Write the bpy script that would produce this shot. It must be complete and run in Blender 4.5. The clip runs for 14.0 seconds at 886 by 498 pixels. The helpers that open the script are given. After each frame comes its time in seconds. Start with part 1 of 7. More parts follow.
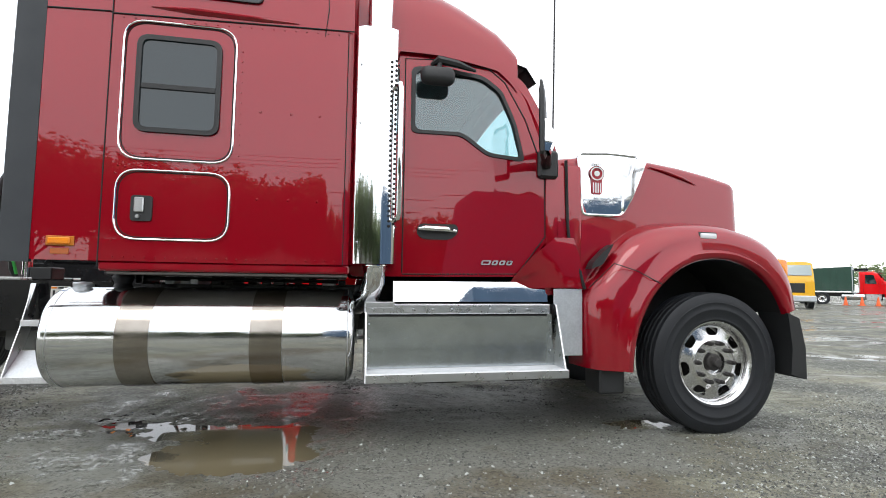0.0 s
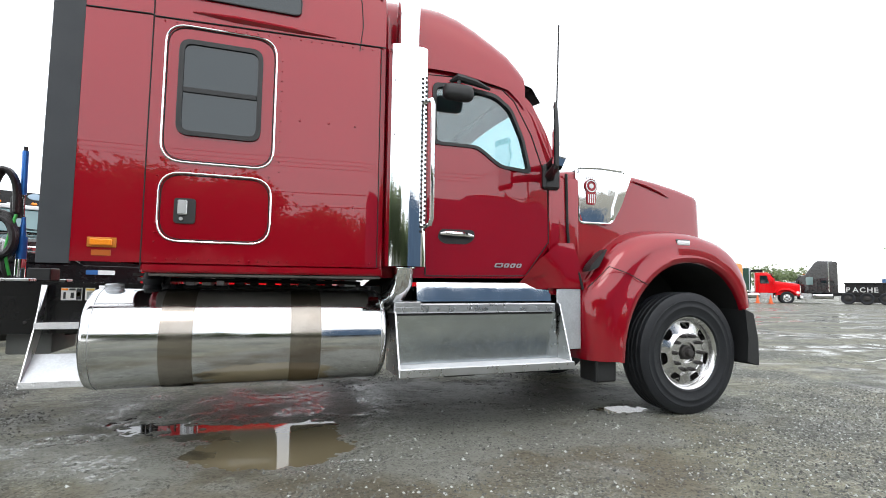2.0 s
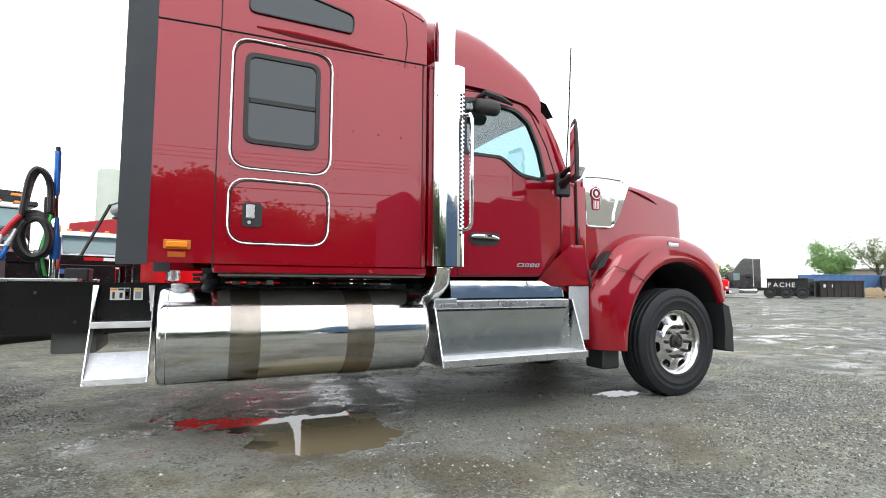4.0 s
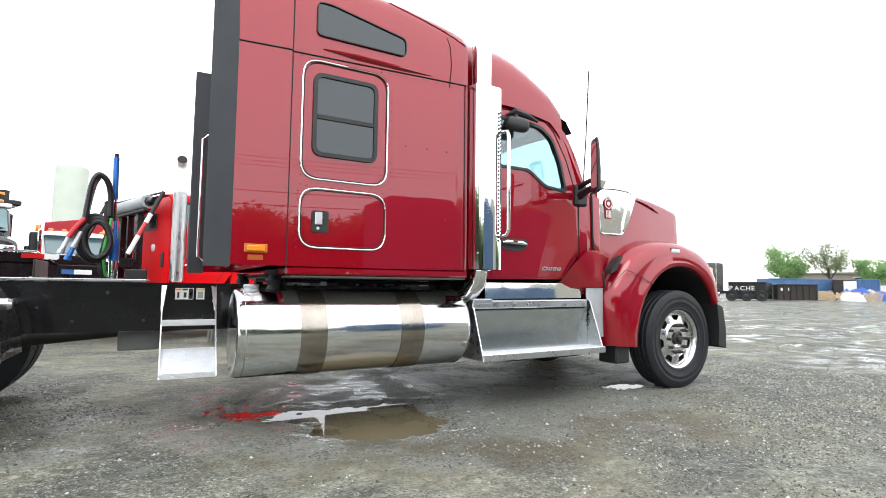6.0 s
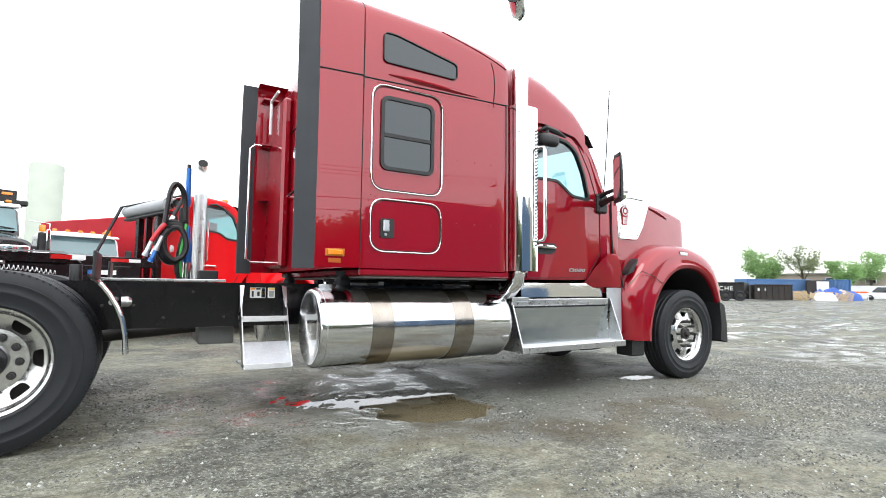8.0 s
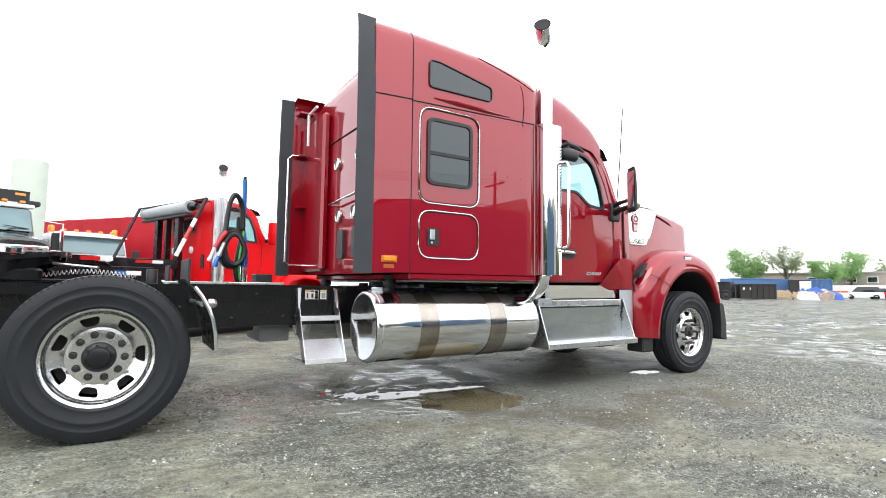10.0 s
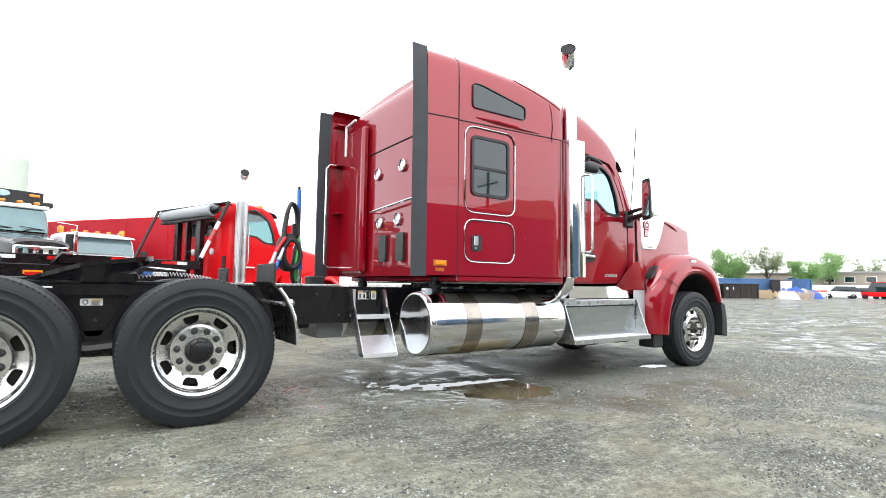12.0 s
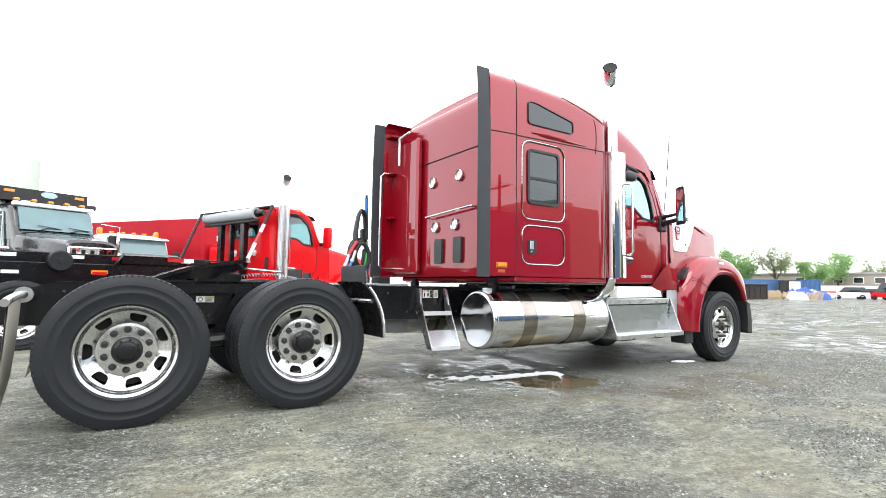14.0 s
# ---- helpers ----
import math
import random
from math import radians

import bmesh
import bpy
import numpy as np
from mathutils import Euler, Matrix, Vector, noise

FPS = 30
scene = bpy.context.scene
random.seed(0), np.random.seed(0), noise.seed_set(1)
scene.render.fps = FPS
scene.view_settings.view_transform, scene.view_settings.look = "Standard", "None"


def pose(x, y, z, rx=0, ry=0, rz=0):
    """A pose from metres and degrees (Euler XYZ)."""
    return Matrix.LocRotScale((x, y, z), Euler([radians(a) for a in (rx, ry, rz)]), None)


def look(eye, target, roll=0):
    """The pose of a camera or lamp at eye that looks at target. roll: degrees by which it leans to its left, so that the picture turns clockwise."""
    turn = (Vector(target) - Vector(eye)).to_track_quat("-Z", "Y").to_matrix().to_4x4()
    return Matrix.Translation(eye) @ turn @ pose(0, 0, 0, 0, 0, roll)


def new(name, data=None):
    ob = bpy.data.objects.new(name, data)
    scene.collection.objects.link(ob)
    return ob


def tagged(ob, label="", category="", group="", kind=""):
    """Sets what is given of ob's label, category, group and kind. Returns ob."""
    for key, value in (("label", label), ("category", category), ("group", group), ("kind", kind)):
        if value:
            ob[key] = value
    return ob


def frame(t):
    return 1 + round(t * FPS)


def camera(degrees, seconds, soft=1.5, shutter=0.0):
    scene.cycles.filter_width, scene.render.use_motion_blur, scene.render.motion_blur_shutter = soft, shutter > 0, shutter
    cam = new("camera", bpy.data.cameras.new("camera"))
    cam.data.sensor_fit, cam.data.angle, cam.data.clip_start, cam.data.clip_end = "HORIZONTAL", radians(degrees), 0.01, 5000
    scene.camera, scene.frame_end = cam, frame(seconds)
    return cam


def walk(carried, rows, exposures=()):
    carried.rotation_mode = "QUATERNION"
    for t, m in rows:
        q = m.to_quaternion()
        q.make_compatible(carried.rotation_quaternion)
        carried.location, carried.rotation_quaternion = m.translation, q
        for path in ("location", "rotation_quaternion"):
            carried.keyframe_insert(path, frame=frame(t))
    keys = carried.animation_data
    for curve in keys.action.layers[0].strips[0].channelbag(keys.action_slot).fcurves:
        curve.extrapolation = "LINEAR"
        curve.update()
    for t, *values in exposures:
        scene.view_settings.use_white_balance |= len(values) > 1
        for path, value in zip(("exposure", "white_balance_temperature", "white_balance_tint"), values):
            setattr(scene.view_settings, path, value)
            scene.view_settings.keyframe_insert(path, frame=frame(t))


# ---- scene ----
cam = camera(82.4, 14.0, soft=0.9)
PATH = [
    (0, (0.601, 0.809, 1.082), (0.982, 2.767, 1.225), 0.9),
    (0.5, (0.409, 0.827, 1.054), (0.864, 2.769, 1.199), 0.8),
    (1, (0.234, 0.838, 1.076), (0.782, 2.756, 1.212), 0.9),
    (1.5, (0.059, 0.78, 1.073), (0.644, 2.687, 1.215), 0.8),
    (2, (-0.149, 0.705, 1.079), (0.507, 2.588, 1.226), 0.8),
    (2.5, (-0.311, 0.701, 1.057), (0.363, 2.577, 1.209), 0.6),
    (2.7, (-0.421, 0.744, 1.05), (0.286, 2.609, 1.201), 0.5),
    (4.8, (-1.2, 0.592, 1.095), (-0.309, 2.377, 1.237), 0.6),
    (5, (-1.281, 0.596, 1.086), (-0.382, 2.377, 1.232), 0.6),
    (5.5, (-1.499, 0.571, 1.066), (-0.562, 2.332, 1.212), 0.6),
    (6, (-1.637, 0.572, 1.067), (-0.675, 2.319, 1.215), 0.7),
    (6.5, (-1.828, 0.533, 1.079), (-0.856, 2.275, 1.227), 0.7),
    (7, (-2.024, 0.469, 1.088), (-1.022, 2.194, 1.236), 0.7),
    (7.5, (-2.181, 0.462, 1.066), (-1.17, 2.182, 1.213), 0.7),
    (7.7, (-2.262, 0.458, 1.054), (-1.247, 2.175, 1.202), 0.7),
    (9.8, (-2.978, 0.285, 1.094), (-1.908, 1.969, 1.241), 0.8),
    (10, (-3.035, 0.282, 1.09), (-1.971, 1.97, 1.234), 0.8),
    (10.5, (-3.217, 0.293, 1.07), (-2.146, 1.977, 1.211), 0.8),
    (11, (-3.363, 0.296, 1.064), (-2.268, 1.963, 1.207), 0.8),
    (11.5, (-3.547, 0.257, 1.079), (-2.445, 1.921, 1.223), 0.8),
    (12, (-3.79, 0.165, 1.1), (-2.68, 1.822, 1.243), 0.8),
    (12.5, (-3.991, 0.147, 1.097), (-2.901, 1.818, 1.24), 0.9),
    (13, (-4.228, 0.126, 1.069), (-3.144, 1.8, 1.211), 0.9),
    (13.5, (-4.392, 0.121, 1.083), (-3.303, 1.792, 1.225), 0.9),
    (14, (-4.592, 0.057, 1.088), (-3.497, 1.725, 1.231), 0.9),
]
walk(cam, [(t, look(eye, target, roll)) for t, eye, target, roll in PATH],
     exposures=[(0.0, -0.32), (0.5, -0.42), (1.5, -0.22), (2.5, -0.23), (5.0, -0.02), (7.5, 0.12), (11.0, 0.16), (14.0, 0.3)])

# ---- sky and light ----
world = bpy.data.worlds.new("overcast_sky")
scene.world = world
world.use_nodes = True
wn, wl = world.node_tree.nodes, world.node_tree.links
wn.clear()
sky = wn.new("ShaderNodeTexSky")
sky.sky_type, sky.sun_disc = "NISHITA", False
sky.sun_elevation, sky.sun_rotation = radians(48), radians(150)
sky_dim = wn.new("ShaderNodeBackground")
sky_dim.inputs[1].default_value = 0.06
cloud = wn.new("ShaderNodeBackground")
cloud_noise = wn.new("ShaderNodeTexNoise")
cloud_noise.inputs["Scale"].default_value, cloud_noise.inputs["Detail"].default_value = 1.6, 4
cloud_ramp = wn.new("ShaderNodeValToRGB")
cloud_ramp.color_ramp.elements[0].position, cloud_ramp.color_ramp.elements[0].color = 0.3, (0.92, 0.93, 0.945, 1)
cloud_ramp.color_ramp.elements[1].position, cloud_ramp.color_ramp.elements[1].color = 0.7, (1.0, 1.0, 1.0, 1)
cloud.inputs[1].default_value = 1.35
both = wn.new("ShaderNodeAddShader")
wout = wn.new("ShaderNodeOutputWorld")
wl.new(sky.outputs[0], sky_dim.inputs[0])
wl.new(cloud_noise.outputs[0], cloud_ramp.inputs[0])
wl.new(cloud_ramp.outputs[0], cloud.inputs[0])
sky_way = wn.new("ShaderNodeTexCoord")
sunward = wn.new("ShaderNodeVectorMath")
sunward.operation = "DOT_PRODUCT"
sunward.inputs[1].default_value = (-0.24, -0.56, 0.79)
cloud_glow = wn.new("ShaderNodeMapRange")
cloud_glow.inputs[1].default_value, cloud_glow.inputs[2].default_value, cloud_glow.inputs[3].default_value, cloud_glow.inputs[4].default_value = -0.1, 0.95, 1.6, 2.4
wl.new(sky_way.outputs["Generated"], sunward.inputs[0])
wl.new(sunward.outputs["Value"], cloud_glow.inputs[0])
wl.new(cloud_glow.outputs[0], cloud.inputs[1])
wl.new(sky_dim.outputs[0], both.inputs[0])
wl.new(cloud.outputs[0], both.inputs[1])
wl.new(both.outputs[0], wout.inputs[0])
sun = new("sun", bpy.data.lights.new("sun", "SUN"))
sun.data.energy, sun.data.angle, sun.data.color = 0.7, radians(25), (1.0, 0.97, 0.93)
sun.matrix_world = look((-6, -14, 20), (0, 0, 0))


# ---- materials ----
def mat(name, color, rough=0.5, metal=0.0, coat=0.0, grain=0.0, grain_scale=40.0, stain=0.12, stain_scale=1.5, bump=0.0, bump_scale=120.0, dirt=None, spec=0.5, vary=0.0, rough_vary=0.08, coat_ior=1.5):
    """A Principled surface whose colour and gloss vary at two scales."""
    m = bpy.data.materials.new(name)
    m.use_nodes = True
    n, l = m.node_tree.nodes, m.node_tree.links
    b = n["Principled BSDF"]
    b.inputs["Metallic"].default_value, b.inputs["Roughness"].default_value = metal, rough
    b.inputs["Coat Weight"].default_value, b.inputs["Coat Roughness"].default_value, b.inputs["Coat IOR"].default_value = coat, 0.012, coat_ior
    b.inputs["Specular IOR Level"].default_value = spec
    co = n.new("ShaderNodeTexCoord").outputs["Object"]

    def noise_of(scale, detail=3.0):
        t = n.new("ShaderNodeTexNoise")
        t.inputs["Scale"].default_value, t.inputs["Detail"].default_value = scale, detail
        l.new(co, t.inputs["Vector"])
        return t.outputs["Fac"]

    def mixed(fac, a, c):
        x = n.new("ShaderNodeMix")
        x.data_type = "RGBA"
        for k, s in ((0, fac), (6, a), (7, c)):
            if hasattr(s, "links"):
                l.new(s, x.inputs[k])
            else:
                x.inputs[k].default_value = s
        return x.outputs[2]

    def ramp(src, lo, hi, a=0.0, c=1.0):
        r = n.new("ShaderNodeMapRange")
        r.inputs[1].default_value, r.inputs[2].default_value, r.inputs[3].default_value, r.inputs[4].default_value = lo, hi, a, c
        l.new(src, r.inputs[0])
        return r.outputs[0]

    col = (*color, 1)
    dark = (*[c * 0.55 for c in color], 1)
    light = (*[min(1, c * 1.35 + 0.01) for c in color], 1)
    out = mixed(ramp(noise_of(stain_scale), 0.35, 0.7, 0, stain), col, dirt and (*dirt, 1) or dark)
    if grain:
        out = mixed(ramp(noise_of(grain_scale, 2), 0.4, 0.65, 0, grain), out, light)
    if vary:
        info = n.new("ShaderNodeObjectInfo")
        out = mixed(ramp(info.outputs["Random"], 0, 1, 0, vary), out, dark)
    l.new(out, b.inputs["Base Color"])
    if rough_vary:
        l.new(ramp(noise_of(stain_scale * 3), 0.3, 0.7, max(0.0, rough - rough_vary / 2), rough + rough_vary), b.inputs["Roughness"])
    if bump:
        bp = n.new("ShaderNodeBump")
        bp.inputs["Strength"].default_value, bp.inputs["Distance"].default_value = bump, 0.01
        l.new(noise_of(bump_scale, 3), bp.inputs["Height"])
        l.new(bp.outputs[0], b.inputs["Normal"])
    return m


def glass(name, tint, gloss=0.07):
    m = bpy.data.materials.new(name)
    m.use_nodes = True
    n, l = m.node_tree.nodes, m.node_tree.links
    n.clear()
    o = n.new("ShaderNodeOutputMaterial")
    tr, gl, mx = n.new("ShaderNodeBsdfTransparent"), n.new("ShaderNodeBsdfGlossy"), n.new("ShaderNodeMixShader")
    tr.inputs[0].default_value = (*tint, 1)
    gl.inputs["Roughness"].default_value = 0.0
    mx.inputs[0].default_value = gloss
    l.new(tr.outputs[0], mx.inputs[1])
    l.new(gl.outputs[0], mx.inputs[2])
    l.new(mx.outputs[0], o.inputs[0])
    return m


RED = mat("red_truck_paint", (0.270, 0.0012, 0.010), 0.38, 0.28, 1.0, coat_ior=1.62, spec=0.05, grain=0.06, grain_scale=900, stain=0.10, stain_scale=0.9)
RED_B = mat("bright_red_paint", (0.70, 0.004, 0.008), 0.4, 0.0, 0.22, spec=0.10, stain=0.15, stain_scale=1.2)
RED_DULL = mat("red_box_paint", (0.42, 0.010, 0.02), 0.5, 0.0, 0.05, spec=0.12, stain=0.35, stain_scale=0.8)
BLACK = mat("black_frame_paint", (0.004, 0.004, 0.005), 0.22, 0.0, 0.25, spec=0.3, stain=0.4, stain_scale=3, dirt=(0.012, 0.012, 0.014))
BLACK_GLOSS = mat("black_gloss_paint", (0.012, 0.011, 0.012), 0.25, 0.0, 0.8)
PLASTIC = mat("black_plastic", (0.015, 0.016, 0.017), 0.45, stain=0.3, bump=0.15, bump_scale=400)
FAIRING = mat("dark_grey_rubber", (0.028, 0.033, 0.039), 0.6, stain=0.25, stain_scale=2, bump=0.1, bump_scale=300)
SEAM = mat("shadow_gap_black", (0.006, 0.006, 0.006), 0.7)
RUBBER = mat("tyre_rubber", (0.011, 0.0125, 0.015), 0.50, spec=0.35, stain=0.5, stain_scale=4, dirt=(0.017, 0.020, 0.025), grain=0.1, grain_scale=60, bump=0.2, bump_scale=200)
CHROME = mat("polished_chrome", (0.82, 0.83, 0.84), 0.03, 1.0, stain=0.06, rough_vary=0.03, bump=0.012, bump_scale=9)
PRESSED = mat("pressed_chrome_sheet", (0.80, 0.81, 0.82), 0.04, 1.0, stain=0.06, rough_vary=0.03, bump=0.10, bump_scale=5)
ALU_POL = mat("polished_aluminium", (0.74, 0.75, 0.76), 0.10, 1.0, stain=0.12, stain_scale=2.5, grain=0.06, grain_scale=200, rough_vary=0.06)
ALU = mat("aluminium_plate", (0.62, 0.63, 0.64), 0.28, 1.0, stain=0.25, stain_scale=5, grain=0.1, grain_scale=150)
BAND = mat("dull_steel_band", (0.36, 0.33, 0.29), 0.16, 1.0, stain=0.35, stain_scale=6, dirt=(0.20, 0.17, 0.14))
GALV = mat("galvanised_sheet", (0.60, 0.63, 0.66), 0.38, 0.75, stain=0.3, stain_scale=8, grain=0.2, grain_scale=70)
WHITE = mat("white_paint", (0.78, 0.79, 0.80), 0.4, stain=0.15)
CAST = mat("cast_iron", (0.05, 0.047, 0.045), 0.6, 0.4, stain=0.4, stain_scale=9)
TINT = mat("tinted_pane", (0.010, 0.022, 0.026), 0.03, 0.0, 0.5, stain=0.05, rough_vary=0.0)
CLEAR = glass("clear_pane", (0.68, 0.84, 0.86), 0.12)
RIMM = mat("satin_wheel_alloy", (0.74, 0.74, 0.74), 0.20, 1.0, stain=0.2, stain_scale=7, grain=0.1, grain_scale=120)
AMBER = mat("amber_lens", (0.85, 0.25, 0.01), 0.2, coat=0.6, grain=0.3, grain_scale=160)
RED_LENS = mat("red_lens", (0.5, 0.01, 0.01), 0.2, coat=0.6)
LENS = mat("clear_lens", (0.75, 0.76, 0.78), 0.12, coat=0.8)
BLUE = mat("blue_paint", (0.03, 0.13, 0.38), 0.4, stain=0.3)
YELLOW = mat("yellow_paint", (0.80, 0.42, 0.01), 0.3, coat=0.6)
GREEN = mat("dark_green_paint", (0.010, 0.055, 0.035), 0.4, coat=0.2, stain=0.3)
STEP_SHEET = mat("satin_step_sheet", (0.52, 0.56, 0.58), 0.17, 1.0, stain=0.4, stain_scale=7, grain=0.2, grain_scale=90, rough_vary=0.05)
VENT = mat("vent_cover", (0.035, 0.045, 0.042), 0.45, stain=0.2)
HUB = mat("black_hub_cover", (0.008, 0.008, 0.009), 0.30, 0.0, 0.2, spec=0.3)
NUT = mat("dark_lug_nut", (0.03, 0.03, 0.03), 0.45, spec=0.3)
TEAL_GLASS = glass("greenish_cab_pane", (0.42, 0.63, 0.64), 0.12)
CABIN = mat("cabin_trim", (0.28, 0.31, 0.31), 0.7, stain=0.2)
STICKER = mat("sticker_white", (0.72, 0.72, 0.70), 0.5)
STICKER_Y = mat("sticker_yellow", (0.70, 0.50, 0.08), 0.5)
DIAMOND = mat("worn_step_tread", (0.74, 0.75, 0.76), 0.42, 0.45, stain=0.3, stain_scale=14, bump=0.7, bump_scale=70)


# ---- mesh helpers ----
def thing(name, m, label, category, group="", kind=""):
    ob = new(name)
    ob.empty_display_size = 0.2
    ob.matrix_world = m
    return tagged(ob, label, category, group, kind)


def finish(bm, name, material, smooth=35):
    bmesh.ops.remove_doubles(bm, verts=bm.verts, dist=1e-5)
    bmesh.ops.recalc_face_normals(bm, faces=bm.faces)
    me = bpy.data.meshes.new(name)
    bm.to_mesh(me)
    bm.free()
    me.materials.append(material)
    if smooth:
        for p in me.polygons:
            p.use_smooth = True
        me.set_sharp_from_angle(angle=radians(smooth))
    return me


def part(name, bm, material, parent, label="", smooth=35):
    ob = new(name, finish(bm, name, material, smooth))
    ob.parent = parent
    return tagged(ob, label)


def again(ob, parent, m=None):
    """One more object on the same mesh under another parent."""
    c = new(ob.name.split(".")[0], ob.data)
    c.parent = parent
    if m is not None:
        c.matrix_basis = m
    return c


def solo(name, bm, material, label, category, group="", kind="", smooth=35, m=None):
    ob = new(name, finish(bm, name, material, smooth))
    if m is not None:
        ob.matrix_world = m
    return tagged(ob, label, category, group, kind)


def B():
    return bmesh.new()


def box(bm, x0, x1, y0, y1, z0, z1, r=0.0, m=None, seg=1):
    g = bmesh.ops.create_cube(bm, size=1.0)["verts"]
    mm = Matrix.Translation(((x0 + x1) / 2, (y0 + y1) / 2, (z0 + z1) / 2)) @ Matrix.Diagonal((abs(x1 - x0), abs(y1 - y0), abs(z1 - z0), 1))
    bmesh.ops.transform(bm, matrix=mm, verts=g)
    if r:
        es = list({e for v in g for e in v.link_edges})
        res = bmesh.ops.bevel(bm, geom=es, offset=r, segments=seg, profile=0.5, affect="EDGES")
        g = list({v for f in res["faces"] for v in f.verts} | {v for v in g if v.is_valid})
    if m is not None:
        bmesh.ops.transform(bm, matrix=m, verts=g)
    return bm


def ring_frame(p, d):
    z = d.normalized()
    x = z.cross(Vector((0, 0, 1)))
    if x.length < 1e-3:
        x = z.cross(Vector((1, 0, 0)))
    x.normalize()
    return x, x.cross(z).normalized()


def tube(bm, pts, r, seg=8, closed=False, caps=True):
    """A round bar along a line of points; r may be one radius or one for each point."""
    pts = [Vector(p) for p in pts]
    rr = r if isinstance(r, (list, tuple)) else [r] * len(pts)
    rings, n = [], len(pts)
    prev = None
    for i, p in enumerate(pts):
        if closed:
            d = pts[(i + 1) % n] - pts[i - 1]
        else:
            d = pts[min(i + 1, n - 1)] - pts[max(i - 1, 0)]
        if prev is None:
            u, v = ring_frame(p, d)
            v = d.normalized().cross(u)
        else:
            z = d.normalized()
            u = (prev - z * prev.dot(z)).normalized()
            v = z.cross(u)
        prev = u
        rings.append([bm.verts.new(p + (u * math.cos(a) + v * math.sin(a)) * rr[i]) for a in [2 * math.pi * k / seg for k in range(seg)]])
    for i in range(n if closed else n - 1):
        a, b = rings[i], rings[(i + 1) % n]
        for k in range(seg):
            bm.faces.new((a[k], a[(k + 1) % seg], b[(k + 1) % seg], b[k]))
    if caps and not closed:
        bm.faces.new(rings[0]), bm.faces.new(rings[-1])
    return bm


def lathe(bm, prof, o=(0, 0, 0), axis="y", seg=32, caps=False):
    """Turns a profile of (radius, height along the axis) about an axis."""
    rings = []
    for r, h in prof:
        ring = []
        for k in range(seg):
            a = 2 * math.pi * k / seg
            c, s = r * math.cos(a), r * math.sin(a)
            p = {"x": (h, c, s), "y": (c, h, s), "z": (c, s, h)}[axis]
            ring.append(bm.verts.new((p[0] + o[0], p[1] + o[1], p[2] + o[2])))
        rings.append(ring)
    for a, b in zip(rings, rings[1:]):
        for k in range(seg):
            bm.faces.new((a[k], a[(k + 1) % seg], b[(k + 1) % seg], b[k]))
    if caps:
        bm.faces.new(rings[0]), bm.faces.new(rings[-1])
    return bm


def loft(bm, sections, closed=False, cap=False):
    rows = [[bm.verts.new(p) for p in s] for s in sections]
    for a, b in zip(rows, rows[1:]):
        n = len(a)
        for k in range(n if closed else n - 1):
            j = (k + 1) % n
            try:
                bm.faces.new((a[k], a[j], b[j], b[k]))
            except ValueError:
                pass
    if cap:
        bm.faces.new(rows[0]), bm.faces.new(rows[-1])
    return bm


def rounded(pts, r, seg=5):
    """A closed outline with its corners rounded."""
    out, n = [], len(pts)
    for i, p in enumerate(pts):
        p, a, b = Vector(p), Vector(pts[i - 1]), Vector(pts[(i + 1) % n])
        da, db = (a - p), (b - p)
        k = min(r, da.length * 0.45, db.length * 0.45)
        p0, p1 = p + da.normalized() * k, p + db.normalized() * k
        for s in range(seg + 1):
            t = s / seg
            out.append(tuple(p0 * (1 - t) ** 2 + p * 2 * t * (1 - t) + p1 * t * t))
    return out


def rect(x0, x1, z0, z1, r=0.0, seg=5):
    p = [(x0, z0), (x1, z0), (x1, z1), (x0, z1)]
    return rounded(p, r, seg) if r else p


def plate(bm, outer, holes, y0, y1, put=None):
    """A flat plate in the xz plane from y0 to y1, cut by holes. put(x, y, z) may bend it."""
    put = put or (lambda x, y, z: (x, y, z))
    flat = bmesh.new()
    for lp in [outer, *holes]:
        vs = [flat.verts.new((x, 0, z)) for x, z in lp]
        for a, b in zip(vs, vs[1:] + vs[:1]):
            flat.edges.new((a, b))
    bmesh.ops.triangle_fill(flat, use_beauty=True, use_dissolve=False, edges=list(flat.edges))
    tris = [[(v.co.x, v.co.z) for v in f.verts] for f in flat.faces]
    flat.free()
    for y in (y0, y1):
        vs = {}
        for t in tris:
            f = []
            for q in t:
                key = (round(q[0], 5), round(q[1], 5))
                if key not in vs:
                    vs[key] = bm.verts.new(put(q[0], y, q[1]))
                f.append(vs[key])
            if len(set(f)) == 3:
                bm.faces.new(f)
    for lp in [outer, *holes]:
        a = [bm.verts.new(put(x, y0, z)) for x, z in lp]
        b = [bm.verts.new(put(x, y1, z)) for x, z in lp]
        for k in range(len(lp)):
            j = (k + 1) % len(lp)
            bm.faces.new((a[k], a[j], b[j], b[k]))
    return bm


def dome(bm, p, r, axis=(0, -1, 0), seg=6, h=0.5):
    """A small rivet or bolt head."""
    d = Vector(axis).normalized()
    u, v = ring_frame(Vector(p), d)
    p = Vector(p)
    r0 = [bm.verts.new(p + (u * math.cos(a) + v * math.sin(a)) * r) for a in [2 * math.pi * k / seg for k in range(seg)]]
    r1 = [bm.verts.new(p + d * r * h + (u * math.cos(a) + v * math.sin(a)) * r * 0.6) for a in [2 * math.pi * k / seg for k in range(seg)]]
    for k in range(seg):
        j = (k + 1) % seg
        bm.faces.new((r0[k], r0[j], r1[j], r1[k]))
    bm.faces.new(r1)
    return bm


def interp(table, x):
    for (a, va), (b, vb) in zip(table, table[1:]):
        if x <= b:
            t = max(0.0, (x - a) / (b - a))
            return va + (vb - va) * t
    return table[-1][1]


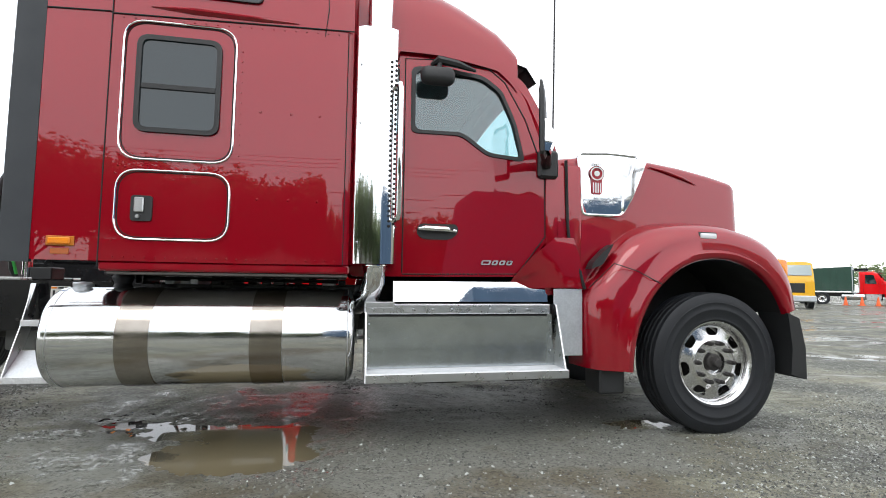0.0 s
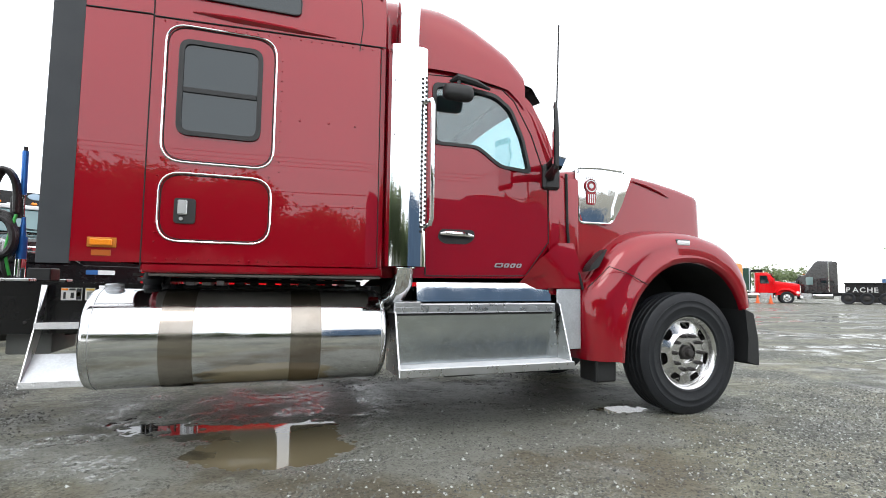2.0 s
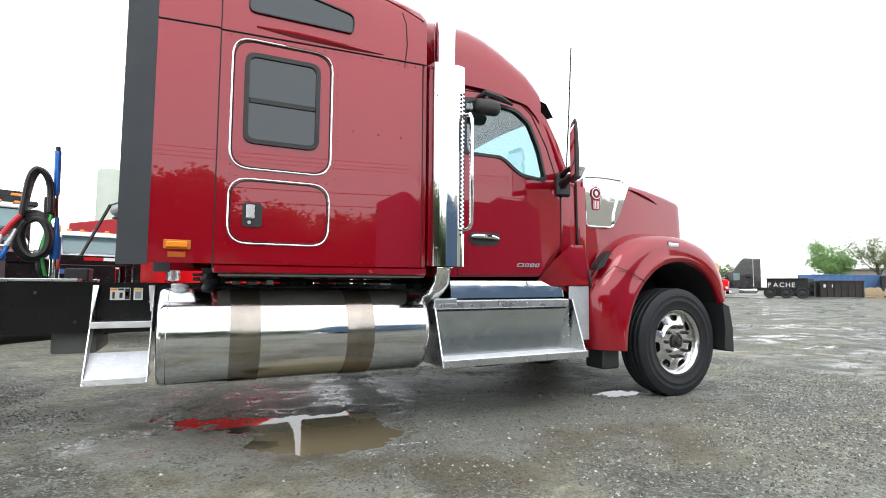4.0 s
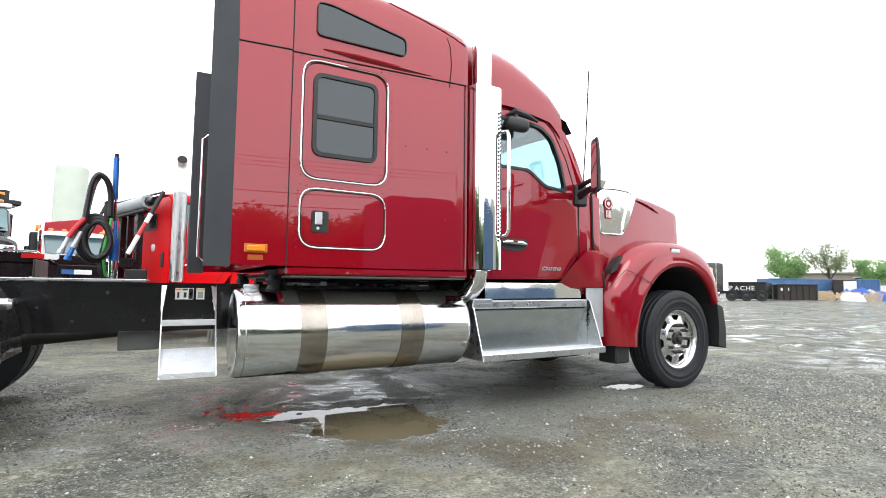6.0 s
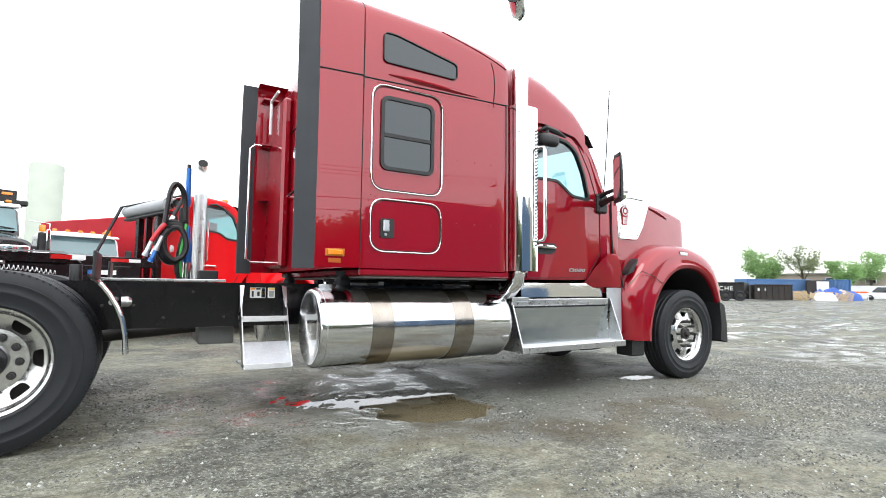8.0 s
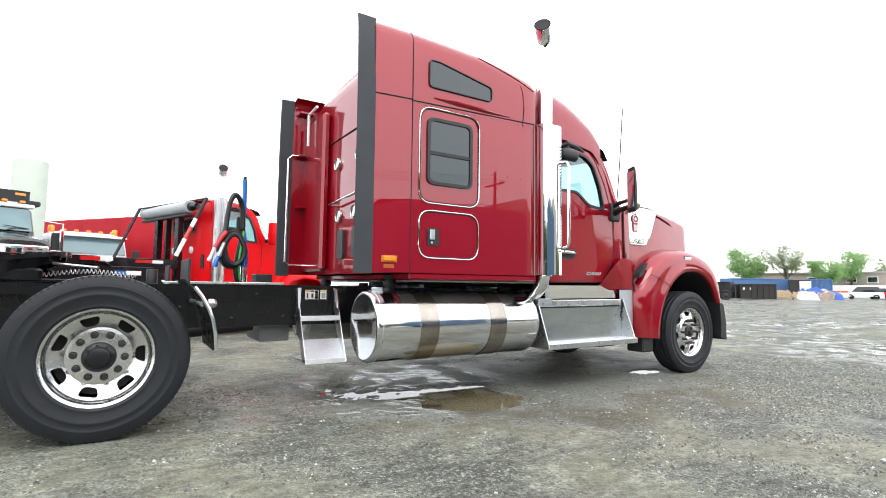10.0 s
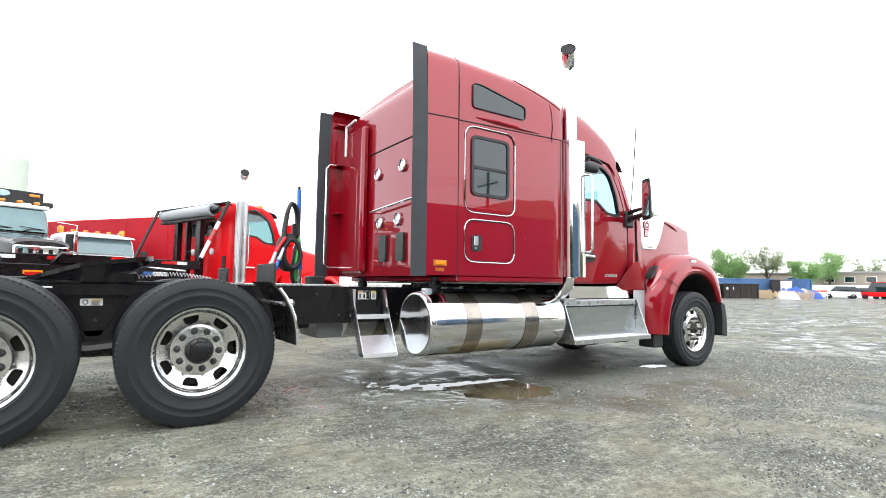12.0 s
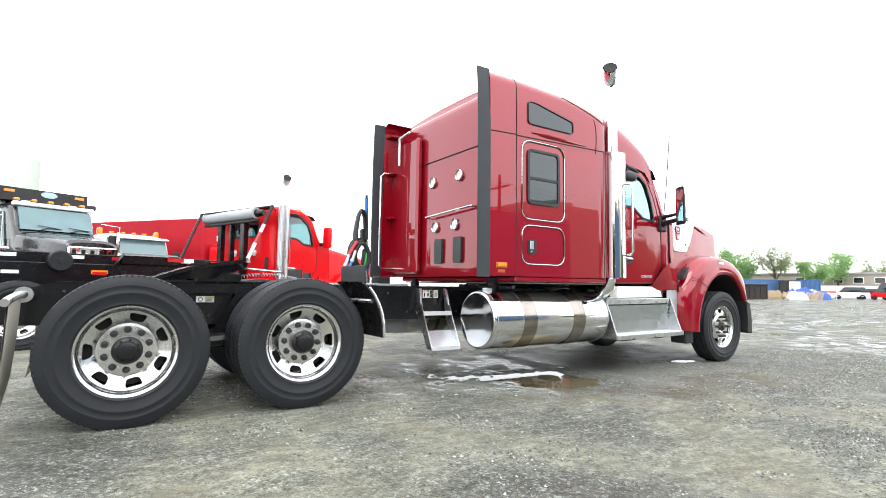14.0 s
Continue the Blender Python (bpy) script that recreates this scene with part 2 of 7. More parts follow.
# ---- ground ----
GROUND_POOLS = [(-0.08, 4.38, 0.52, 0.43, 0.050), (-0.90, 5.10, 0.42, 0.24, 0.036), (-0.22, 4.90, 0.50, 0.16, 0.026), (3.0, 4.72, 0.22, 0.14, 0.05), (-3.3, 5.9, 0.3, 0.3, 0.04),
                (9.5, 6.4, 1.7, 0.28, 0.035), (13.0, 4.6, 2.0, 0.3, 0.035), (15.0, 8.0, 2.2, 0.3, 0.035), (-3.9, 6.4, 0.5, 0.3, 0.04), (-1.35, 5.55, 0.42, 0.22, 0.026)]
WATER_Z = -0.038


def ground_z(x, y):
    d = math.hypot(x, y - 3)
    z = 0.010 * noise.noise((x * 0.7, y * 0.7, 0)) + 0.007 * noise.noise((x * 2.3, y * 2.3, 4.0))
    z += 0.02 * min(1.0, max(0.0, (-x - 1.8) / 1.5))
    z -= 0.035 * min(1.0, max(0.0, (x + 2.5) / 3.5)) * math.exp(-((y - 5.3) / 1.7) ** 2)
    z += 0.014 * min(1.0, max(0.0, (x - 0.35) / 0.4)) * max(0.0, min(1.0, (2.6 - x) / 0.4)) * math.exp(-((y - 5.3) / 1.3) ** 2)
    if d < 9:
        z += 0.005 * noise.noise((x * 9, y * 9, 8.0)) + 0.004 * noise.noise((x * 19, y * 19, 2.0)) + 0.004 * max(0.0, noise.noise((x * 31, y * 31, 6.0)))
    for px, py, rx, ry, dep in GROUND_POOLS:
        q = ((x - px) / rx) ** 2 + ((y - py) / ry) ** 2
        if q < 4:
            q += 0.5 * noise.noise((x * 2.6 / max(rx, 0.5), y * 3.5, px)) + 0.25 * noise.noise((x * 8, y * 8, px))
            if px != -0.08:
                q += 0.8 * noise.noise((x * 4, y * 6, px)) + 1.0 * noise.noise((x * 11, y * 15, px)) + 1.1 * noise.noise((x * 27, y * 33, px))
            z -= dep * math.exp(-max(q, 0) * 0.9)
    return z


def sheet(bm, xs, ys):
    grid = [[bm.verts.new((x, y, ground_z(x, y))) for x in xs] for y in ys]
    for j in range(len(ys) - 1):
        for i in range(len(xs) - 1):
            bm.faces.new((grid[j][i], grid[j][i + 1], grid[j + 1][i + 1], grid[j + 1][i]))


def axis_steps(lo, a, b, hi, fine, grow):
    v = [a + (b - a) * k / round((b - a) / fine) for k in range(round((b - a) / fine) + 1)]
    s = fine
    while v[-1] < hi:
        s *= grow
        v.append(v[-1] + s)
    s = fine
    while v[0] > lo:
        s *= grow
        v.insert(0, v[0] - s)
    return v


def gravel():
    m = bpy.data.materials.new("wet_gravel")
    m.use_nodes = True
    n, l = m.node_tree.nodes, m.node_tree.links
    b = n["Principled BSDF"]
    co = n.new("ShaderNodeTexCoord").outputs["Object"]

    def tex(kind, scale, detail=4):
        t = n.new(kind)
        t.inputs["Scale"].default_value = scale
        if "Detail" in t.inputs:
            t.inputs["Detail"].default_value = detail
        l.new(co, t.inputs["Vector"])
        return t

    def mr(src, lo, hi, a, c):
        r = n.new("ShaderNodeMapRange")
        r.inputs[1].default_value, r.inputs[2].default_value, r.inputs[3].default_value, r.inputs[4].default_value = lo, hi, a, c
        l.new(src, r.inputs[0])
        return r.outputs[0]

    def mix(f, a, c):
        x = n.new("ShaderNodeMix")
        x.data_type = "RGBA"
        l.new(f, x.inputs[0])
        for k, s in ((6, a), (7, c)):
            if hasattr(s, "links"):
                l.new(s, x.inputs[k])
            else:
                x.inputs[k].default_value = s
        return x.outputs[2]

    stones = tex("ShaderNodeTexVoronoi", 27)
    stones2 = tex("ShaderNodeTexVoronoi", 62)
    big = tex("ShaderNodeTexNoise", 0.42, 6).outputs["Fac"]
    mid = tex("ShaderNodeTexNoise", 2.4, 6).outputs["Fac"]
    fine = tex("ShaderNodeTexNoise", 120, 4).outputs["Fac"]
    sepc = n.new("ShaderNodeSeparateColor")
    l.new(stones.outputs["Color"], sepc.inputs[0])
    sepd = n.new("ShaderNodeSeparateColor")
    l.new(stones2.outputs["Color"], sepd.inputs[0])
    patch = tex("ShaderNodeTexNoise", 0.9, 5).outputs["Fac"]
    mud = mix(mr(mid, 0.28, 0.70, 0, 1), (0.094, 0.091, 0.056, 1), (0.200, 0.200, 0.138, 1))
    mud = mix(mr(tex("ShaderNodeTexNoise", 0.55, 5).outputs["Fac"], 0.44, 0.58, 0, 0.85), mud, (0.160, 0.145, 0.090, 1))
    mud2 = mix(mr(fine, 0.4, 0.62, 0, 0.5), mud, (0.055, 0.055, 0.042, 1))
    rocky = mr(patch, 0.42, 0.62, 0.22, 0.9)
    gf = n.new("ShaderNodeMath")
    gf.operation = "MULTIPLY"
    l.new(mr(sepd.outputs[0], 0.58, 0.90, 0, 1.0), gf.inputs[0])
    l.new(rocky, gf.inputs[1])
    grit = mix(gf.outputs[0], mud2, (0.31, 0.335, 0.295, 1))
    gd = n.new("ShaderNodeMath")
    gd.operation = "MULTIPLY"
    l.new(mr(sepd.outputs[1], 0.70, 0.80, 0, 0.85), gd.inputs[0])
    l.new(rocky, gd.inputs[1])
    grit2 = mix(gd.outputs[0], grit, (0.040, 0.039, 0.034, 1))
    stone = mix(mr(sepc.outputs[1], 0, 1, 0, 1), (0.09, 0.10, 0.10, 1), (0.56, 0.59, 0.585, 1))
    cover = n.new("ShaderNodeMath")
    cover.operation = "MULTIPLY"
    l.new(mr(sepc.outputs[0], 0.66, 0.70, 0, 1), cover.inputs[0])
    l.new(mr(patch, 0.46, 0.58, 0.03, 1), cover.inputs[1])
    cover2 = n.new("ShaderNodeMath")
    cover2.operation = "MULTIPLY"
    l.new(cover.outputs[0], cover2.inputs[0])
    l.new(mr(stones.outputs["Distance"], 0.28, 0.40, 1, 0), cover2.inputs[1])
    base = mix(cover2.outputs[0], grit2, stone)
    # every bit of grit has its own tone, darker in the gaps between
    def times(src, fac):
        x = n.new("ShaderNodeMix")
        x.data_type, x.blend_type = "RGBA", "MULTIPLY"
        x.inputs[0].default_value = 1.0
        l.new(src, x.inputs[6])
        l.new(fac, x.inputs[7])
        return x.outputs[2]

    loose = mr(patch, 0.44, 0.56, 0.42, 1.1)

    def toned(src, tone):
        """Full contrast where the gravel lies loose, little where it is trodden into mud."""
        k = n.new("ShaderNodeMath")
        k.operation = "MULTIPLY_ADD"
        l.new(tone, k.inputs[0])
        l.new(loose, k.inputs[1])
        k.inputs[2].default_value = 1.0
        return times(src, k.outputs[0])

    base = toned(base, mr(sepd.outputs[2], 0.0, 1.0, -0.78, 0.85))
    base = toned(base, mr(stones2.outputs["Distance"], 0.25, 0.65, 0.12, -0.62))
    base = toned(base, mr(sepc.outputs[2], 0.0, 1.0, -0.38, 0.40))
    # ruts and washed streaks that run along the parked trucks
    rut_at = n.new("ShaderNodeMapping")
    rut_at.inputs["Scale"].default_value = (0.5, 1.0, 1.0)
    l.new(co, rut_at.inputs["Vector"])
    for size, low, high in ((3.2, 0.86, 1.22), (14.0, 0.78, 1.32)):
        rut = n.new("ShaderNodeTexNoise")
        rut.inputs["Scale"].default_value, rut.inputs["Detail"].default_value = size, 5
        l.new(rut_at.outputs[0], rut.inputs["Vector"])
        base = times(base, mr(rut.outputs["Fac"], 0.34, 0.66, low, high))
    # soaked black mud around the puddles, ragged at its edge
    shift = n.new("ShaderNodeVectorMath")
    shift.operation = "SUBTRACT"
    shift.inputs[1].default_value = (1.0, 5.0, 0.0)
    l.new(co, shift.inputs[0])
    shrink = n.new("ShaderNodeVectorMath")
    shrink.operation = "MULTIPLY"
    shrink.inputs[1].default_value = (1 / 3.3, 1 / 1.6, 0.0)
    l.new(shift.outputs[0], shrink.inputs[0])
    span = n.new("ShaderNodeVectorMath")
    span.operation = "LENGTH"
    l.new(shrink.outputs[0], span.inputs[0])
    ragged = n.new("ShaderNodeMath")
    ragged.operation = "ADD"
    l.new(span.outputs["Value"], ragged.inputs[0])
    l.new(mr(tex("ShaderNodeTexNoise", 1.7, 8).outputs["Fac"], 0.25, 0.75, -0.55, 0.55), ragged.inputs[1])
    soak = mr(ragged.outputs[0], 0.75, 1.05, 1, 0)
    # a wider lobe of trodden brown mud towards the front axle
    lobe = n.new("ShaderNodeVectorMath")
    lobe.operation = "SUBTRACT"
    lobe.inputs[1].default_value = (1.25, 4.25, 0.0)
    l.new(co, lobe.inputs[0])
    lobe_s = n.new("ShaderNodeVectorMath")
    lobe_s.operation = "MULTIPLY"
    lobe_s.inputs[1].default_value = (1 / 2.3, 1 / 1.25, 0.0)
    l.new(lobe.outputs[0], lobe_s.inputs[0])
    lobe_r = n.new("ShaderNodeVectorMath")
    lobe_r.operation = "LENGTH"
    l.new(lobe_s.outputs[0], lobe_r.inputs[0])
    lobe_e = n.new("ShaderNodeMath")
    lobe_e.operation = "ADD"
    l.new(lobe_r.outputs["Value"], lobe_e.inputs[0])
    l.new(mr(tex("ShaderNodeTexNoise", 1.2, 8).outputs["Fac"], 0.25, 0.75, -0.5, 0.5), lobe_e.inputs[1])
    brown = mix(mr(sepd.outputs[2], 0.1, 0.95, 0, 1), (0.009, 0.008, 0.005, 1), (0.122, 0.108, 0.074, 1))
    base = mix(mr(lobe_e.outputs[0], 0.70, 1.15, 0.88, 0), base, brown)
    soaked = mix(mr(soak, 0, 1, 0, 0.8), base, mix(mr(sepd.outputs[2], 0.2, 0.9, 0, 1), (0.010, 0.010, 0.009, 1), (0.190, 0.198, 0.176, 1)))
    base = soaked
    glint = n.new("ShaderNodeMath")
    glint.operation = "MULTIPLY"
    film = n.new("ShaderNodeMath")
    film.operation = "MULTIPLY"
    l.new(mr(tex("ShaderNodeTexNoise", 2.6, 5).outputs["Fac"], 0.38, 0.52, 0, 1), film.inputs[0])
    l.new(mr(tex("ShaderNodeTexNoise", 42, 3).outputs["Fac"], 0.485, 0.515, 0, 1), film.inputs[1])
    l.new(soak, glint.inputs[0])
    film2 = n.new("ShaderNodeMath")
    film2.operation = "MULTIPLY"
    place = n.new("ShaderNodeSeparateXYZ")
    l.new(co, place.inputs[0])
    l.new(film.outputs[0], film2.inputs[0])
    l.new(mr(place.outputs[0], 0.5, 1.5, 1, 0.1), film2.inputs[1])
    l.new(film2.outputs[0], glint.inputs[1])
    # rain lies in films out in the yard; near the truck the gravel has mostly drained
    stretch = n.new("ShaderNodeMapping")
    stretch.inputs["Rotation"].default_value, stretch.inputs["Scale"].default_value = (0, 0, radians(55)), (0.30, 1.0, 1.0)
    l.new(co, stretch.inputs["Vector"])
    streak = n.new("ShaderNodeTexNoise")
    streak.inputs["Scale"].default_value, streak.inputs["Detail"].default_value = 0.75, 6
    l.new(stretch.outputs[0], streak.inputs["Vector"])
    yard = n.new("ShaderNodeMath")
    yard.operation = "MULTIPLY"
    l.new(mr(streak.outputs["Fac"], 0.46, 0.535, 0, 1), yard.inputs[0])
    l.new(mr(place.outputs[0], 4.0, 8.0, 0, 1), yard.inputs[1])
    drained = n.new("ShaderNodeMath")
    drained.operation = "MULTIPLY"
    l.new(mr(big, 0.50, 0.60, 0, 0.45), drained.inputs[0])
    l.new(mr(place.outputs[0], 4.0, 8.0, 1, 0), drained.inputs[1])
    wets = n.new("ShaderNodeMath")
    wets.operation = "MAXIMUM"
    l.new(yard.outputs[0], wets.inputs[0])
    l.new(drained.outputs[0], wets.inputs[1])
    wet = wets.outputs[0]
    wetc = n.new("ShaderNodeMix")
    wetc.data_type, wetc.blend_type = "RGBA", "MULTIPLY"
    l.new(mr(wet, 0, 1, 0, 0.8), wetc.inputs[0])
    l.new(base, wetc.inputs[6])
    wetc.inputs[7].default_value = (0.55, 0.55, 0.55, 1)
    l.new(wetc.outputs[2], b.inputs["Base Color"])
    wr = n.new("ShaderNodeMath")
    wr.operation = "MULTIPLY"
    l.new(wet, wr.inputs[0])
    l.new(mr(mid, 0.42, 0.55, 0.1, 1), wr.inputs[1])
    wg = n.new("ShaderNodeMath")
    wg.operation = "MAXIMUM"
    l.new(wr.outputs[0], wg.inputs[0])
    l.new(glint.outputs[0], wg.inputs[1])
    damp = n.new("ShaderNodeMath")
    damp.operation = "MAXIMUM"
    l.new(wg.outputs[0], damp.inputs[0])
    l.new(mr(soak, 0, 1, 0, 0.30), damp.inputs[1])
    wr = wg
    l.new(mr(damp.outputs[0], 0, 1, 0.75, 0.10), b.inputs["Roughness"])
    h = n.new("ShaderNodeMath")
    h.operation = "ADD"
    l.new(mr(stones.outputs["Distance"], 0, 0.6, 1, 0), h.inputs[0])
    l.new(mr(stones2.outputs["Distance"], 0, 0.6, 1.0, 0), h.inputs[1])
    bp = n.new("ShaderNodeBump")
    bp.inputs["Distance"].default_value = 0.030
    l.new(mr(wr.outputs[0], 0.35, 1, 1.0, 0.12), bp.inputs["Strength"])
    l.new(h.outputs[0], bp.inputs["Height"])
    l.new(bp.outputs[0], b.inputs["Normal"])
    b.inputs["Specular IOR Level"].default_value = 0.42
    return m


GRAVEL = gravel()
bm = B()
sheet(bm, axis_steps(-900, -6.5, 5.5, 900, 0.026, 1.035), axis_steps(-900, 0.8, 6.4, 900, 0.026, 1.035))
solo("ground", bm, GRAVEL, "wet muddy gravel truck yard with puddles", "ground", kind="structure", smooth=180)

WATER = mat("muddy_water", (0.165, 0.140, 0.086), 0.02, 0.0, 0.0, stain=0.3, stain_scale=2, rough_vary=0.0, spec=0.6, bump=0.02, bump_scale=6)
wn2, wl2 = WATER.node_tree.nodes, WATER.node_tree.links
silt, silt_at, silt_x, silt_n, silt_sum, silt_f = (wn2.new("ShaderNode" + k) for k in ("Mix", "TexCoord", "SeparateXYZ", "TexNoise", "Math", "MapRange"))
silt.data_type = "RGBA"
silt_n.inputs["Scale"].default_value, silt_n.inputs["Detail"].default_value = 5.0, 4.0
wl2.new(silt_at.outputs["Object"], silt_x.inputs[0])
wl2.new(silt_at.outputs["Object"], silt_n.inputs["Vector"])
wl2.new(silt_x.outputs[0], silt_sum.inputs[0])
wl2.new(silt_n.outputs["Fac"], silt_sum.inputs[1])
# the water is clear over black gravel at the rear and thick with silt in the middle
silt_f.inputs[1].default_value, silt_f.inputs[2].default_value = -0.20, 0.05
wl2.new(silt_sum.outputs[0], silt_f.inputs[0])
water_bsdf = wn2["Principled BSDF"]
wl2.new(water_bsdf.inputs["Base Color"].links[0].from_socket, silt.inputs[7])
silt.inputs[6].default_value = (0.020, 0.019, 0.015, 1)
wl2.new(silt_f.outputs[0], silt.inputs[0])
wl2.new(silt.outputs[2], water_bsdf.inputs["Base Color"])


def water_sheet(x0, x1, y0, y1, z, label):
    b = B()
    b.faces.new([b.verts.new(p) for p in ((x0, y0, z), (x1, y0, z), (x1, y1, z), (x0, y1, z))])
    solo("puddle", b, WATER, label, "puddle", group="puddles", kind="structure", smooth=0)


water_sheet(-2.3, 2.2, 3.6, 6.7, WATER_Z, "shallow muddy brown puddle on gravel")
water_sheet(2.6, 3.4, 4.45, 5.0, WATER_Z - 0.012, "small puddle beside the front tyre")
for px, py, rx, ry, dep in GROUND_POOLS[5:8]:
    water_sheet(px - rx * 1.5, px + rx * 1.5, py - ry * 1.5, py + ry * 1.5, WATER_Z + (ground_z(px + rx * 2, py + ry * 2) + ground_z(px - rx * 2, py - ry * 2)) * 0.5, "shallow rain puddle on gravel")

# ---- wheels ----
HOLES, LUGS = 7, 10


def disc_outline(r, seg=64):
    return [(r * math.cos(2 * math.pi * k / seg), r * math.sin(2 * math.pi * k / seg)) for k in range(seg)]


def hand_hole(a, r0, r1, w0, w1):
    c, s = math.cos(a), math.sin(a)
    q = [(r0, -w0), (r0, w0), (r1, w1), (r1, -w1)]
    return rounded([(u * c - v * s, u * s + v * c) for u, v in q], 0.022, 4)


def wheel_parts(front, radius=0.54, width=0.28):
    """Meshes of one wheel about the origin, its outer face towards -y."""
    t, rim, hub, lugs = B(), B(), B(), B()
    w = width / 2
    R, r = radius + 0.004, 0.316
    prof = [(r, -w * 0.80), (r + 0.010, -w * 0.92), (r + 0.022, -w * 0.965), (r + 0.026, -w * 0.955), (r + 0.05, -w * 1.0), (r + 0.09, -w * 1.035), (r + 0.094, -w * 1.05), (r + 0.104, -w * 1.05), (r + 0.108, -w * 1.037), (R - 0.085, -w * 1.02), (R - 0.082, -w * 1.032), (R - 0.074, -w * 1.03), (R - 0.071, -w * 1.01), (R - 0.05, -w * 0.99), (R - 0.045, -w * 0.975), (R - 0.022, -w * 0.95), (R - 0.005, -w * 0.86)]
    for g in ((-0.62, -0.54), (-0.20, -0.12), (0.12, 0.20), (0.54, 0.62)):
        prof += [(R, w * g[0] - 0.006), (R - 0.008, w * g[0] + 0.004), (R - 0.008, w * g[1] - 0.004), (R, w * g[1] + 0.006)]
    prof += [(R - 0.005, w * 0.86), (R - 0.05, w * 0.99), (r + 0.11, w * 1.04), (r + 0.03, w), (r, w * 0.8)]
    lathe(t, prof, seg=72)
    for k in range(0 if front else 90):
        a = 2 * math.pi * k / 90
        box(t, -0.006, 0.006, -w * 0.96, -w * 0.66, -0.007, 0.0055, 0, Matrix.Rotation(a, 4, "Y") @ Matrix.Translation((0, 0, R - 0.010)) @ Matrix.Rotation(0.25, 4, "Z"))
    lathe(rim, [(0.262, w * 0.75), (0.262, -w * 0.35), (0.272, -w * 0.62), (0.283, -w * 0.80), (0.296, -w * 0.86), (0.305, -w * 0.88), (0.306, -w * 0.80), (0.294, -w * 0.78)], seg=64)
    if front:
        depth = lambda q: interp([(0.0, -w * 0.72), (0.168, -w * 0.70), (0.182, -w * 0.60), (0.21, -w * 0.54), (0.262, -w * 0.50)], q)
        holes = [hand_hole(2 * math.pi * k / HOLES + 2.62, 0.194, 0.250, 0.038, 0.056) for k in range(HOLES)]
        lug_r, lug_y, bore = 0.143, -w * 0.70, 0.088
    else:
        depth = lambda q: interp([(0.0, -w * 0.10), (0.15, -w * 0.10), (0.165, -w * 0.04), (0.18, -w * 0.04), (0.262, -w * 0.40)], q)
        holes = [hand_hole(2 * math.pi * k / HOLES + 1.75, 0.192, 0.247, 0.038, 0.056) for k in range(HOLES)]
        lug_r, lug_y, bore = 0.135, -w * 0.10, 0.09
    rings = [disc_outline(q) for q in (0.265, 0.178, 0.16, bore)]
    put = lambda x, y, z: (x, y + depth(math.hypot(x, z)), z)
    plate(rim, rings[0], [*holes, rings[1]], 0.0, 0.012, put)
    plate(rim, rings[1], [rings[2]], 0.0, 0.012, put)
    plate(rim, rings[2], [rings[3]], 0.0, 0.012, put)
    hy = lug_y
    if front:
        lathe(hub, [(0.060, hy + 0.05), (0.060, hy - 0.004), (0.052, hy - 0.012), (0.032, hy - 0.014), (0.030, hy - 0.046), (0.024, hy - 0.052), (0.001, hy - 0.053)], seg=32)
        lathe(rim, [(0.088, hy + 0.008), (0.086, hy + 0.034), (0.057, hy + 0.038)], seg=48)
    else:
        lathe(hub, [(0.092, hy + 0.05), (0.092, hy - 0.055), (0.080, hy - 0.070), (0.062, hy - 0.076), (0.058, hy - 0.095), (0.045, hy - 0.100), (0.001, hy - 0.102)], seg=32)
    for k in range(8):
        a, q = 2 * math.pi * k / 8, 0.046 if front else 0.070
        dome(hub, (q * math.cos(a), hy - (0.012 if front else 0.071), q * math.sin(a)), 0.008 if front else 0.011)
    for k in range(LUGS):
        a = 2 * math.pi * k / LUGS + 0.2
        x, z = lug_r * math.cos(a), lug_r * math.sin(a)
        tube(lugs, [(x, hy + 0.01, z), (x, hy - 0.028, z)], 0.017, 6)
        tube(lugs, [(x, hy - 0.028, z), (x, hy - 0.042, z)], 0.011, 8)
    back = B()
    lathe(back, [(0.25, w * 0.75), (0.25, w * 0.6), (0.10, w * 0.55), (0.001, w * 0.55)], seg=32)
    wide = Matrix.Diagonal((1.075, 1, 1.075, 1))
    for q in (rim, hub, lugs, back):
        bmesh.ops.transform(q, matrix=wide, verts=q.verts)
    return t, rim, hub, lugs, back


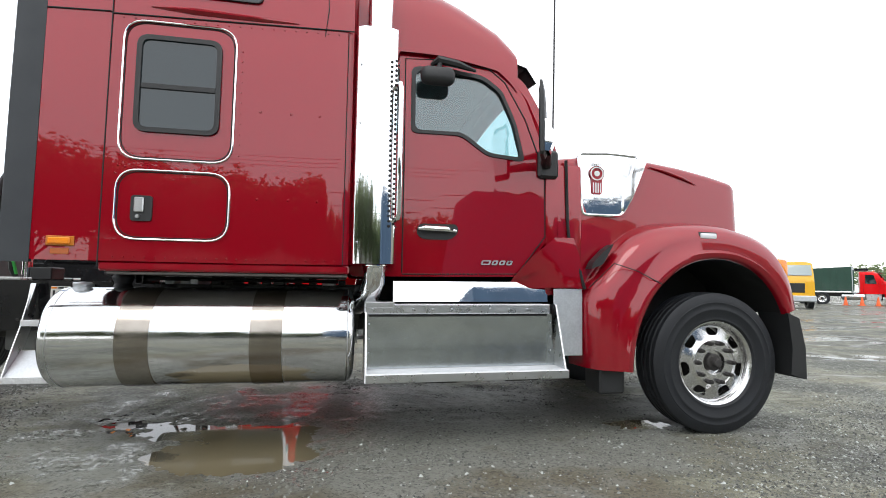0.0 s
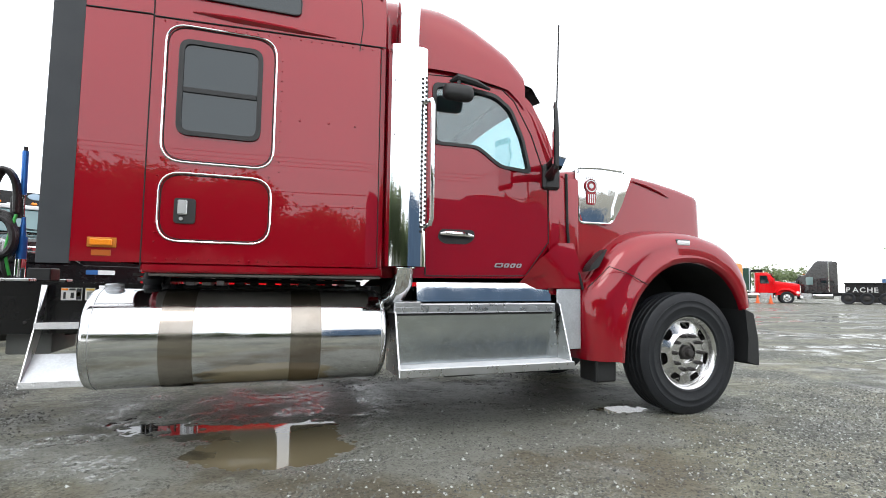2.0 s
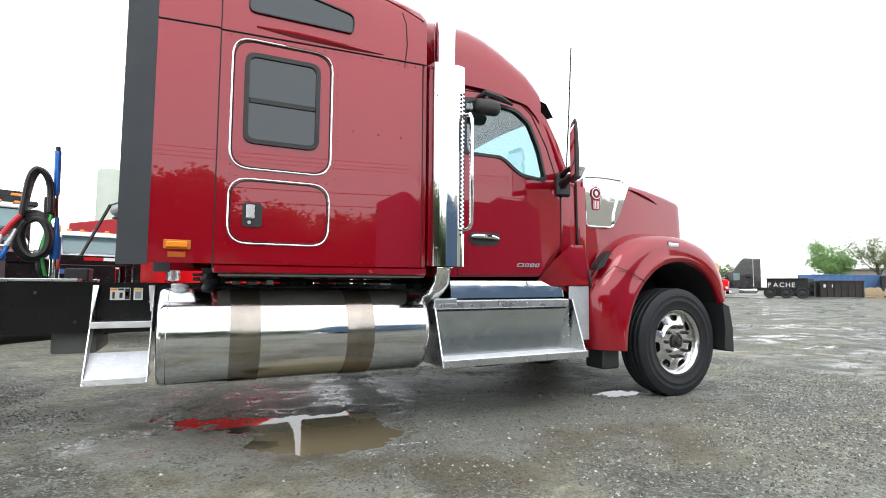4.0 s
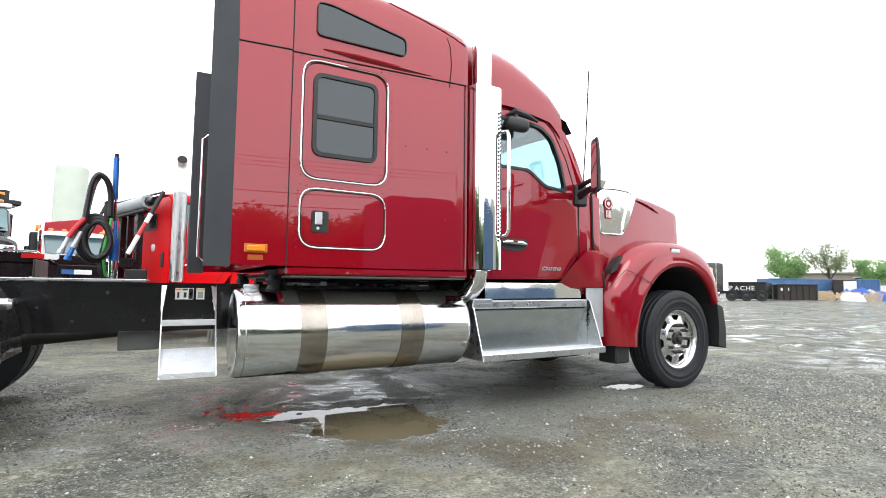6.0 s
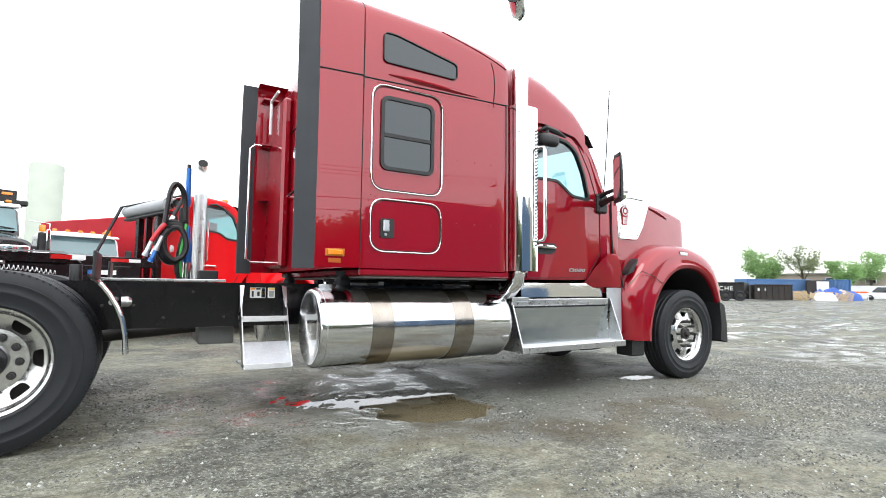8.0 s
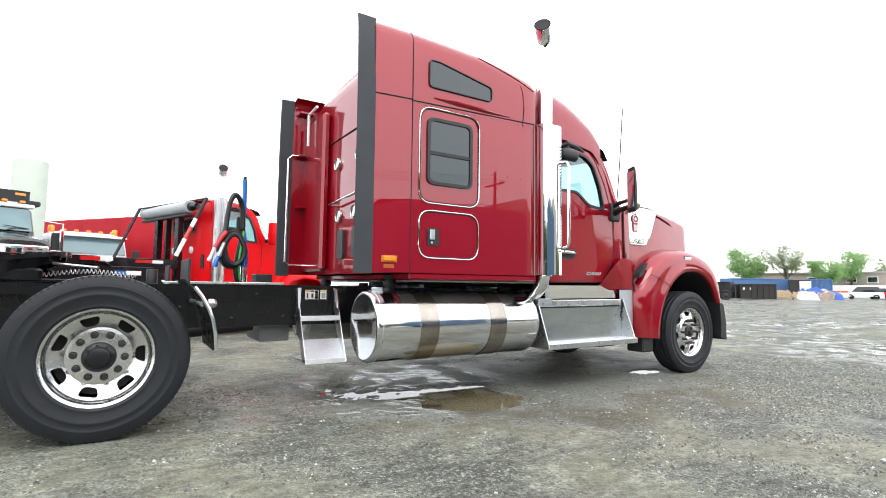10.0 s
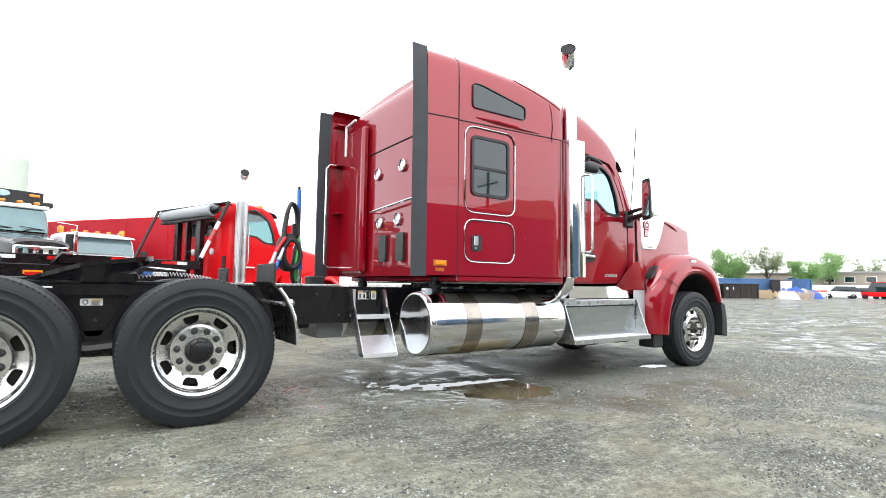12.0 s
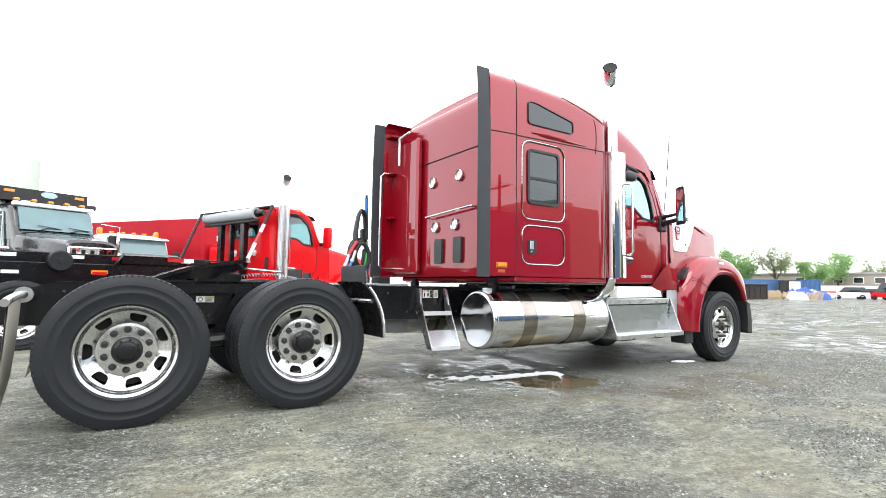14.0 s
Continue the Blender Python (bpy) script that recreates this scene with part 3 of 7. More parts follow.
def wheel_set(parent, front, x, y, z, flip=False, made={}, lug_made={}, detail=False, size=1.0):
    w = new("wheel")
    w.empty_display_size = 0.1
    w.parent = parent
    w.matrix_basis = pose(x, y, z + 0.003, 0, 0, 180 if flip else 0) @ Matrix.Rotation(0.31 * x, 4, "Y") @ Matrix.Scale(size, 4)
    if front not in made:
        t, rim, hub, lugs, back = wheel_parts(front)
        made[front] = [part("tyre", t, RUBBER, w, "black rubber truck tyre"), part("rim", rim, RIMM, w, "polished aluminium disc rim with hand holes"), part("hub", hub, HUB if not front else CAST, w, "black hub cover"), tagged(part("lug_nut_ring", lugs, NUT, w), kind="stuff"), part("brake_drum", back, CAST, w)]
    else:
        for ob in made[front]:
            if not (detail and ob.name.startswith("lug_nut_ring")):
                again(ob, w)
    if detail:
        if made[front][3].parent is w:
            made[front][3].parent = None
            bpy.data.objects.remove(made[front][3])
            made[front][3:] = made[front][4:]
        if front not in lug_made:
            b = B()
            tube(b, [(0, 0.01, 0), (0, 0.002, 0)], 0.025, 12)
            tube(b, [(0, 0.004, 0), (0, -0.030, 0)], 0.019, 6)
            tube(b, [(0, -0.030, 0), (0, -0.050, 0)], 0.012, 8)
            lug_made[front] = finish(b, "lug_nut", CAST if front else NUT)
        for k in range(LUGS):
            a = 2 * math.pi * k / LUGS + (2.31 if front else 0.2)
            r, hy = (0.154, -0.098) if front else (0.145, -0.014)
            ln = new("lug_nut", lug_made[front])
            ln.parent = w
            ln.matrix_basis = pose(r * math.cos(a), hy, r * math.sin(a))
    return w


# ---- the red truck ----
HOSE0 = mat("black_hose", (0.015, 0.015, 0.016), 0.4)
YC = 5.54
truck = thing("semi_truck", pose(0, YC, 0), "glossy dark red sleeper semi tractor parked on gravel", "truck")
SW, DW = 1.293, 1.10


def shell(x, w, z0, z1, ztop, n, steps=14, lean=0.0):
    """Half-round cross-section from the near side over the roof to the far side."""
    side = [(w, z0), (w, (z0 + z1) / 2), (w, z1)]
    for k in range(1, steps + 1):
        a = math.pi / 2 * k / steps
        side.append((w * math.cos(a) ** (2 / n), z1 + (ztop - z1) * math.sin(a) ** (2 / n)))
    near = [(x, -u, z) for u, z in side]
    return near + [(x, -y, z) for _, y, z in reversed(near[:-1])]


# sleeper
ROOF = [(-1.4, 3.462), (-0.9, 3.462), (-0.5, 3.448), (-0.1, 3.430), (0.2, 3.385), (0.4, 3.345), (0.55, 3.305), (0.64, 3.270)]
EAVE_R = 0.14


def roofed(x, w, z0, ze, crown=0.05, steps=8):
    """Cross-section with flat sides, tight rounded eaves and a slightly crowned roof."""
    side = [(w, z0), (w, (z0 + ze) / 2), (w - 0.004, ze - EAVE_R - 0.2)]
    for k in range(steps + 1):
        a = math.pi / 2 * k / steps
        side.append((w - 0.012 - EAVE_R + EAVE_R * math.cos(a), ze - EAVE_R + EAVE_R * math.sin(a)))
    for f in (0.8, 0.55, 0.28, 0.0):
        side.append(((w - EAVE_R) * f, ze + crown * (1 - f * f)))
    near = [(x, -u, z) for u, z in side]
    return near + [(px, -y, z) for px, y, z in reversed(near[:-1])]


bm = B()
loft(bm, [roofed(-0.945, SW - 0.04, 1.20, 3.34, 0.02), roofed(-0.893, SW - 0.04, 1.20, 3.43, 0.03)] + [roofed(x, SW, 1.20, interp(ROOF, x)) for x in (-0.883, -0.5, -0.1, 0.1, 0.3, 0.45, 0.56)] + [roofed(0.61, SW - 0.015, 1.20, 3.275), roofed(0.635, SW - 0.06, 1.20, 3.245), roofed(0.64, SW - 0.16, 1.20, 3.19)])
sleeper = part("sleeper", bm, RED, truck, "glossy dark red sleeper cab shell")
bm = B()
REAR = [(-1.0, 1.20), (-1.0, 2.0), (-1.0, 2.76), (-1.0, 3.22), (-0.995, 3.30), (-0.98, 3.355), (-0.95, 3.395), (-0.90, 3.42), (-0.80, 3.44), (-0.6, 3.45), (-0.25, 3.45), (0.0, 3.425)]
loft(bm, [[(x, y, z - 0.10 * max(0.0, (abs(y) - 0.95) / 0.32) ** 2 * max(0.0, min(1.0, (z - 2.9) / 0.4))) for x, z in REAR[:-1]] for y in [-1.27 + 2.54 * k / 24 for k in range(25)]])
back_wall = part("back_wall", bm, RED, truck, "glossy red sleeper back wall with curved top", smooth=40)
bm = B()
box(bm, -0.883, 0.62, -SW + 0.006, SW - 0.006, 1.14, 1.199, 0.012)
part("sill", bm, RED, truck)
bm = B()
box(bm, -0.84, 0.61, -SW + 0.03, SW - 0.03, 1.120, 1.137, 0.004)
part("floor_pan", bm, mat("underbody_grey", (0.13, 0.12, 0.11), 0.6, stain=0.4, stain_scale=4), truck, "dark floor pan under the sleeper")
# side extenders with dark rubber edges
for s in (-1, 1):
    def ext(x):
        return [(px, -s * py, pz) for px, py, pz in roofed(x, SW, 1.20, interp(ROOF, x))[:12]]
    bm = B()
    outer = [ext(x) for x in (-1.255, -1.06, -0.885)]
    inner = [[(x, y - s * 0.035, z) for x, y, z in sec] for sec in reversed(outer)]
    loft(bm, outer + inner + [outer[0]])
    e = part("side_extender", bm, RED, truck)
    bm = B()
    sec = lambda x, o, k: [(x, s * (SW + 0.004 - o), 1.185), (x, s * (SW + 0.004 - o), 2.2), (x, s * (SW - 0.002 - o), 2.9), (x, s * (SW - 0.022 - o), 3.32), (x - k, s * (SW - 0.038 - o), 3.452)]
    loft(bm, [sec(-1.25, 0, 0), sec(-1.405, 0.0, 0.0), sec(-1.417, 0.008, 0.0), sec(-1.405, 0.02, 0.0), sec(-1.25, 0.03, 0), sec(-1.25, 0, 0)])
    part("fairing_edge", bm, FAIRING, truck, "dark grey rubber fairing edge")
    bm = B()
    tube(bm, [(x, s * 1.2, z) for x, z in ((-1.03, 1.32), (-1.27, 1.32), (-1.32, 1.36), (-1.32, 2.68), (-1.27, 2.73), (-1.03, 2.73))], 0.014, 8)
    part("grab_rail", bm, ALU_POL, truck, "bright grab rail")
    for z in (3.28, 2.72, 2.05):
        bm = B()
        box(bm, -1.2, -1.02, s * 1.12, s * 1.27, z, z + 0.028, 0.004)
        part("fairing_bracket", bm, RED, truck)

# seams and raised lines of the sleeper
N = -SW - 0.001


def seam(pts, r=0.005, name="seam", m=SEAM):
    b2 = B()
    tube(b2, pts, r, 6)
    part(name, b2, m, truck)



seam([(-1.25, N, 2.765), (-0.895, N, 2.781), (-0.872, N, 2.771), (0.61, N, 2.812)])
seam([(0.575, N + 0.002, 1.2), (0.575, N + 0.002, 2.80)], 0.003)

bm = B()
loft(bm, [[(-0.66, N, 2.845), (-0.66, N - 0.002, 2.84), (-0.66, N, 2.835)], [(-0.4, N, 2.86), (-0.4, N - 0.022, 2.835), (-0.4, N, 2.815)], [(0.0, N, 2.85), (0.0, N - 0.016, 2.83), (0.0, N, 2.815)], [(0.25, N, 2.83), (0.25, N - 0.002, 2.828), (0.25, N, 2.825)]])
part("raised_crease", bm, RED, truck)
def on_shell(x, z):
    zb = interp(ROOF, x) - EAVE_R
    if z <= zb:
        return (x, -SW - 0.001 + 0.012 * max(0.0, (z - zb + 0.2) / 0.2), z)
    return (x, -SW + 0.011 + EAVE_R - math.sqrt(max(0.0, EAVE_R ** 2 - (z - zb) ** 2)), z)


seam([on_shell(-0.882, z) for z in (1.16, 2.73, 3.1, 3.3, 3.36, 3.41, 3.44)], 0.004)
seam([on_shell(x, z) for x, z in ((0.42, 2.76), (0.44, 2.95), (0.43, 3.12), (0.40, 3.2))], 0.003)


seam([on_shell(x, interp(ROOF, x) - 0.055 - 0.09 * (x + 0.1)) for x in (-0.12, 0.0, 0.12, 0.24, 0.36, 0.48, 0.58)], 0.007, "roof_crease", RED)


def window_unit(name, outline, r, frame_w, parent=truck, pane_mat=TINT, y=N, rail=None):
    """A framed pane on the near side; outline in x and z."""
    inner = []
    c = Vector((sum(p[0] for p in outline) / len(outline), sum(p[1] for p in outline) / len(outline)))
    for p in outline:
        q = Vector(p) - c
        inner.append(tuple(c + Vector((q.x - math.copysign(frame_w, q.x), q.y - math.copysign(frame_w, q.y)))))
    b1 = B()
    plate(b1, rounded(outline, r), [rounded(inner, r * 0.7)], y + 0.004, y - 0.016)
    fr = part(name, b1, PLASTIC, parent, "black rubber window frame")
    b2 = B()
    plate(b2, rounded(inner, r * 0.7), [], y + 0.002, y - 0.004)
    part("pane", b2, pane_mat, fr, "dark tinted pane", smooth=0)
    if rail:
        b3 = B()
        box(b3, inner[0][0], inner[1][0], y - 0.013, y, rail - 0.018, rail + 0.018, 0.004)
        part("window_rail", b3, PLASTIC, fr)
    return fr


window_unit("sleeper_window", [(-0.727, 2.018), (-0.220, 2.018), (-0.220, 2.648), (-0.727, 2.648)], 0.075, 0.030, rail=2.315)
window_unit("upper_window", [(-0.715, 2.935), (0.02, 2.935), (0.02, 3.085), (-0.60, 3.20), (-0.715, 3.20)], 0.05, 0.008, y=N + 0.004)


def trim_loop(x0, x1, z0, z1, r, name):
    b1 = B()
    tube(b1, [(x, N - 0.004, z) for x, z in rect(x0, x1, z0, z1, r, 7)], 0.0062, 6, closed=True)
    part(name, b1, CHROME, truck, "thin bright trim loop")
    b2 = B()
    tube(b2, [(x, N, z) for x, z in rect(x0 + 0.012, x1 - 0.012, z0 + 0.012, z1 - 0.012, r, 7)], 0.0035, 5, closed=True)
    part("seam", b2, SEAM, truck)


trim_loop(-0.806, -0.133, 1.843, 2.738, 0.13, "window_trim")
trim_loop(-0.803, -0.138, 1.338, 1.774, 0.13, "luggage_door_trim")
bm = B()
plate(bm, rect(-0.712, -0.588, 1.452, 1.612, 0.022), [], N + 0.004, N - 0.010)
latch = part("latch_plate", bm, PLASTIC, truck, "black latch recess")
bm = B()
box(bm, -0.690, -0.635, N - 0.024, N - 0.008, 1.505, 1.600, 0.006)
tube(bm, [(-0.668, N - 0.008, 1.48), (-0.668, N - 0.02, 1.48)], 0.012, 10)
part("latch_handle", bm, ALU, latch, "chrome paddle latch")
bm = B()
box(bm, -1.165, -1.012, N - 0.008, N + 0.002, 1.285, 1.345, 0.004)
lamp = part("marker_lamp", bm, mat("amber_base", (0.5, 0.16, 0.01), 0.35), truck, "amber side marker lamp")
bm = B()
box(bm, -1.15, -1.03, N - 0.022, N - 0.007, 1.295, 1.335, 0.006)
part("lens", bm, AMBER, lamp)
bm = B()
box(bm, -1.14, -1.04, N - 0.003, N + 0.001, 1.235, 1.270, 0.001)
part("reflector", bm, mat("amber_reflector", (0.42, 0.09, 0.005), 0.3, coat=0.5), truck)
# rivets
bm = B()
for k in range(23):
    dome(bm, (-0.80 + 0.06 * k, N, 1.225), 0.007)
for k in range(20):
    dome(bm, (-0.82 + 0.07 * k, N, 2.752 + 0.0015 * k), 0.006)
for k in range(14):
    dome(bm, (-0.80, N, 1.80 + 0.065 * k), 0.007)
    if k < 8:
        dome(bm, (-0.815, N, 1.33 + 0.06 * k), 0.007)
    if k < 12:
        dome(bm, (-0.095, N, 1.83 + 0.07 * k), 0.006)
for k in range(10):
    dome(bm, (-0.76 + 0.067 * k, N, 1.79), 0.007)
for x in (0.03, 0.22, 0.40):
    for z in (2.20, 1.62):
        dome(bm, (x, N, z), 0.009)
tagged(part("rivets", bm, RED, sleeper), kind="stuff")

# back of the sleeper
for y, z in ((-0.38, 2.46), (0.24, 2.46), (-0.29, 1.85), (0.16, 1.85)):
    bm = B()
    lathe(bm, [(0.066, -0.012), (0.05, -0.016), (0.001, -0.017)], (-1.005, y, z), "x", 24)
    wlamp = part("work_light", bm, LENS, back_wall, "round clear work light")
    bm = B()
    lathe(bm, [(0.075, 0.0), (0.075, -0.022), (0.066, -0.030), (0.06, -0.02)], (-1.005, y, z), "x", 24)
    part("light_ring", bm, ALU_POL, wlamp)
for y in (-0.45, -0.02):
    bm = B()
    plate(bm, rect(y, y + 0.17, 1.37, 1.69, 0.03), [], 0.0, -0.03, lambda a, d, z: (-1.003 + d, a, z))
    part("vent", bm, VENT, back_wall, "dark green-grey vent cover")
bm = B()
tube(bm, [(-1.0, -0.72, 2.03), (-1.07, -0.72, 2.03), (-1.08, -0.68, 2.03), (-1.08, 0.30, 1.99), (-1.0, 0.32, 1.99)], 0.014, 8)
part("grab_rail", bm, ALU_POL, back_wall)
bm = B()
tube(bm, [(-1.007, -SW + 0.03, 2.755), (-1.007, SW - 0.03, 2.755)], 0.006, 6)
tube(bm, [(-1.007, -0.75, 1.22), (-1.007, -0.75, 2.75)], 0.003, 6)
part("seam", bm, SEAM, back_wall)
bm = B()
box(bm, -1.10, -1.0, 0.52, 1.39, 1.24, 3.15, 0.03)
part("raised_panel", bm, RED, back_wall)
bm = B()
tube(bm, [(-1.14, 0.98, 2.82), (-1.14, 0.98, 3.22), (-1.12, 0.72, 3.26)], 0.018, 8)
part("air_pipe", bm, WHITE, back_wall, "white bent pipe")

# cab
CABTOP = [(0.62, 3.44), (0.85, 3.465), (1.14, 3.455), (1.34, 3.375), (1.52, 3.255), (1.71, 3.13), (1.84, 3.0), (1.95, 2.80)]
DOORTOP = [(0.62, 2.80), (1.22, 2.80), (1.70, 2.72), (1.80, 2.62), (1.95, 2.42)]
bm = B()
loft(bm, [shell(x, DW - 0.002 - 0.06 * max(0, x - 1.5), interp(DOORTOP, x), interp(DOORTOP, x) + 0.02, interp(CABTOP, x), 4.8) for x in (0.60, 0.8, 0.97, 1.1, 1.25, 1.4, 1.55, 1.68, 1.78, 1.84)])
part("cab_roof", bm, RED, truck, "glossy dark red curved cab roof")
WIN = [(1.03, 2.19), (1.40, 2.19), (1.60, 2.045), (1.895, 2.02), (1.825, 2.32), (1.715, 2.57), (1.57, 2.675), (1.22, 2.715), (1.03, 2.70)]
SIDE = [(0.62, 1.13), (1.86, 1.14), (2.08, 1.42), (2.10, 1.95), (2.17, 2.12), (2.04, 2.42), (1.90, 2.66), (1.70, 2.785), (1.22, 2.825), (0.62, 2.825)]
for s in (-1, 1):
    def lean(x, y, z):
        return (x, s * (y - 0.05 * max(0, z - 2.0) ** 1.5 - 0.10 * max(0, x - 1.6) ** 1.6), z)
    bm = B()
    plate(bm, rounded(SIDE, 0.05, 3), [rounded(WIN, 0.05, 4)], DW, DW - 0.05, lean)
    side = part("door", bm, RED, truck, "glossy dark red cab door")
    bm = B()
    inset = rounded([(1.06, 2.215), (1.41, 2.215), (1.61, 2.07), (1.865, 2.05), (1.80, 2.315), (1.695, 2.55), (1.56, 2.645), (1.22, 2.685), (1.06, 2.67)], 0.05, 4)
    plate(bm, rounded(WIN, 0.05, 4), [inset], DW + 0.012, DW - 0.04, lean)
    part("window_frame", bm, PLASTIC, side, "black window seal")
    bm = B()
    plate(bm, inset, [], DW - 0.012, DW - 0.018, lean)
    pane = part("pane", bm, CLEAR, side, "clear cab window pane", smooth=0)
    pane.visible_shadow = False
    bm = B()
    tube(bm, [lean(x, DW + 0.001, z) for x, z in ((0.985, 1.16), (0.985, 2.0), (0.985, 2.76), (1.22, 2.775), (1.62, 2.735), (1.74, 2.64), (1.90, 2.36), (2.03, 2.02), (2.06, 1.9), (2.065, 1.45), (1.84, 1.16), (0.985, 1.15))], 0.005, 6)
    part("seam", bm, SEAM, side)
    bm = B()
    plate(bm, rounded([(1.08, 1.445), (1.13, 1.405), (1.33, 1.405), (1.39, 1.455), (1.38, 1.52), (1.10, 1.52)], 0.045, 5), [], s * (DW + 0.004), s * (DW - 0.004))
    part("handle_recess", bm, PLASTIC, side)
    bm = B()
    tube(bm, [(1.10, s * (DW + 0.012), 1.48), (1.14, s * (DW + 0.034), 1.483), (1.30, s * (DW + 0.034), 1.478), (1.37, s * (DW + 0.012), 1.468)], [0.012, 0.022, 0.022, 0.012], 8)
    part("door_handle", bm, CHROME, side, "chrome pull handle")
    # dark eyebrow over the window
    bm = B()
    tube(bm, [(1.17, s * 1.09, 2.72), (1.22, s * 1.13, 2.745), (1.36, s * 1.14, 2.72), (1.50, s * 1.12, 2.69)], [0.012, 0.035, 0.03, 0.012], 8)
    part("rain_visor", bm, PLASTIC, side)
# small round blind-spot mirror over the near door
bm = B()
box(bm, 1.08, 1.33, -1.24, -1.13, 2.53, 2.665, 0.05, seg=3)
tube(bm, [(1.20, -1.18, 2.64), (1.24, -1.12, 2.74)], 0.018, 8)
part("look_down_mirror", bm, PLASTIC, truck, "black look-down mirror")
# emblem bars in place of the model name
bm = B()
for k, (a, w) in enumerate(((1.555, 0.07), (1.637, 0.042), (1.692, 0.042), (1.747, 0.042))):
    plate(bm, rounded([(a, 1.225), (a + w, 1.225), (a + w + 0.014, 1.26), (a + 0.014, 1.26)], 0.012, 3), [rounded([(a + 0.014, 1.234), (a + w - 0.010, 1.234), (a + w - 0.002, 1.251), (a + 0.022, 1.251)], 0.004, 2)], -DW - 0.001, -DW - 0.007)
part("emblem", bm, ALU, truck, "small chrome emblem bars")
# interior
bm = B()
box(bm, 0.66, 2.0, -1.02, 1.02, 1.16, 1.24, 0.01)
box(bm, 1.86, 2.10, -0.98, 0.98, 1.3, 1.98, 0.06, seg=3)
part("dashboard", bm, CABIN, truck, "grey cab floor and dashboard")
bm = B()
box(bm, 0.64, 0.68, -1.04, 1.04, 1.2, 3.0, 0.01)
part("cab_back_panel", bm, CABIN, truck)
bm = B()
loft(bm, [[(x, -1.03, interp(DOORTOP, x) - 0.06), (x, -0.8, interp(DOORTOP, x) + 0.02), (x, 0.8, interp(DOORTOP, x) + 0.02), (x, 1.03, interp(DOORTOP, x) - 0.06)] for x in (0.66, 1.2, 1.5, 1.72)])
part("headliner", bm, CABIN, truck)
for y in (-0.55, 0.55):
    bm = B()
    box(bm, 1.0, 1.5, y - 0.26, y + 0.26, 1.5, 1.66, 0.05, seg=2)
    box(bm, 0.9, 1.06, y - 0.25, y + 0.25, 1.6, 2.3, 0.05, seg=2)
    part("seat", bm, CABIN, truck)
bm = B()
tube(bm, [(1.66 + 0.19 * math.sin(a) * 0.5, 0.55 + 0.23 * math.cos(a), 2.0 + 0.2 * math.sin(a)) for a in [2 * math.pi * k / 20 for k in range(20)]], 0.014, 6, closed=True)
part("steering_wheel", bm, PLASTIC, truck)
# windscreen with its pillars
bm = B()
loft(bm, [[(1.77, y, 2.93 - 0.10 * abs(y) ** 2), (2.13, y, 2.16 - 0.03 * y * y)] for y in [-0.93 + 0.186 * k for k in range(11)]])
ws = part("windscreen", bm, CLEAR, truck, "clear raked windscreen")
ws.visible_shadow = False
for s in (-1, 1):
    bm = B()
    tube(bm, [(1.72, s * 1.0, 2.79), (1.92, s * 1.015, 2.52), (2.10, s * 1.03, 2.12)], 0.055, 10)
    part("pillar", bm, RED, truck)
# sun visor with its bracket
bm = B()
loft(bm, [[(1.76, y, 2.90 - 0.06 * y * y), (1.92, y, 2.86 - 0.07 * y * y), (2.0, y, 2.74 - 0.07 * y * y), (1.985, y, 2.735 - 0.07 * y * y), (1.90, y, 2.84 - 0.07 * y * y), (1.76, y, 2.87 - 0.06 * y * y)] for y in [-1.05 + 0.15 * k for k in range(15)]])
part("sun_visor", bm, PLASTIC, truck, "black exterior sun visor")
bm = B()
box(bm, 1.76, 1.86, -1.0, -0.96, 2.82, 2.93, 0.006)
part("visor_bracket", bm, CHROME, truck)

# hood and cowl
HT = [(2.16, 2.07), (2.5, 2.12), (2.95, 2.115), (3.45, 2.08), (3.87, 2.005), (4.05, 1.97)]
HWID = [(2.16, 1.07), (2.93, 1.005), (3.4, 0.93), (3.87, 0.852), (4.05, 0.83)]


def hood_section(x, drop=0.0, tuck=0.0):
    """Nearly upright sides, a tight shoulder and a gently crowned top."""
    w, ze = interp(HWID, x) - tuck, interp(HT, x) - drop
    side = [(w + 0.03, 0.95 if x < 2.65 else 1.34), (w + 0.02, 1.5), (w + 0.006, ze - 0.16), (w, ze - 0.055)]
    side += [(w - 0.05 + 0.05 * math.cos(a), ze - 0.05 + 0.05 * math.sin(a)) for a in (0.3, 0.65, 1.0, 1.3, 1.57)]
    side += [(w * f, ze + 0.05 * (1 - f * f)) for f in (0.85, 0.6, 0.3, 0.0)]
    near = [(x, -u, z) for u, z in side]
    return near + [(px, -y, z) for px, y, z in reversed(near[:-1])]


bm = B()
loft(bm, [hood_section(x) for x in (2.16, 2.4, 2.7, 3.0, 3.3, 3.6, 3.8, 3.86)] + [hood_section(3.90, 0.012, 0.012), hood_section(3.925, 0.04, 0.04), hood_section(3.93, 0.10, 0.10)])
hood = part("hood", bm, RED, truck, "glossy dark red sloping hood")
bm = B()
tube(bm, [(x, -interp(HWID, x) - 0.012, z) for x, z in ((2.98, 2.06), (3.15, 2.035), (3.32, 1.995), (3.46, 1.95))], [0.004, 0.012, 0.012, 0.003], 8)
part("raised_crease", bm, RED, hood)
bm = B()
box(bm, 3.92, 4.02, -0.60, 0.60, 0.75, 1.88, 0.03)
part("grille", bm, CHROME, truck, "chrome grille surround")
bm = B()
box(bm, 4.0, 4.22, -1.15, 1.15, 0.42, 0.78, 0.05, seg=2)
part("bumper", bm, CHROME, truck, "chrome front bumper")
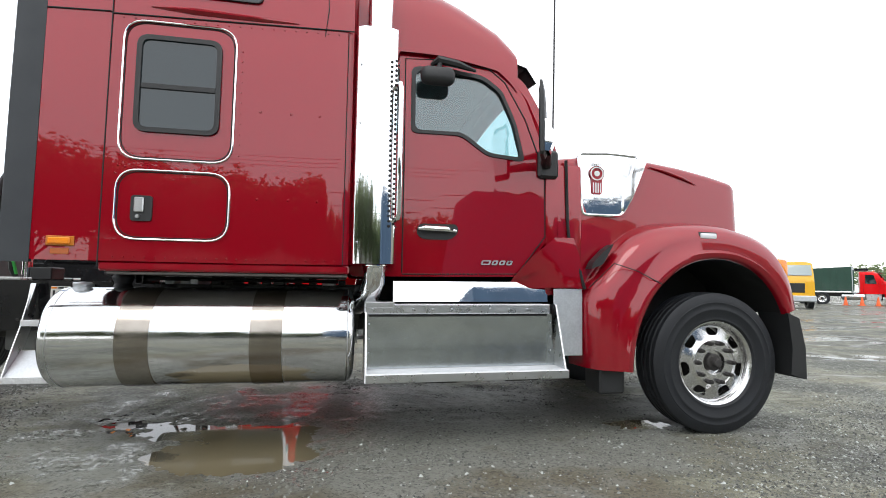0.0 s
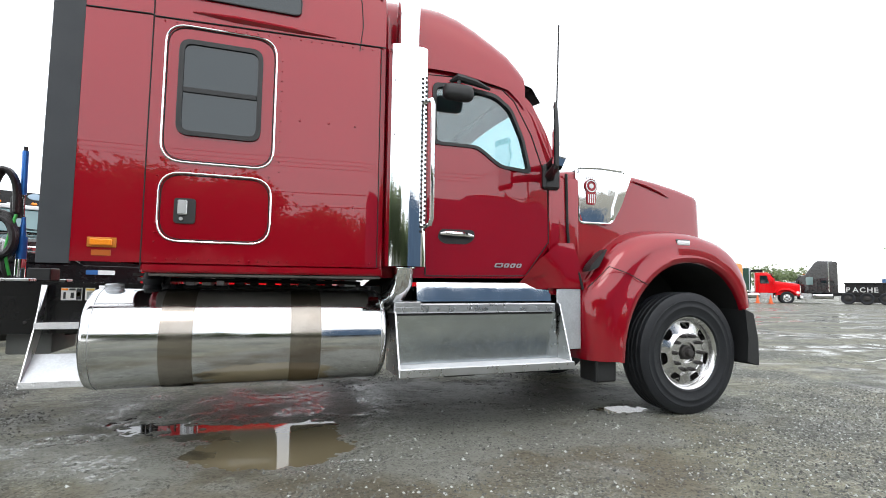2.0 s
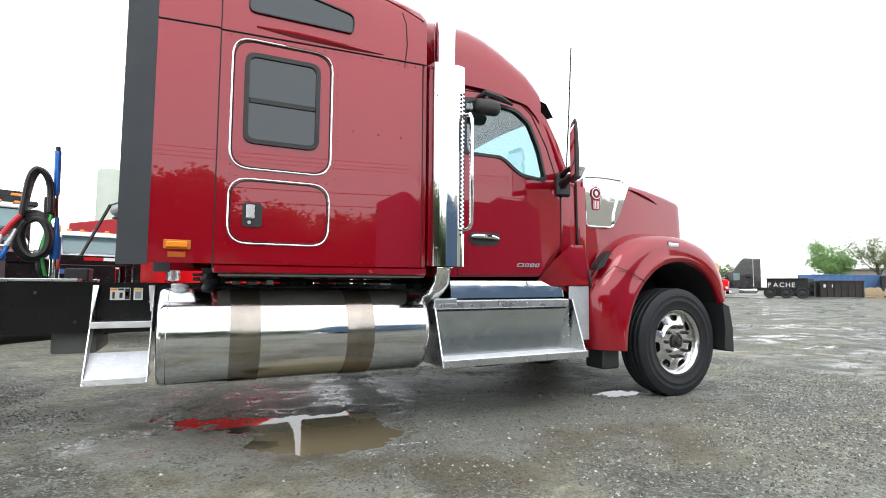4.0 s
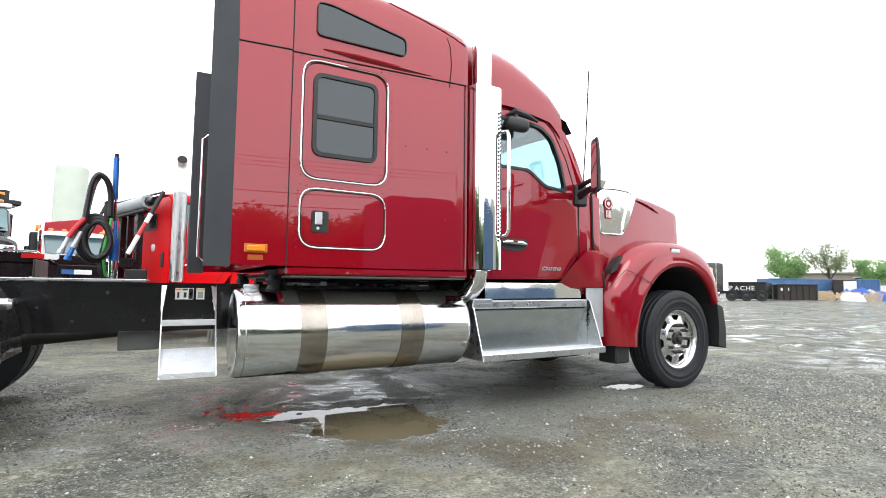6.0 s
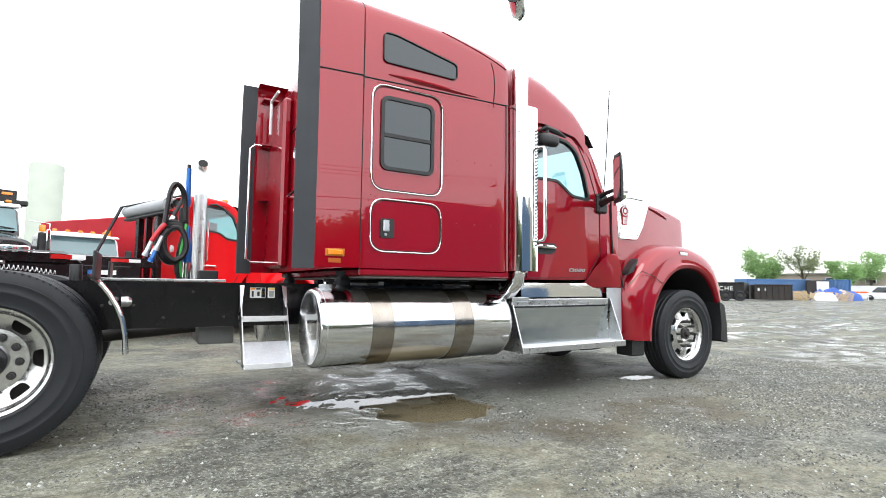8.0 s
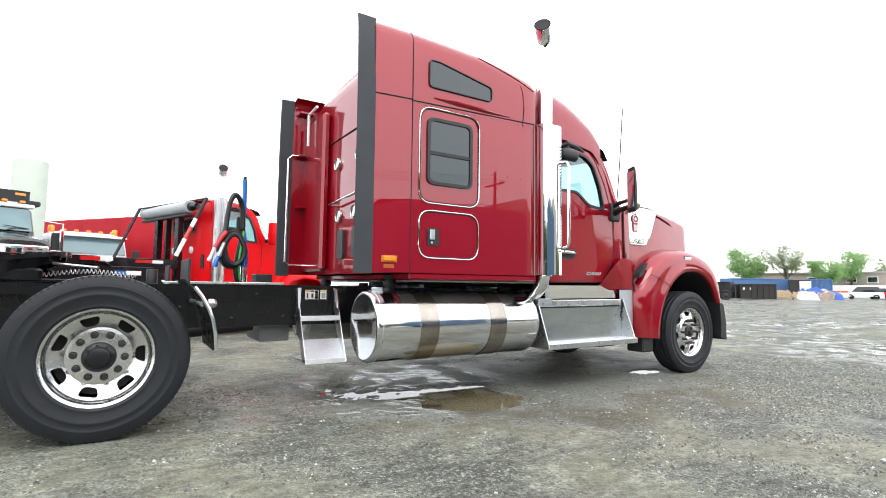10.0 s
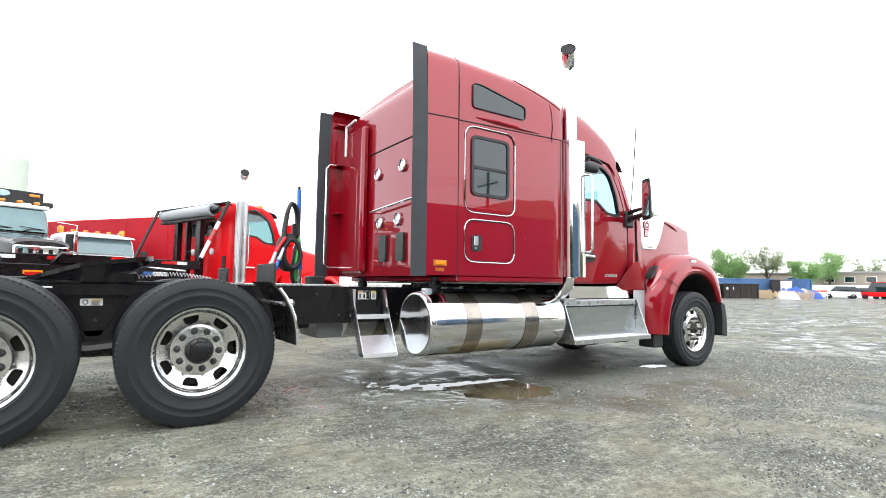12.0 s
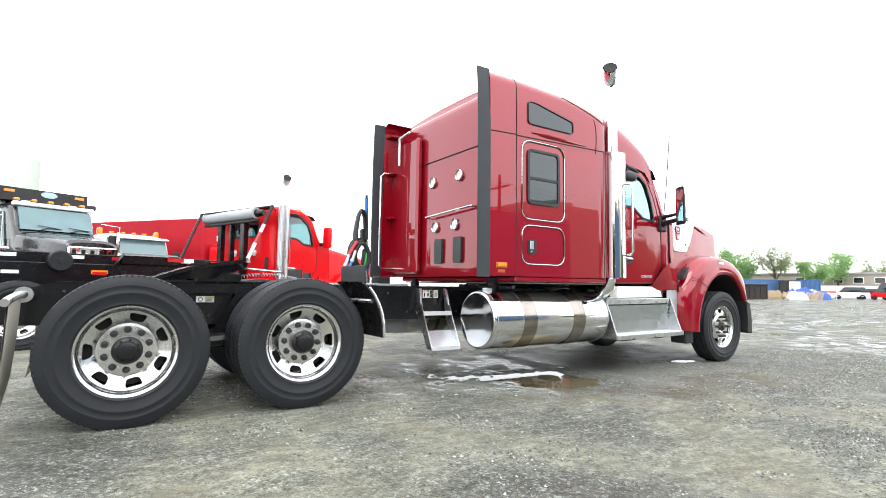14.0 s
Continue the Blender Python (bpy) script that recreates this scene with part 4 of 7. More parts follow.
for s in (-1, 1):
    bm = B()
    box(bm, 2.06, 2.36, s * 1.085, s * 0.9, 1.0, 2.02, 0.025, seg=2)
    part("cowl", bm, RED, truck)
    bm = B()
    loft(bm, [[(1.80, s * (DW + 0.012), 1.13), (1.95, s * (DW + 0.03), 1.30), (2.12, s * (DW + 0.045), 1.44), (2.26, s * (DW + 0.045), 1.44)], [(1.80, s * (DW - 0.05), 1.10), (2.05, s * (DW + 0.05), 1.20), (2.16, s * (DW + 0.06), 1.28), (2.30, s * (DW + 0.06), 1.30)], [(1.9, s * (DW - 0.05), 1.05), (2.10, s * (DW + 0.04), 1.06), (2.2, s * (DW + 0.05), 1.06), (2.36, s * (DW + 0.05), 1.06)]])
    part("cowl_skirt", bm, RED, truck)
    bm = B()
    tube(bm, [(2.225, s * 1.092, 2.05), (2.235, s * 1.092, 1.6), (2.245, s * 1.10, 1.42), (2.31, s * 1.15, 1.18), (2.34, s * 1.16, 1.05)], 0.012, 6)
    part("hood_gap", bm, SEAM, truck)
    bm = B()
    AIR = [(2.37, 1.635), (2.70, 1.635), (2.80, 1.80), (2.93, 2.12), (2.60, 2.135), (2.335, 2.12)]
    slope = lambda x, y, z: (x, s * (y - 0.02 * max(0, x - 2.4)), z)
    plate(bm, rounded(AIR, 0.04, 3), [], 1.065, 1.00, slope)
    air = part("air_intake_panel", bm, PRESSED, truck, "mirror chrome intake panel")
    bm = B()
    tube(bm, [slope(x, 1.066, z) for x, z in rounded(AIR, 0.04, 3)], 0.011, 6, closed=True)
    part("intake_trim", bm, CHROME, air)
    bm = B()
    plate(bm, rounded([(2.71, 1.66), (2.80, 1.80), (2.93, 2.115), (2.84, 2.12), (2.72, 1.78)], 0.02, 3), [], 1.085, 1.06, slope)
    part("intake_scoop", bm, CHROME, air)
    bm = B()
    lathe(bm, [(0.001, 0.004), (0.060, 0.004), (0.062, 0.0), (0.062, -0.004)], (2.49, s * 1.072, 1.965), "y", 28)
    plate(bm, rounded([(2.448, 1.80), (2.532, 1.80), (2.537, 1.94), (2.443, 1.94)], 0.02, 3), [], s * 1.073, s * 1.066)
    badge = part("badge", bm, mat("badge_red", (0.34, 0.004, 0.016), 0.3, coat=0.4), air, "small red and white enamel badge")
    bm = B()
    plate(bm, [(2.49 + 0.055 * math.cos(a), 1.965 + 0.055 * math.sin(a)) for a in [math.pi * k / 14 for k in range(28)]], [[(2.49 + 0.046 * math.cos(a), 1.965 + 0.046 * math.sin(a)) for a in [math.pi * k / 14 for k in range(28)]]], s * 1.078, s * 1.074)
    plate(bm, [(2.49 + 0.022 * math.cos(a), 1.965 + 0.022 * math.sin(a)) for a in [math.pi * k / 10 for k in range(20)]], [], s * 1.078, s * 1.074)
    for k in range(4):
        box(bm, 2.456 + 0.0195 * k, 2.465 + 0.0195 * k, s * 1.077, s * 1.073, 1.812, 1.892)
        box(bm, 2.456 + 0.0195 * k, 2.465 + 0.0195 * k, s * 1.077, s * 1.073, 2.03, 2.05)
    part("badge_inlay", bm, WHITE, badge, "white enamel inlay")

def smooth_line(pts, n=5):
    out = []
    for i in range(len(pts) - 1):
        p0, p1, p2, p3 = (Vector(pts[max(0, min(len(pts) - 1, j))]) for j in (i - 1, i, i + 1, i + 2))
        for k in range(n):
            t = k / n
            out.append(0.5 * (2 * p1 + (p2 - p0) * t + (2 * p0 - 5 * p1 + 4 * p2 - p3) * t * t + (3 * p1 - p0 - 3 * p2 + p3) * t ** 3))
    return out + [Vector(pts[-1])]


# fenders, as pairs of arch edge and outer edge
ARCH = [(2.67, 0.44), (2.685, 0.60), (2.73, 0.78), (2.81, 0.95), (2.90, 1.07), (3.03, 1.185), (3.17, 1.26), (3.33, 1.295), (3.50, 1.29), (3.64, 1.25), (3.76, 1.18), (3.86, 1.08), (3.93, 0.97), (3.97, 0.87)]
RIM_ = [(2.355, 0.46), (2.345, 0.66), (2.34, 0.86), (2.36, 1.04), (2.50, 1.23), (2.64, 1.40), (2.86, 1.535), (3.14, 1.58), (3.42, 1.58), (3.60, 1.55), (3.80, 1.49), (3.97, 1.375), (4.085, 1.17), (4.13, 0.92)]
def dense(pts, n=3):
    return [(v.x, v.y) for v in smooth_line([(x, z, 0) for x, z in pts], n)]


ARCH, RIM_ = dense(ARCH), dense(RIM_)
for s in (-1, 1):
    bm = B()
    secs = []
    for k, ((ax, az), (ox, oz)) in enumerate(zip(ARCH, RIM_)):
        dx, dz = ox - ax, oz - az
        top = min(1.0, max(0.0, (k / 3 - 2) / 3.0)) * min(1.0, (len(ARCH) - 1 - k) / 6.0 + 0.3)
        f = lambda t, y: (ax + dx * t, s * y, az + dz * t)
        secs.append([f(-0.01, 1.235), f(0.0, 1.265), f(0.05, 1.285), f(0.16, 1.29), f(0.24, 1.262), f(0.5, 1.265), f(0.75, 1.245), f(0.92, 1.195), f(1.02, 1.10), (ax + dx * 1.06, s * (0.98 - 0.16 * top), az + dz * 1.06 + 0.03 * top), (ax + dx * 1.10, s * (0.92 - 0.30 * top), az + dz * 1.10 + 0.02 * top)])
    loft(bm, secs)
    fender = part("fender", bm, RED, truck, "flared dark red front fender", smooth=50)
    bm = B()
    loft(bm, [[(x, s * 1.232, z), (x, s * 0.5, z)] for x, z in [(ax + (ox - ax) * 0.03, az + (oz - az) * 0.03) for (ax, az), (ox, oz) in zip(ARCH, RIM_)]])
    plate(bm, ARCH, [], s * 0.5, s * 0.49)
    part("wheel_liner", bm, SEAM, fender)
    bm = B()
    box(bm, 3.235, 3.395, s * 1.19, s * 1.258, 1.443, 1.507, 0.012, seg=2)
    part("lamp_frame", bm, PLASTIC, fender)
    bm = B()
    box(bm, 3.245, 3.385, s * 1.20, s * 1.268, 1.452, 1.498, 0.012, seg=2)
    part("turn_lamp", bm, LENS, fender, "small chrome-framed clear side lamp")
    bm = B()
    plate(bm, rounded([(2.37, 1.20), (2.47, 1.24), (2.56, 1.40), (2.50, 1.36), (2.40, 1.26)], 0.015, 3), [], s * 1.20, s * 1.10)
    part("fender_latch", bm, PLASTIC, fender, "black rubber hood latch")
    bm = B()
    tube(bm, [(2.36, s * 1.19, 1.06), (2.52, s * 1.272, 1.245), (2.70, s * 1.28, 1.19), (2.90, s * 1.292, 1.09)], 0.004, 6)
    part("seam", bm, SEAM, fender)
    bm = B()
    box(bm, 3.99, 4.10, s * 1.17, s * 0.95, 0.98, 1.28, 0.04, seg=2)
    hl = part("headlight", bm, LENS, fender, "headlight with amber corner")
    bm = B()
    box(bm, 4.0, 4.115, s * 1.18, s * 1.09, 1.10, 1.32, 0.035, seg=2)
    part("corner_lens", bm, AMBER, hl, "amber corner lens")
    bm = B()
    box(bm, 2.44, 2.64, s * 1.20, s * 0.95, 0.27, 0.46, 0.015)
    part("splash_guard", bm, PLASTIC, truck)
    bm = B()
    loft(bm, [[(3.98, s * y, 0.40), (4.0, s * y, 0.60), (3.97, s * y, 0.88)] for y in (1.0, 1.30)] + [[(4.12, s * y, 0.36), (4.12, s * y, 0.60), (4.07, s * y, 0.84)] for y in (1.30, 1.0)])
    part("front_guard", bm, PLASTIC, truck, "black plastic guard ahead of the wheel", smooth=20)
    # tall mirrors on arms
    ux, uy, nx, ny = 0.45, 0.893, 0.893, -0.45

    def mp(u, n, z):
        return (1.86 + ux * u + nx * n, s * (1.50 - uy * u - ny * n), z)
    bm = B()
    loft(bm, [[mp(u, n, z) for u, n in rounded([(-a, 0.0), (a, 0.0), (a * 0.9, d), (-a * 0.9, d)], 0.02, 3)] for a, d, z in ((0.085, 0.025, 1.955), (0.10, 0.036, 1.975), (0.102, 0.038, 2.15), (0.098, 0.03, 2.35), (0.09, 0.022, 2.45), (0.075, 0.016, 2.475))], closed=True, cap=True)
    mir = part("side_mirror", bm, PLASTIC, truck, "tall black side mirror with chrome back")
    bm = B()
    loft(bm, [[mp(u, -0.004, z) for u in (-0.085, 0.085)] for z in (2.0, 2.43)])
    part("mirror_glass", bm, CHROME, mir, "mirror glass")
    bm = B()
    loft(bm, [[mp(u, n, z) for u, n in ((-0.085, 0.034), (-0.06, 0.10 * k + 0.03), (0.06, 0.10 * k + 0.03), (0.085, 0.034))] for z, k in ((1.98, 0.3), (2.05, 0.6), (2.12, 0.6), (2.20, 0.2))])
    part("mirror_back", bm, CHROME, mir, "chrome mirror back")
    bm = B()
    tube(bm, [(2.08, s * 1.05, 2.0), (2.02, s * 1.20, 2.02), (1.94, s * 1.44, 2.04)], [0.05, 0.035, 0.03], 8)
    tube(bm, [(2.08, s * 1.05, 2.10), (2.02, s * 1.20, 2.11), (1.94, s * 1.44, 2.12)], [0.04, 0.025, 0.02], 8)
    box(bm, 2.0, 2.16, s * 1.115, s * 1.03, 1.90, 2.12, 0.02)
    part("mirror_arm", bm, PLASTIC, mir)
bm = B()
tube(bm, [(2.12, -1.08, 2.08), (2.10, -1.15, 2.6), (2.08, -1.22, 3.3)], 0.006, 6)
part("antenna", bm, PLASTIC, truck, "thin whip antenna")

# exhaust stacks with their shields
for s in (-1, 1):
    bm = B()
    path = [(0.79, s * 1.22, 1.2), (0.79, s * 1.22, 3.68), (0.782, s * 1.228, 3.76), (0.755, s * 1.25, 3.84), (0.71, s * 1.285, 3.895), (0.66, s * 1.33, 3.925)]
    tube(bm, path, 0.088, 24, caps=False)
    pipe = part("exhaust_pipe", bm, CHROME, truck, "tall chrome exhaust stack")
    bm = B()
    tube(bm, path[-2:], 0.080, 20)
    part("stack_bore", bm, SEAM, pipe)
    bm = B()
    for_out = [(0.635, s * 1.10), (0.625, s * 1.30), (0.64, s * 1.365), (0.68, s * 1.385), (0.86, s * 1.385), (0.90, s * 1.365), (0.92, s * 1.32), (0.925, s * 1.10)]
    loft(bm, [[(x, y, z) for x, y in for_out] for z in (1.21, 1.6, 2.1, 2.82)])
    shield = part("heat_shield", bm, PRESSED, truck, "mirror-bright exhaust heat shield")
    bm = B()
    for k in range(34):
        for j, (x, y, nx_, ny_) in enumerate(((0.862, 1.386, 0.1, 1), (0.893, 1.371, 0.5, 0.86), (0.913, 1.343, 0.85, 0.5), (0.9225, 1.26, 1, 0.05), (0.9235, 1.20, 1, 0.05))):
            dome(bm, (x, s * y, 1.46 + 0.034 * k + (0.017 if j % 2 else 0)), 0.0105, (nx_, s * ny_, 0), 6, 0.12)
    tagged(part("perforation", bm, SEAM, shield), kind="stuff")
    bm = B()
    for z in (1.35, 1.75, 2.15, 2.55):
        dome(bm, (0.66, s * 1.383, z), 0.008, (0, s, 0))
    tagged(part("rivets", bm, ALU, shield), kind="stuff")
    bm = B()
    tube(bm, [(0.905, s * 1.36, 1.50), (0.915, s * 1.43, 1.51), (0.92, s * 1.45, 1.55), (0.92, s * 1.45, 2.38), (0.915, s * 1.43, 2.42), (0.905, s * 1.36, 2.43)], 0.016, 10)
    part("grab_handle", bm, CHROME, shield)
    bm = B()
    tube(bm, [(0.79, s * 1.20, 1.24), (0.79, s * 1.18, 1.10), (0.76, s * 1.08, 0.99), (0.70, s * 0.92, 0.93), (0.62, s * 0.7, 0.92)], 0.075, 16)
    tube(bm, [(0.79, s * 1.19, 1.20), (0.79, s * 1.185, 1.17)], 0.083, 16)
    part("exhaust_elbow", bm, CHROME, pipe)

# fuel tanks
for s in (-1, 1):
    bm = B()
    cy, cz, r = s * 0.985, 0.712, 0.322
    end = 0.68 if s < 0 else 0.035
    lathe(bm, [(0.001, -1.176), (0.16, -1.178), (0.27, -1.182), (0.288, -1.186), (0.300, -1.187), (0.312, -1.180), (0.319, -1.168), (r, -1.15), (r, end - 0.06), (0.312, end - 0.035), (0.28, end - 0.015), (0.001, end)], (0, cy, cz), "x", 72)
    tank = part("fuel_tank", bm, ALU_POL, truck, "polished cylindrical aluminium fuel tank", smooth=50)
    for a, b in ((-0.76, -0.57), (end - 0.66, end - 0.465)):
        bm = B()
        lathe(bm, [(r - 0.002, a), (r + 0.004, a), (r + 0.004, b), (r - 0.002, b)], (0, cy, cz), "x", 72)
        part("tank_strap", bm, BAND, tank, "dull brown-grey steel strap")
    for x in (-1.13, -0.575, end - 0.467, end - 0.06):
        bm = B()
        lathe(bm, [(r - 0.001, x - 0.004), (r + 0.0025, x), (r - 0.001, x + 0.004)], (0, cy, cz), "x", 72)
        part("weld_bead", bm, ALU, tank)
    bm = B()
    lathe(bm, [(0.055, -0.02), (0.055, 0.006), (0.05, 0.01), (0.052, 0.012), (0.056, 0.03), (0.05, 0.04), (0.001, 0.042)], (-1.07, s * 1.03, 1.026), "z", 20)
    part("filler_cap", bm, GALV, tank, "ribbed grey filler cap")

# grey tank slung between the rails
bm = B()
box(bm, -1.93, -1.64, -0.26, 0.26, 0.535, 0.69, 0.018, seg=2)
part("air_tank", bm, mat("grey_tank_paint", (0.20, 0.205, 0.20), 0.4, stain=0.4, stain_scale=5), truck, "dull grey air tank between the rails")

# battery and step boxes
for s in (-1, 1):
    bm = B()
    loft(bm, [[(x, s * 1.085, 0.952), (x, s * 1.066, 1.10), (x, s * 0.7, 1.102), (x, s * 0.7, 0.952)] for x in (0.93, 2.08)], closed=True, cap=True)
    part("sill_panel", bm, CHROME, truck, "polished sill panel below the door")
    bm = B()
    box(bm, 0.73, 2.06, s * 1.19, s * 0.6, 0.868, 0.938, 0.008)
    box(bm, 0.73, 0.93, s * 1.20, s * 0.9, 0.91, 0.955, 0.006)
    step = part("step_box", bm, ALU, truck, "aluminium step and battery box")
    bm = B()
    loft(bm, [[(0.75, s * 1.16, 0.865), (2.08, s * 1.16, 0.865)], [(0.752, s * 1.152, 0.79), (2.085, s * 1.152, 0.79)], [(0.755, s * 1.146, 0.70), (2.09, s * 1.146, 0.70)], [(0.758, s * 1.149, 0.62), (2.10, s * 1.149, 0.62)], [(0.76, s * 1.155, 0.49), (2.11, s * 1.155, 0.49)]])
    part("step_riser", bm, STEP_SHEET, step, smooth=50)
    bm = B()
    box(bm, 0.76, 2.04, s * 1.172, s * 1.15, 0.850, 0.866)
    part("seam", bm, SEAM, step)
    bm = B()
    box(bm, 0.74, 2.12, s * 1.36, s * 1.08, 0.455, 0.488, 0.004)
    part("step_tread", bm, DIAMOND, step, "bright ribbed step tread")
    bm = B()
    box(bm, 0.74, 2.125, s * 1.366, s * 1.35, 0.428, 0.486, 0.004)
    part("step_edge", bm, ALU, step)
    for x in (0.735, 2.105):
        bm = B()
        loft(bm, [[(x, s * 1.17, 0.935), (x, s * 1.36, 0.43), (x, s * 0.95, 0.43), (x, s * 0.95, 0.935)], [(x + 0.012, s * 1.17, 0.935), (x + 0.012, s * 1.36, 0.43), (x + 0.012, s * 0.95, 0.43), (x + 0.012, s * 0.95, 0.935)]], closed=True, cap=True)
        part("step_end_plate", bm, ALU, step, smooth=0)
    bm = B()
    for k in range(10):
        dome(bm, (0.78 + 0.138 * k, s * 1.192, 0.905), 0.008, (0, s, 0))
    for z in (0.60, 0.70, 0.80):
        for x in (0.765, 2.07):
            dome(bm, (x, s * 1.165, z), 0.007, (0, s, 0))
    tagged(part("rivets", bm, GALV, step), kind="stuff")
    bm = B()
    box(bm, 2.11, 2.335, s * 1.135, s * 1.115, 0.55, 1.052, 0.004)
    part("splash_plate", bm, GALV, truck, "bare metal splash plate")
    for x in (1.15, 1.75):
        bm = B()
        loft(bm, [[(x + o, s * y, z) for y, z in ((1.15, 0.43), (1.12, 0.375), (0.9, 0.365), (0.8, 0.43))] for o in (0.0, 0.05, 0.18, 0.24)], closed=True, cap=True)
        part("box_bracket", bm, CAST, step)
bm = B()
box(bm, 0.165, 0.725, 0.68, 1.29, 0.44, 0.96, 0.03, seg=3)
part("battery_box", bm, PLASTIC, truck, "black battery box beside the far tank")
bm = B()
for k in range(30):
    dome(bm, (1.0 + 0.03 * k, -DW - 0.002, 1.155), 0.005)
tagged(part("rivets", bm, RED, truck), kind="stuff")

# frame rails, crossmembers, axles
for s in (-1, 1):
    bm = B()
    prof = [(s * 0.34, 0.70), (s * 0.43, 0.70), (s * 0.43, 1.07), (s * 0.34, 1.07), (s * 0.34, 1.055), (s * 0.415, 1.055), (s * 0.415, 0.715), (s * 0.34, 0.715)]
    loft(bm, [[(x, y, z) for y, z in prof] for x in (-4.95, -3.0, 0.0, 3.8)] + [], closed=True, cap=True)
    loft(bm, [[(-4.95, s * y, z) for y, z in ((0.40, 0.72), (0.43, 0.72), (0.43, 1.07), (0.40, 1.07))], [(-5.45, s * y, z) for y, z in ((0.40, 0.74), (0.43, 0.74), (0.43, 0.90), (0.40, 0.90))]], closed=True, cap=True)
    rail = part("frame_rail", bm, BLACK, truck, "black steel frame rail")
    bm = B()
    plate(bm, [(-4.27, 0.90), (-4.05, 0.90), (-3.86, 0.64), (-3.74, 0.64), (-3.55, 0.90), (-3.33, 0.90), (-3.60, 0.50), (-4.00, 0.50)], [], s * 0.50, s * 0.44)
    part("suspension_hanger", bm, BLACK, rail, smooth=0)
    bm = B()
    random.seed(5)
    for k in range(26):
        dome(bm, (-4.9 + 0.21 * k + random.uniform(-0.05, 0.05), s * 0.432, random.choice((0.78, 0.88, 0.99))), 0.014, (0, s, 0))
    tagged(part("bolts", bm, CAST, rail), kind="stuff")
    bm = B()
    box(bm, -2.7, -1.75, s * 0.30, s * 0.44, 1.073, 1.095, 0.004)
    part("rail_cap", bm, ALU, rail)
    bm = B()
    plate(bm, rounded([(-4.25, 1.04), (-3.45, 1.04), (-3.50, 0.98), (-3.70, 0.56), (-4.0, 0.56), (-4.20, 0.98)], 0.03, 3), [rounded([(-4.10, 0.985), (-3.60, 0.985), (-3.78, 0.66), (-3.92, 0.66)], 0.03, 3)], s * 0.44, s * 0.49)
    part("suspension_hanger", bm, BLACK, truck)
    bm = B()
    tube(bm, [(-4.5, s * 0.55, 0.62), (-3.86, s * 0.55, 0.56), (-3.2, s * 0.55, 0.62)], 0.055, 8)
    part("suspension_beam", bm, BLACK, truck)
    bm = B()
    lathe(bm, [(0.001, 0.62), (0.10, 0.62), (0.13, 0.70), (0.13, 0.86), (0.10, 0.93), (0.001, 0.93)], (-2.95, s * 0.52, 0), "z", 20)
    part("air_spring", bm, RUBBER, truck)
bm = B()
for x in (-4.9, -3.86, -2.6, -1.7, -0.4, 1.0):
    box(bm, x, x + 0.1, -0.42, 0.42, 0.78, 1.02, 0.01)
part("crossmember", bm, BLACK, truck)
for x, front in ((-4.455, 0), (-3.145, 0), (3.38, 1)):
    bm = B()
    tube(bm, [(x, -0.95, 0.535), (x, 0.95, 0.535)], 0.07 if not front else 0.05, 12)
    if not front:
        lathe(bm, [(0.001, -0.20), (0.14, -0.17), (0.19, 0.0), (0.14, 0.17), (0.001, 0.2)], (x, 0.05, 0.55), "x", 20)
    part("axle", bm, CAST, truck)
bm = B()
tube(bm, [(-3.2, 0.05, 0.56), (-1.4, 0.0, 0.72), (0.8, 0, 0.85)], 0.05, 12)
part("drive_shaft", bm, CAST, truck)
for x in (-4.455, -3.145):
    for s in (-1, 1):
        wheel_set(truck, False, x, s * 1.0, 0.57, s > 0, detail=s < 0, size=1.025)
        wheel_set(truck, False, x, s * 0.66, 0.57, s > 0, size=1.025)
for s in (-1, 1):
    wheel_set(truck, True, 3.46, s * 1.105, 0.511, s > 0, detail=s < 0)
bm = B()
box(bm, 0.8, 2.6, -0.55, 0.55, 0.62, 1.15, 0.08)
part("engine", bm, CAST, truck)
# under-sleeper clutter
random.seed(8)
for k in range(14):
    x = -0.95 + 0.115 * k
    bm = B()
    box(bm, x, x + random.uniform(0.05, 0.1), random.uniform(-0.9, -0.4), -0.3, 1.06, random.uniform(1.10, 1.15), 0.005)
    part("mounting_bracket", bm, random.choice((CAST, GALV, BLACK)), truck)
for pts, r, mm in (([(-1.0, -0.9, 1.13), (0.55, -0.9, 1.12)], 0.012, CAST), ([(-1.0, -0.75, 1.10), (0.55, -0.8, 1.09)], 0.016, HOSE0)):
    bm = B()
    tube(bm, pts, r, 6)
    part("brake_line", bm, mm, truck)
for y in (-0.9, 0.9):
    bm = B()
    lathe(bm, [(0.05, 0.98), (0.07, 1.02), (0.05, 1.06), (0.07, 1.10), (0.05, 1.14), (0.07, 1.18)], (-0.88, y, 0), "z", 14)
    part("cab_air_spring", bm, RUBBER, truck)

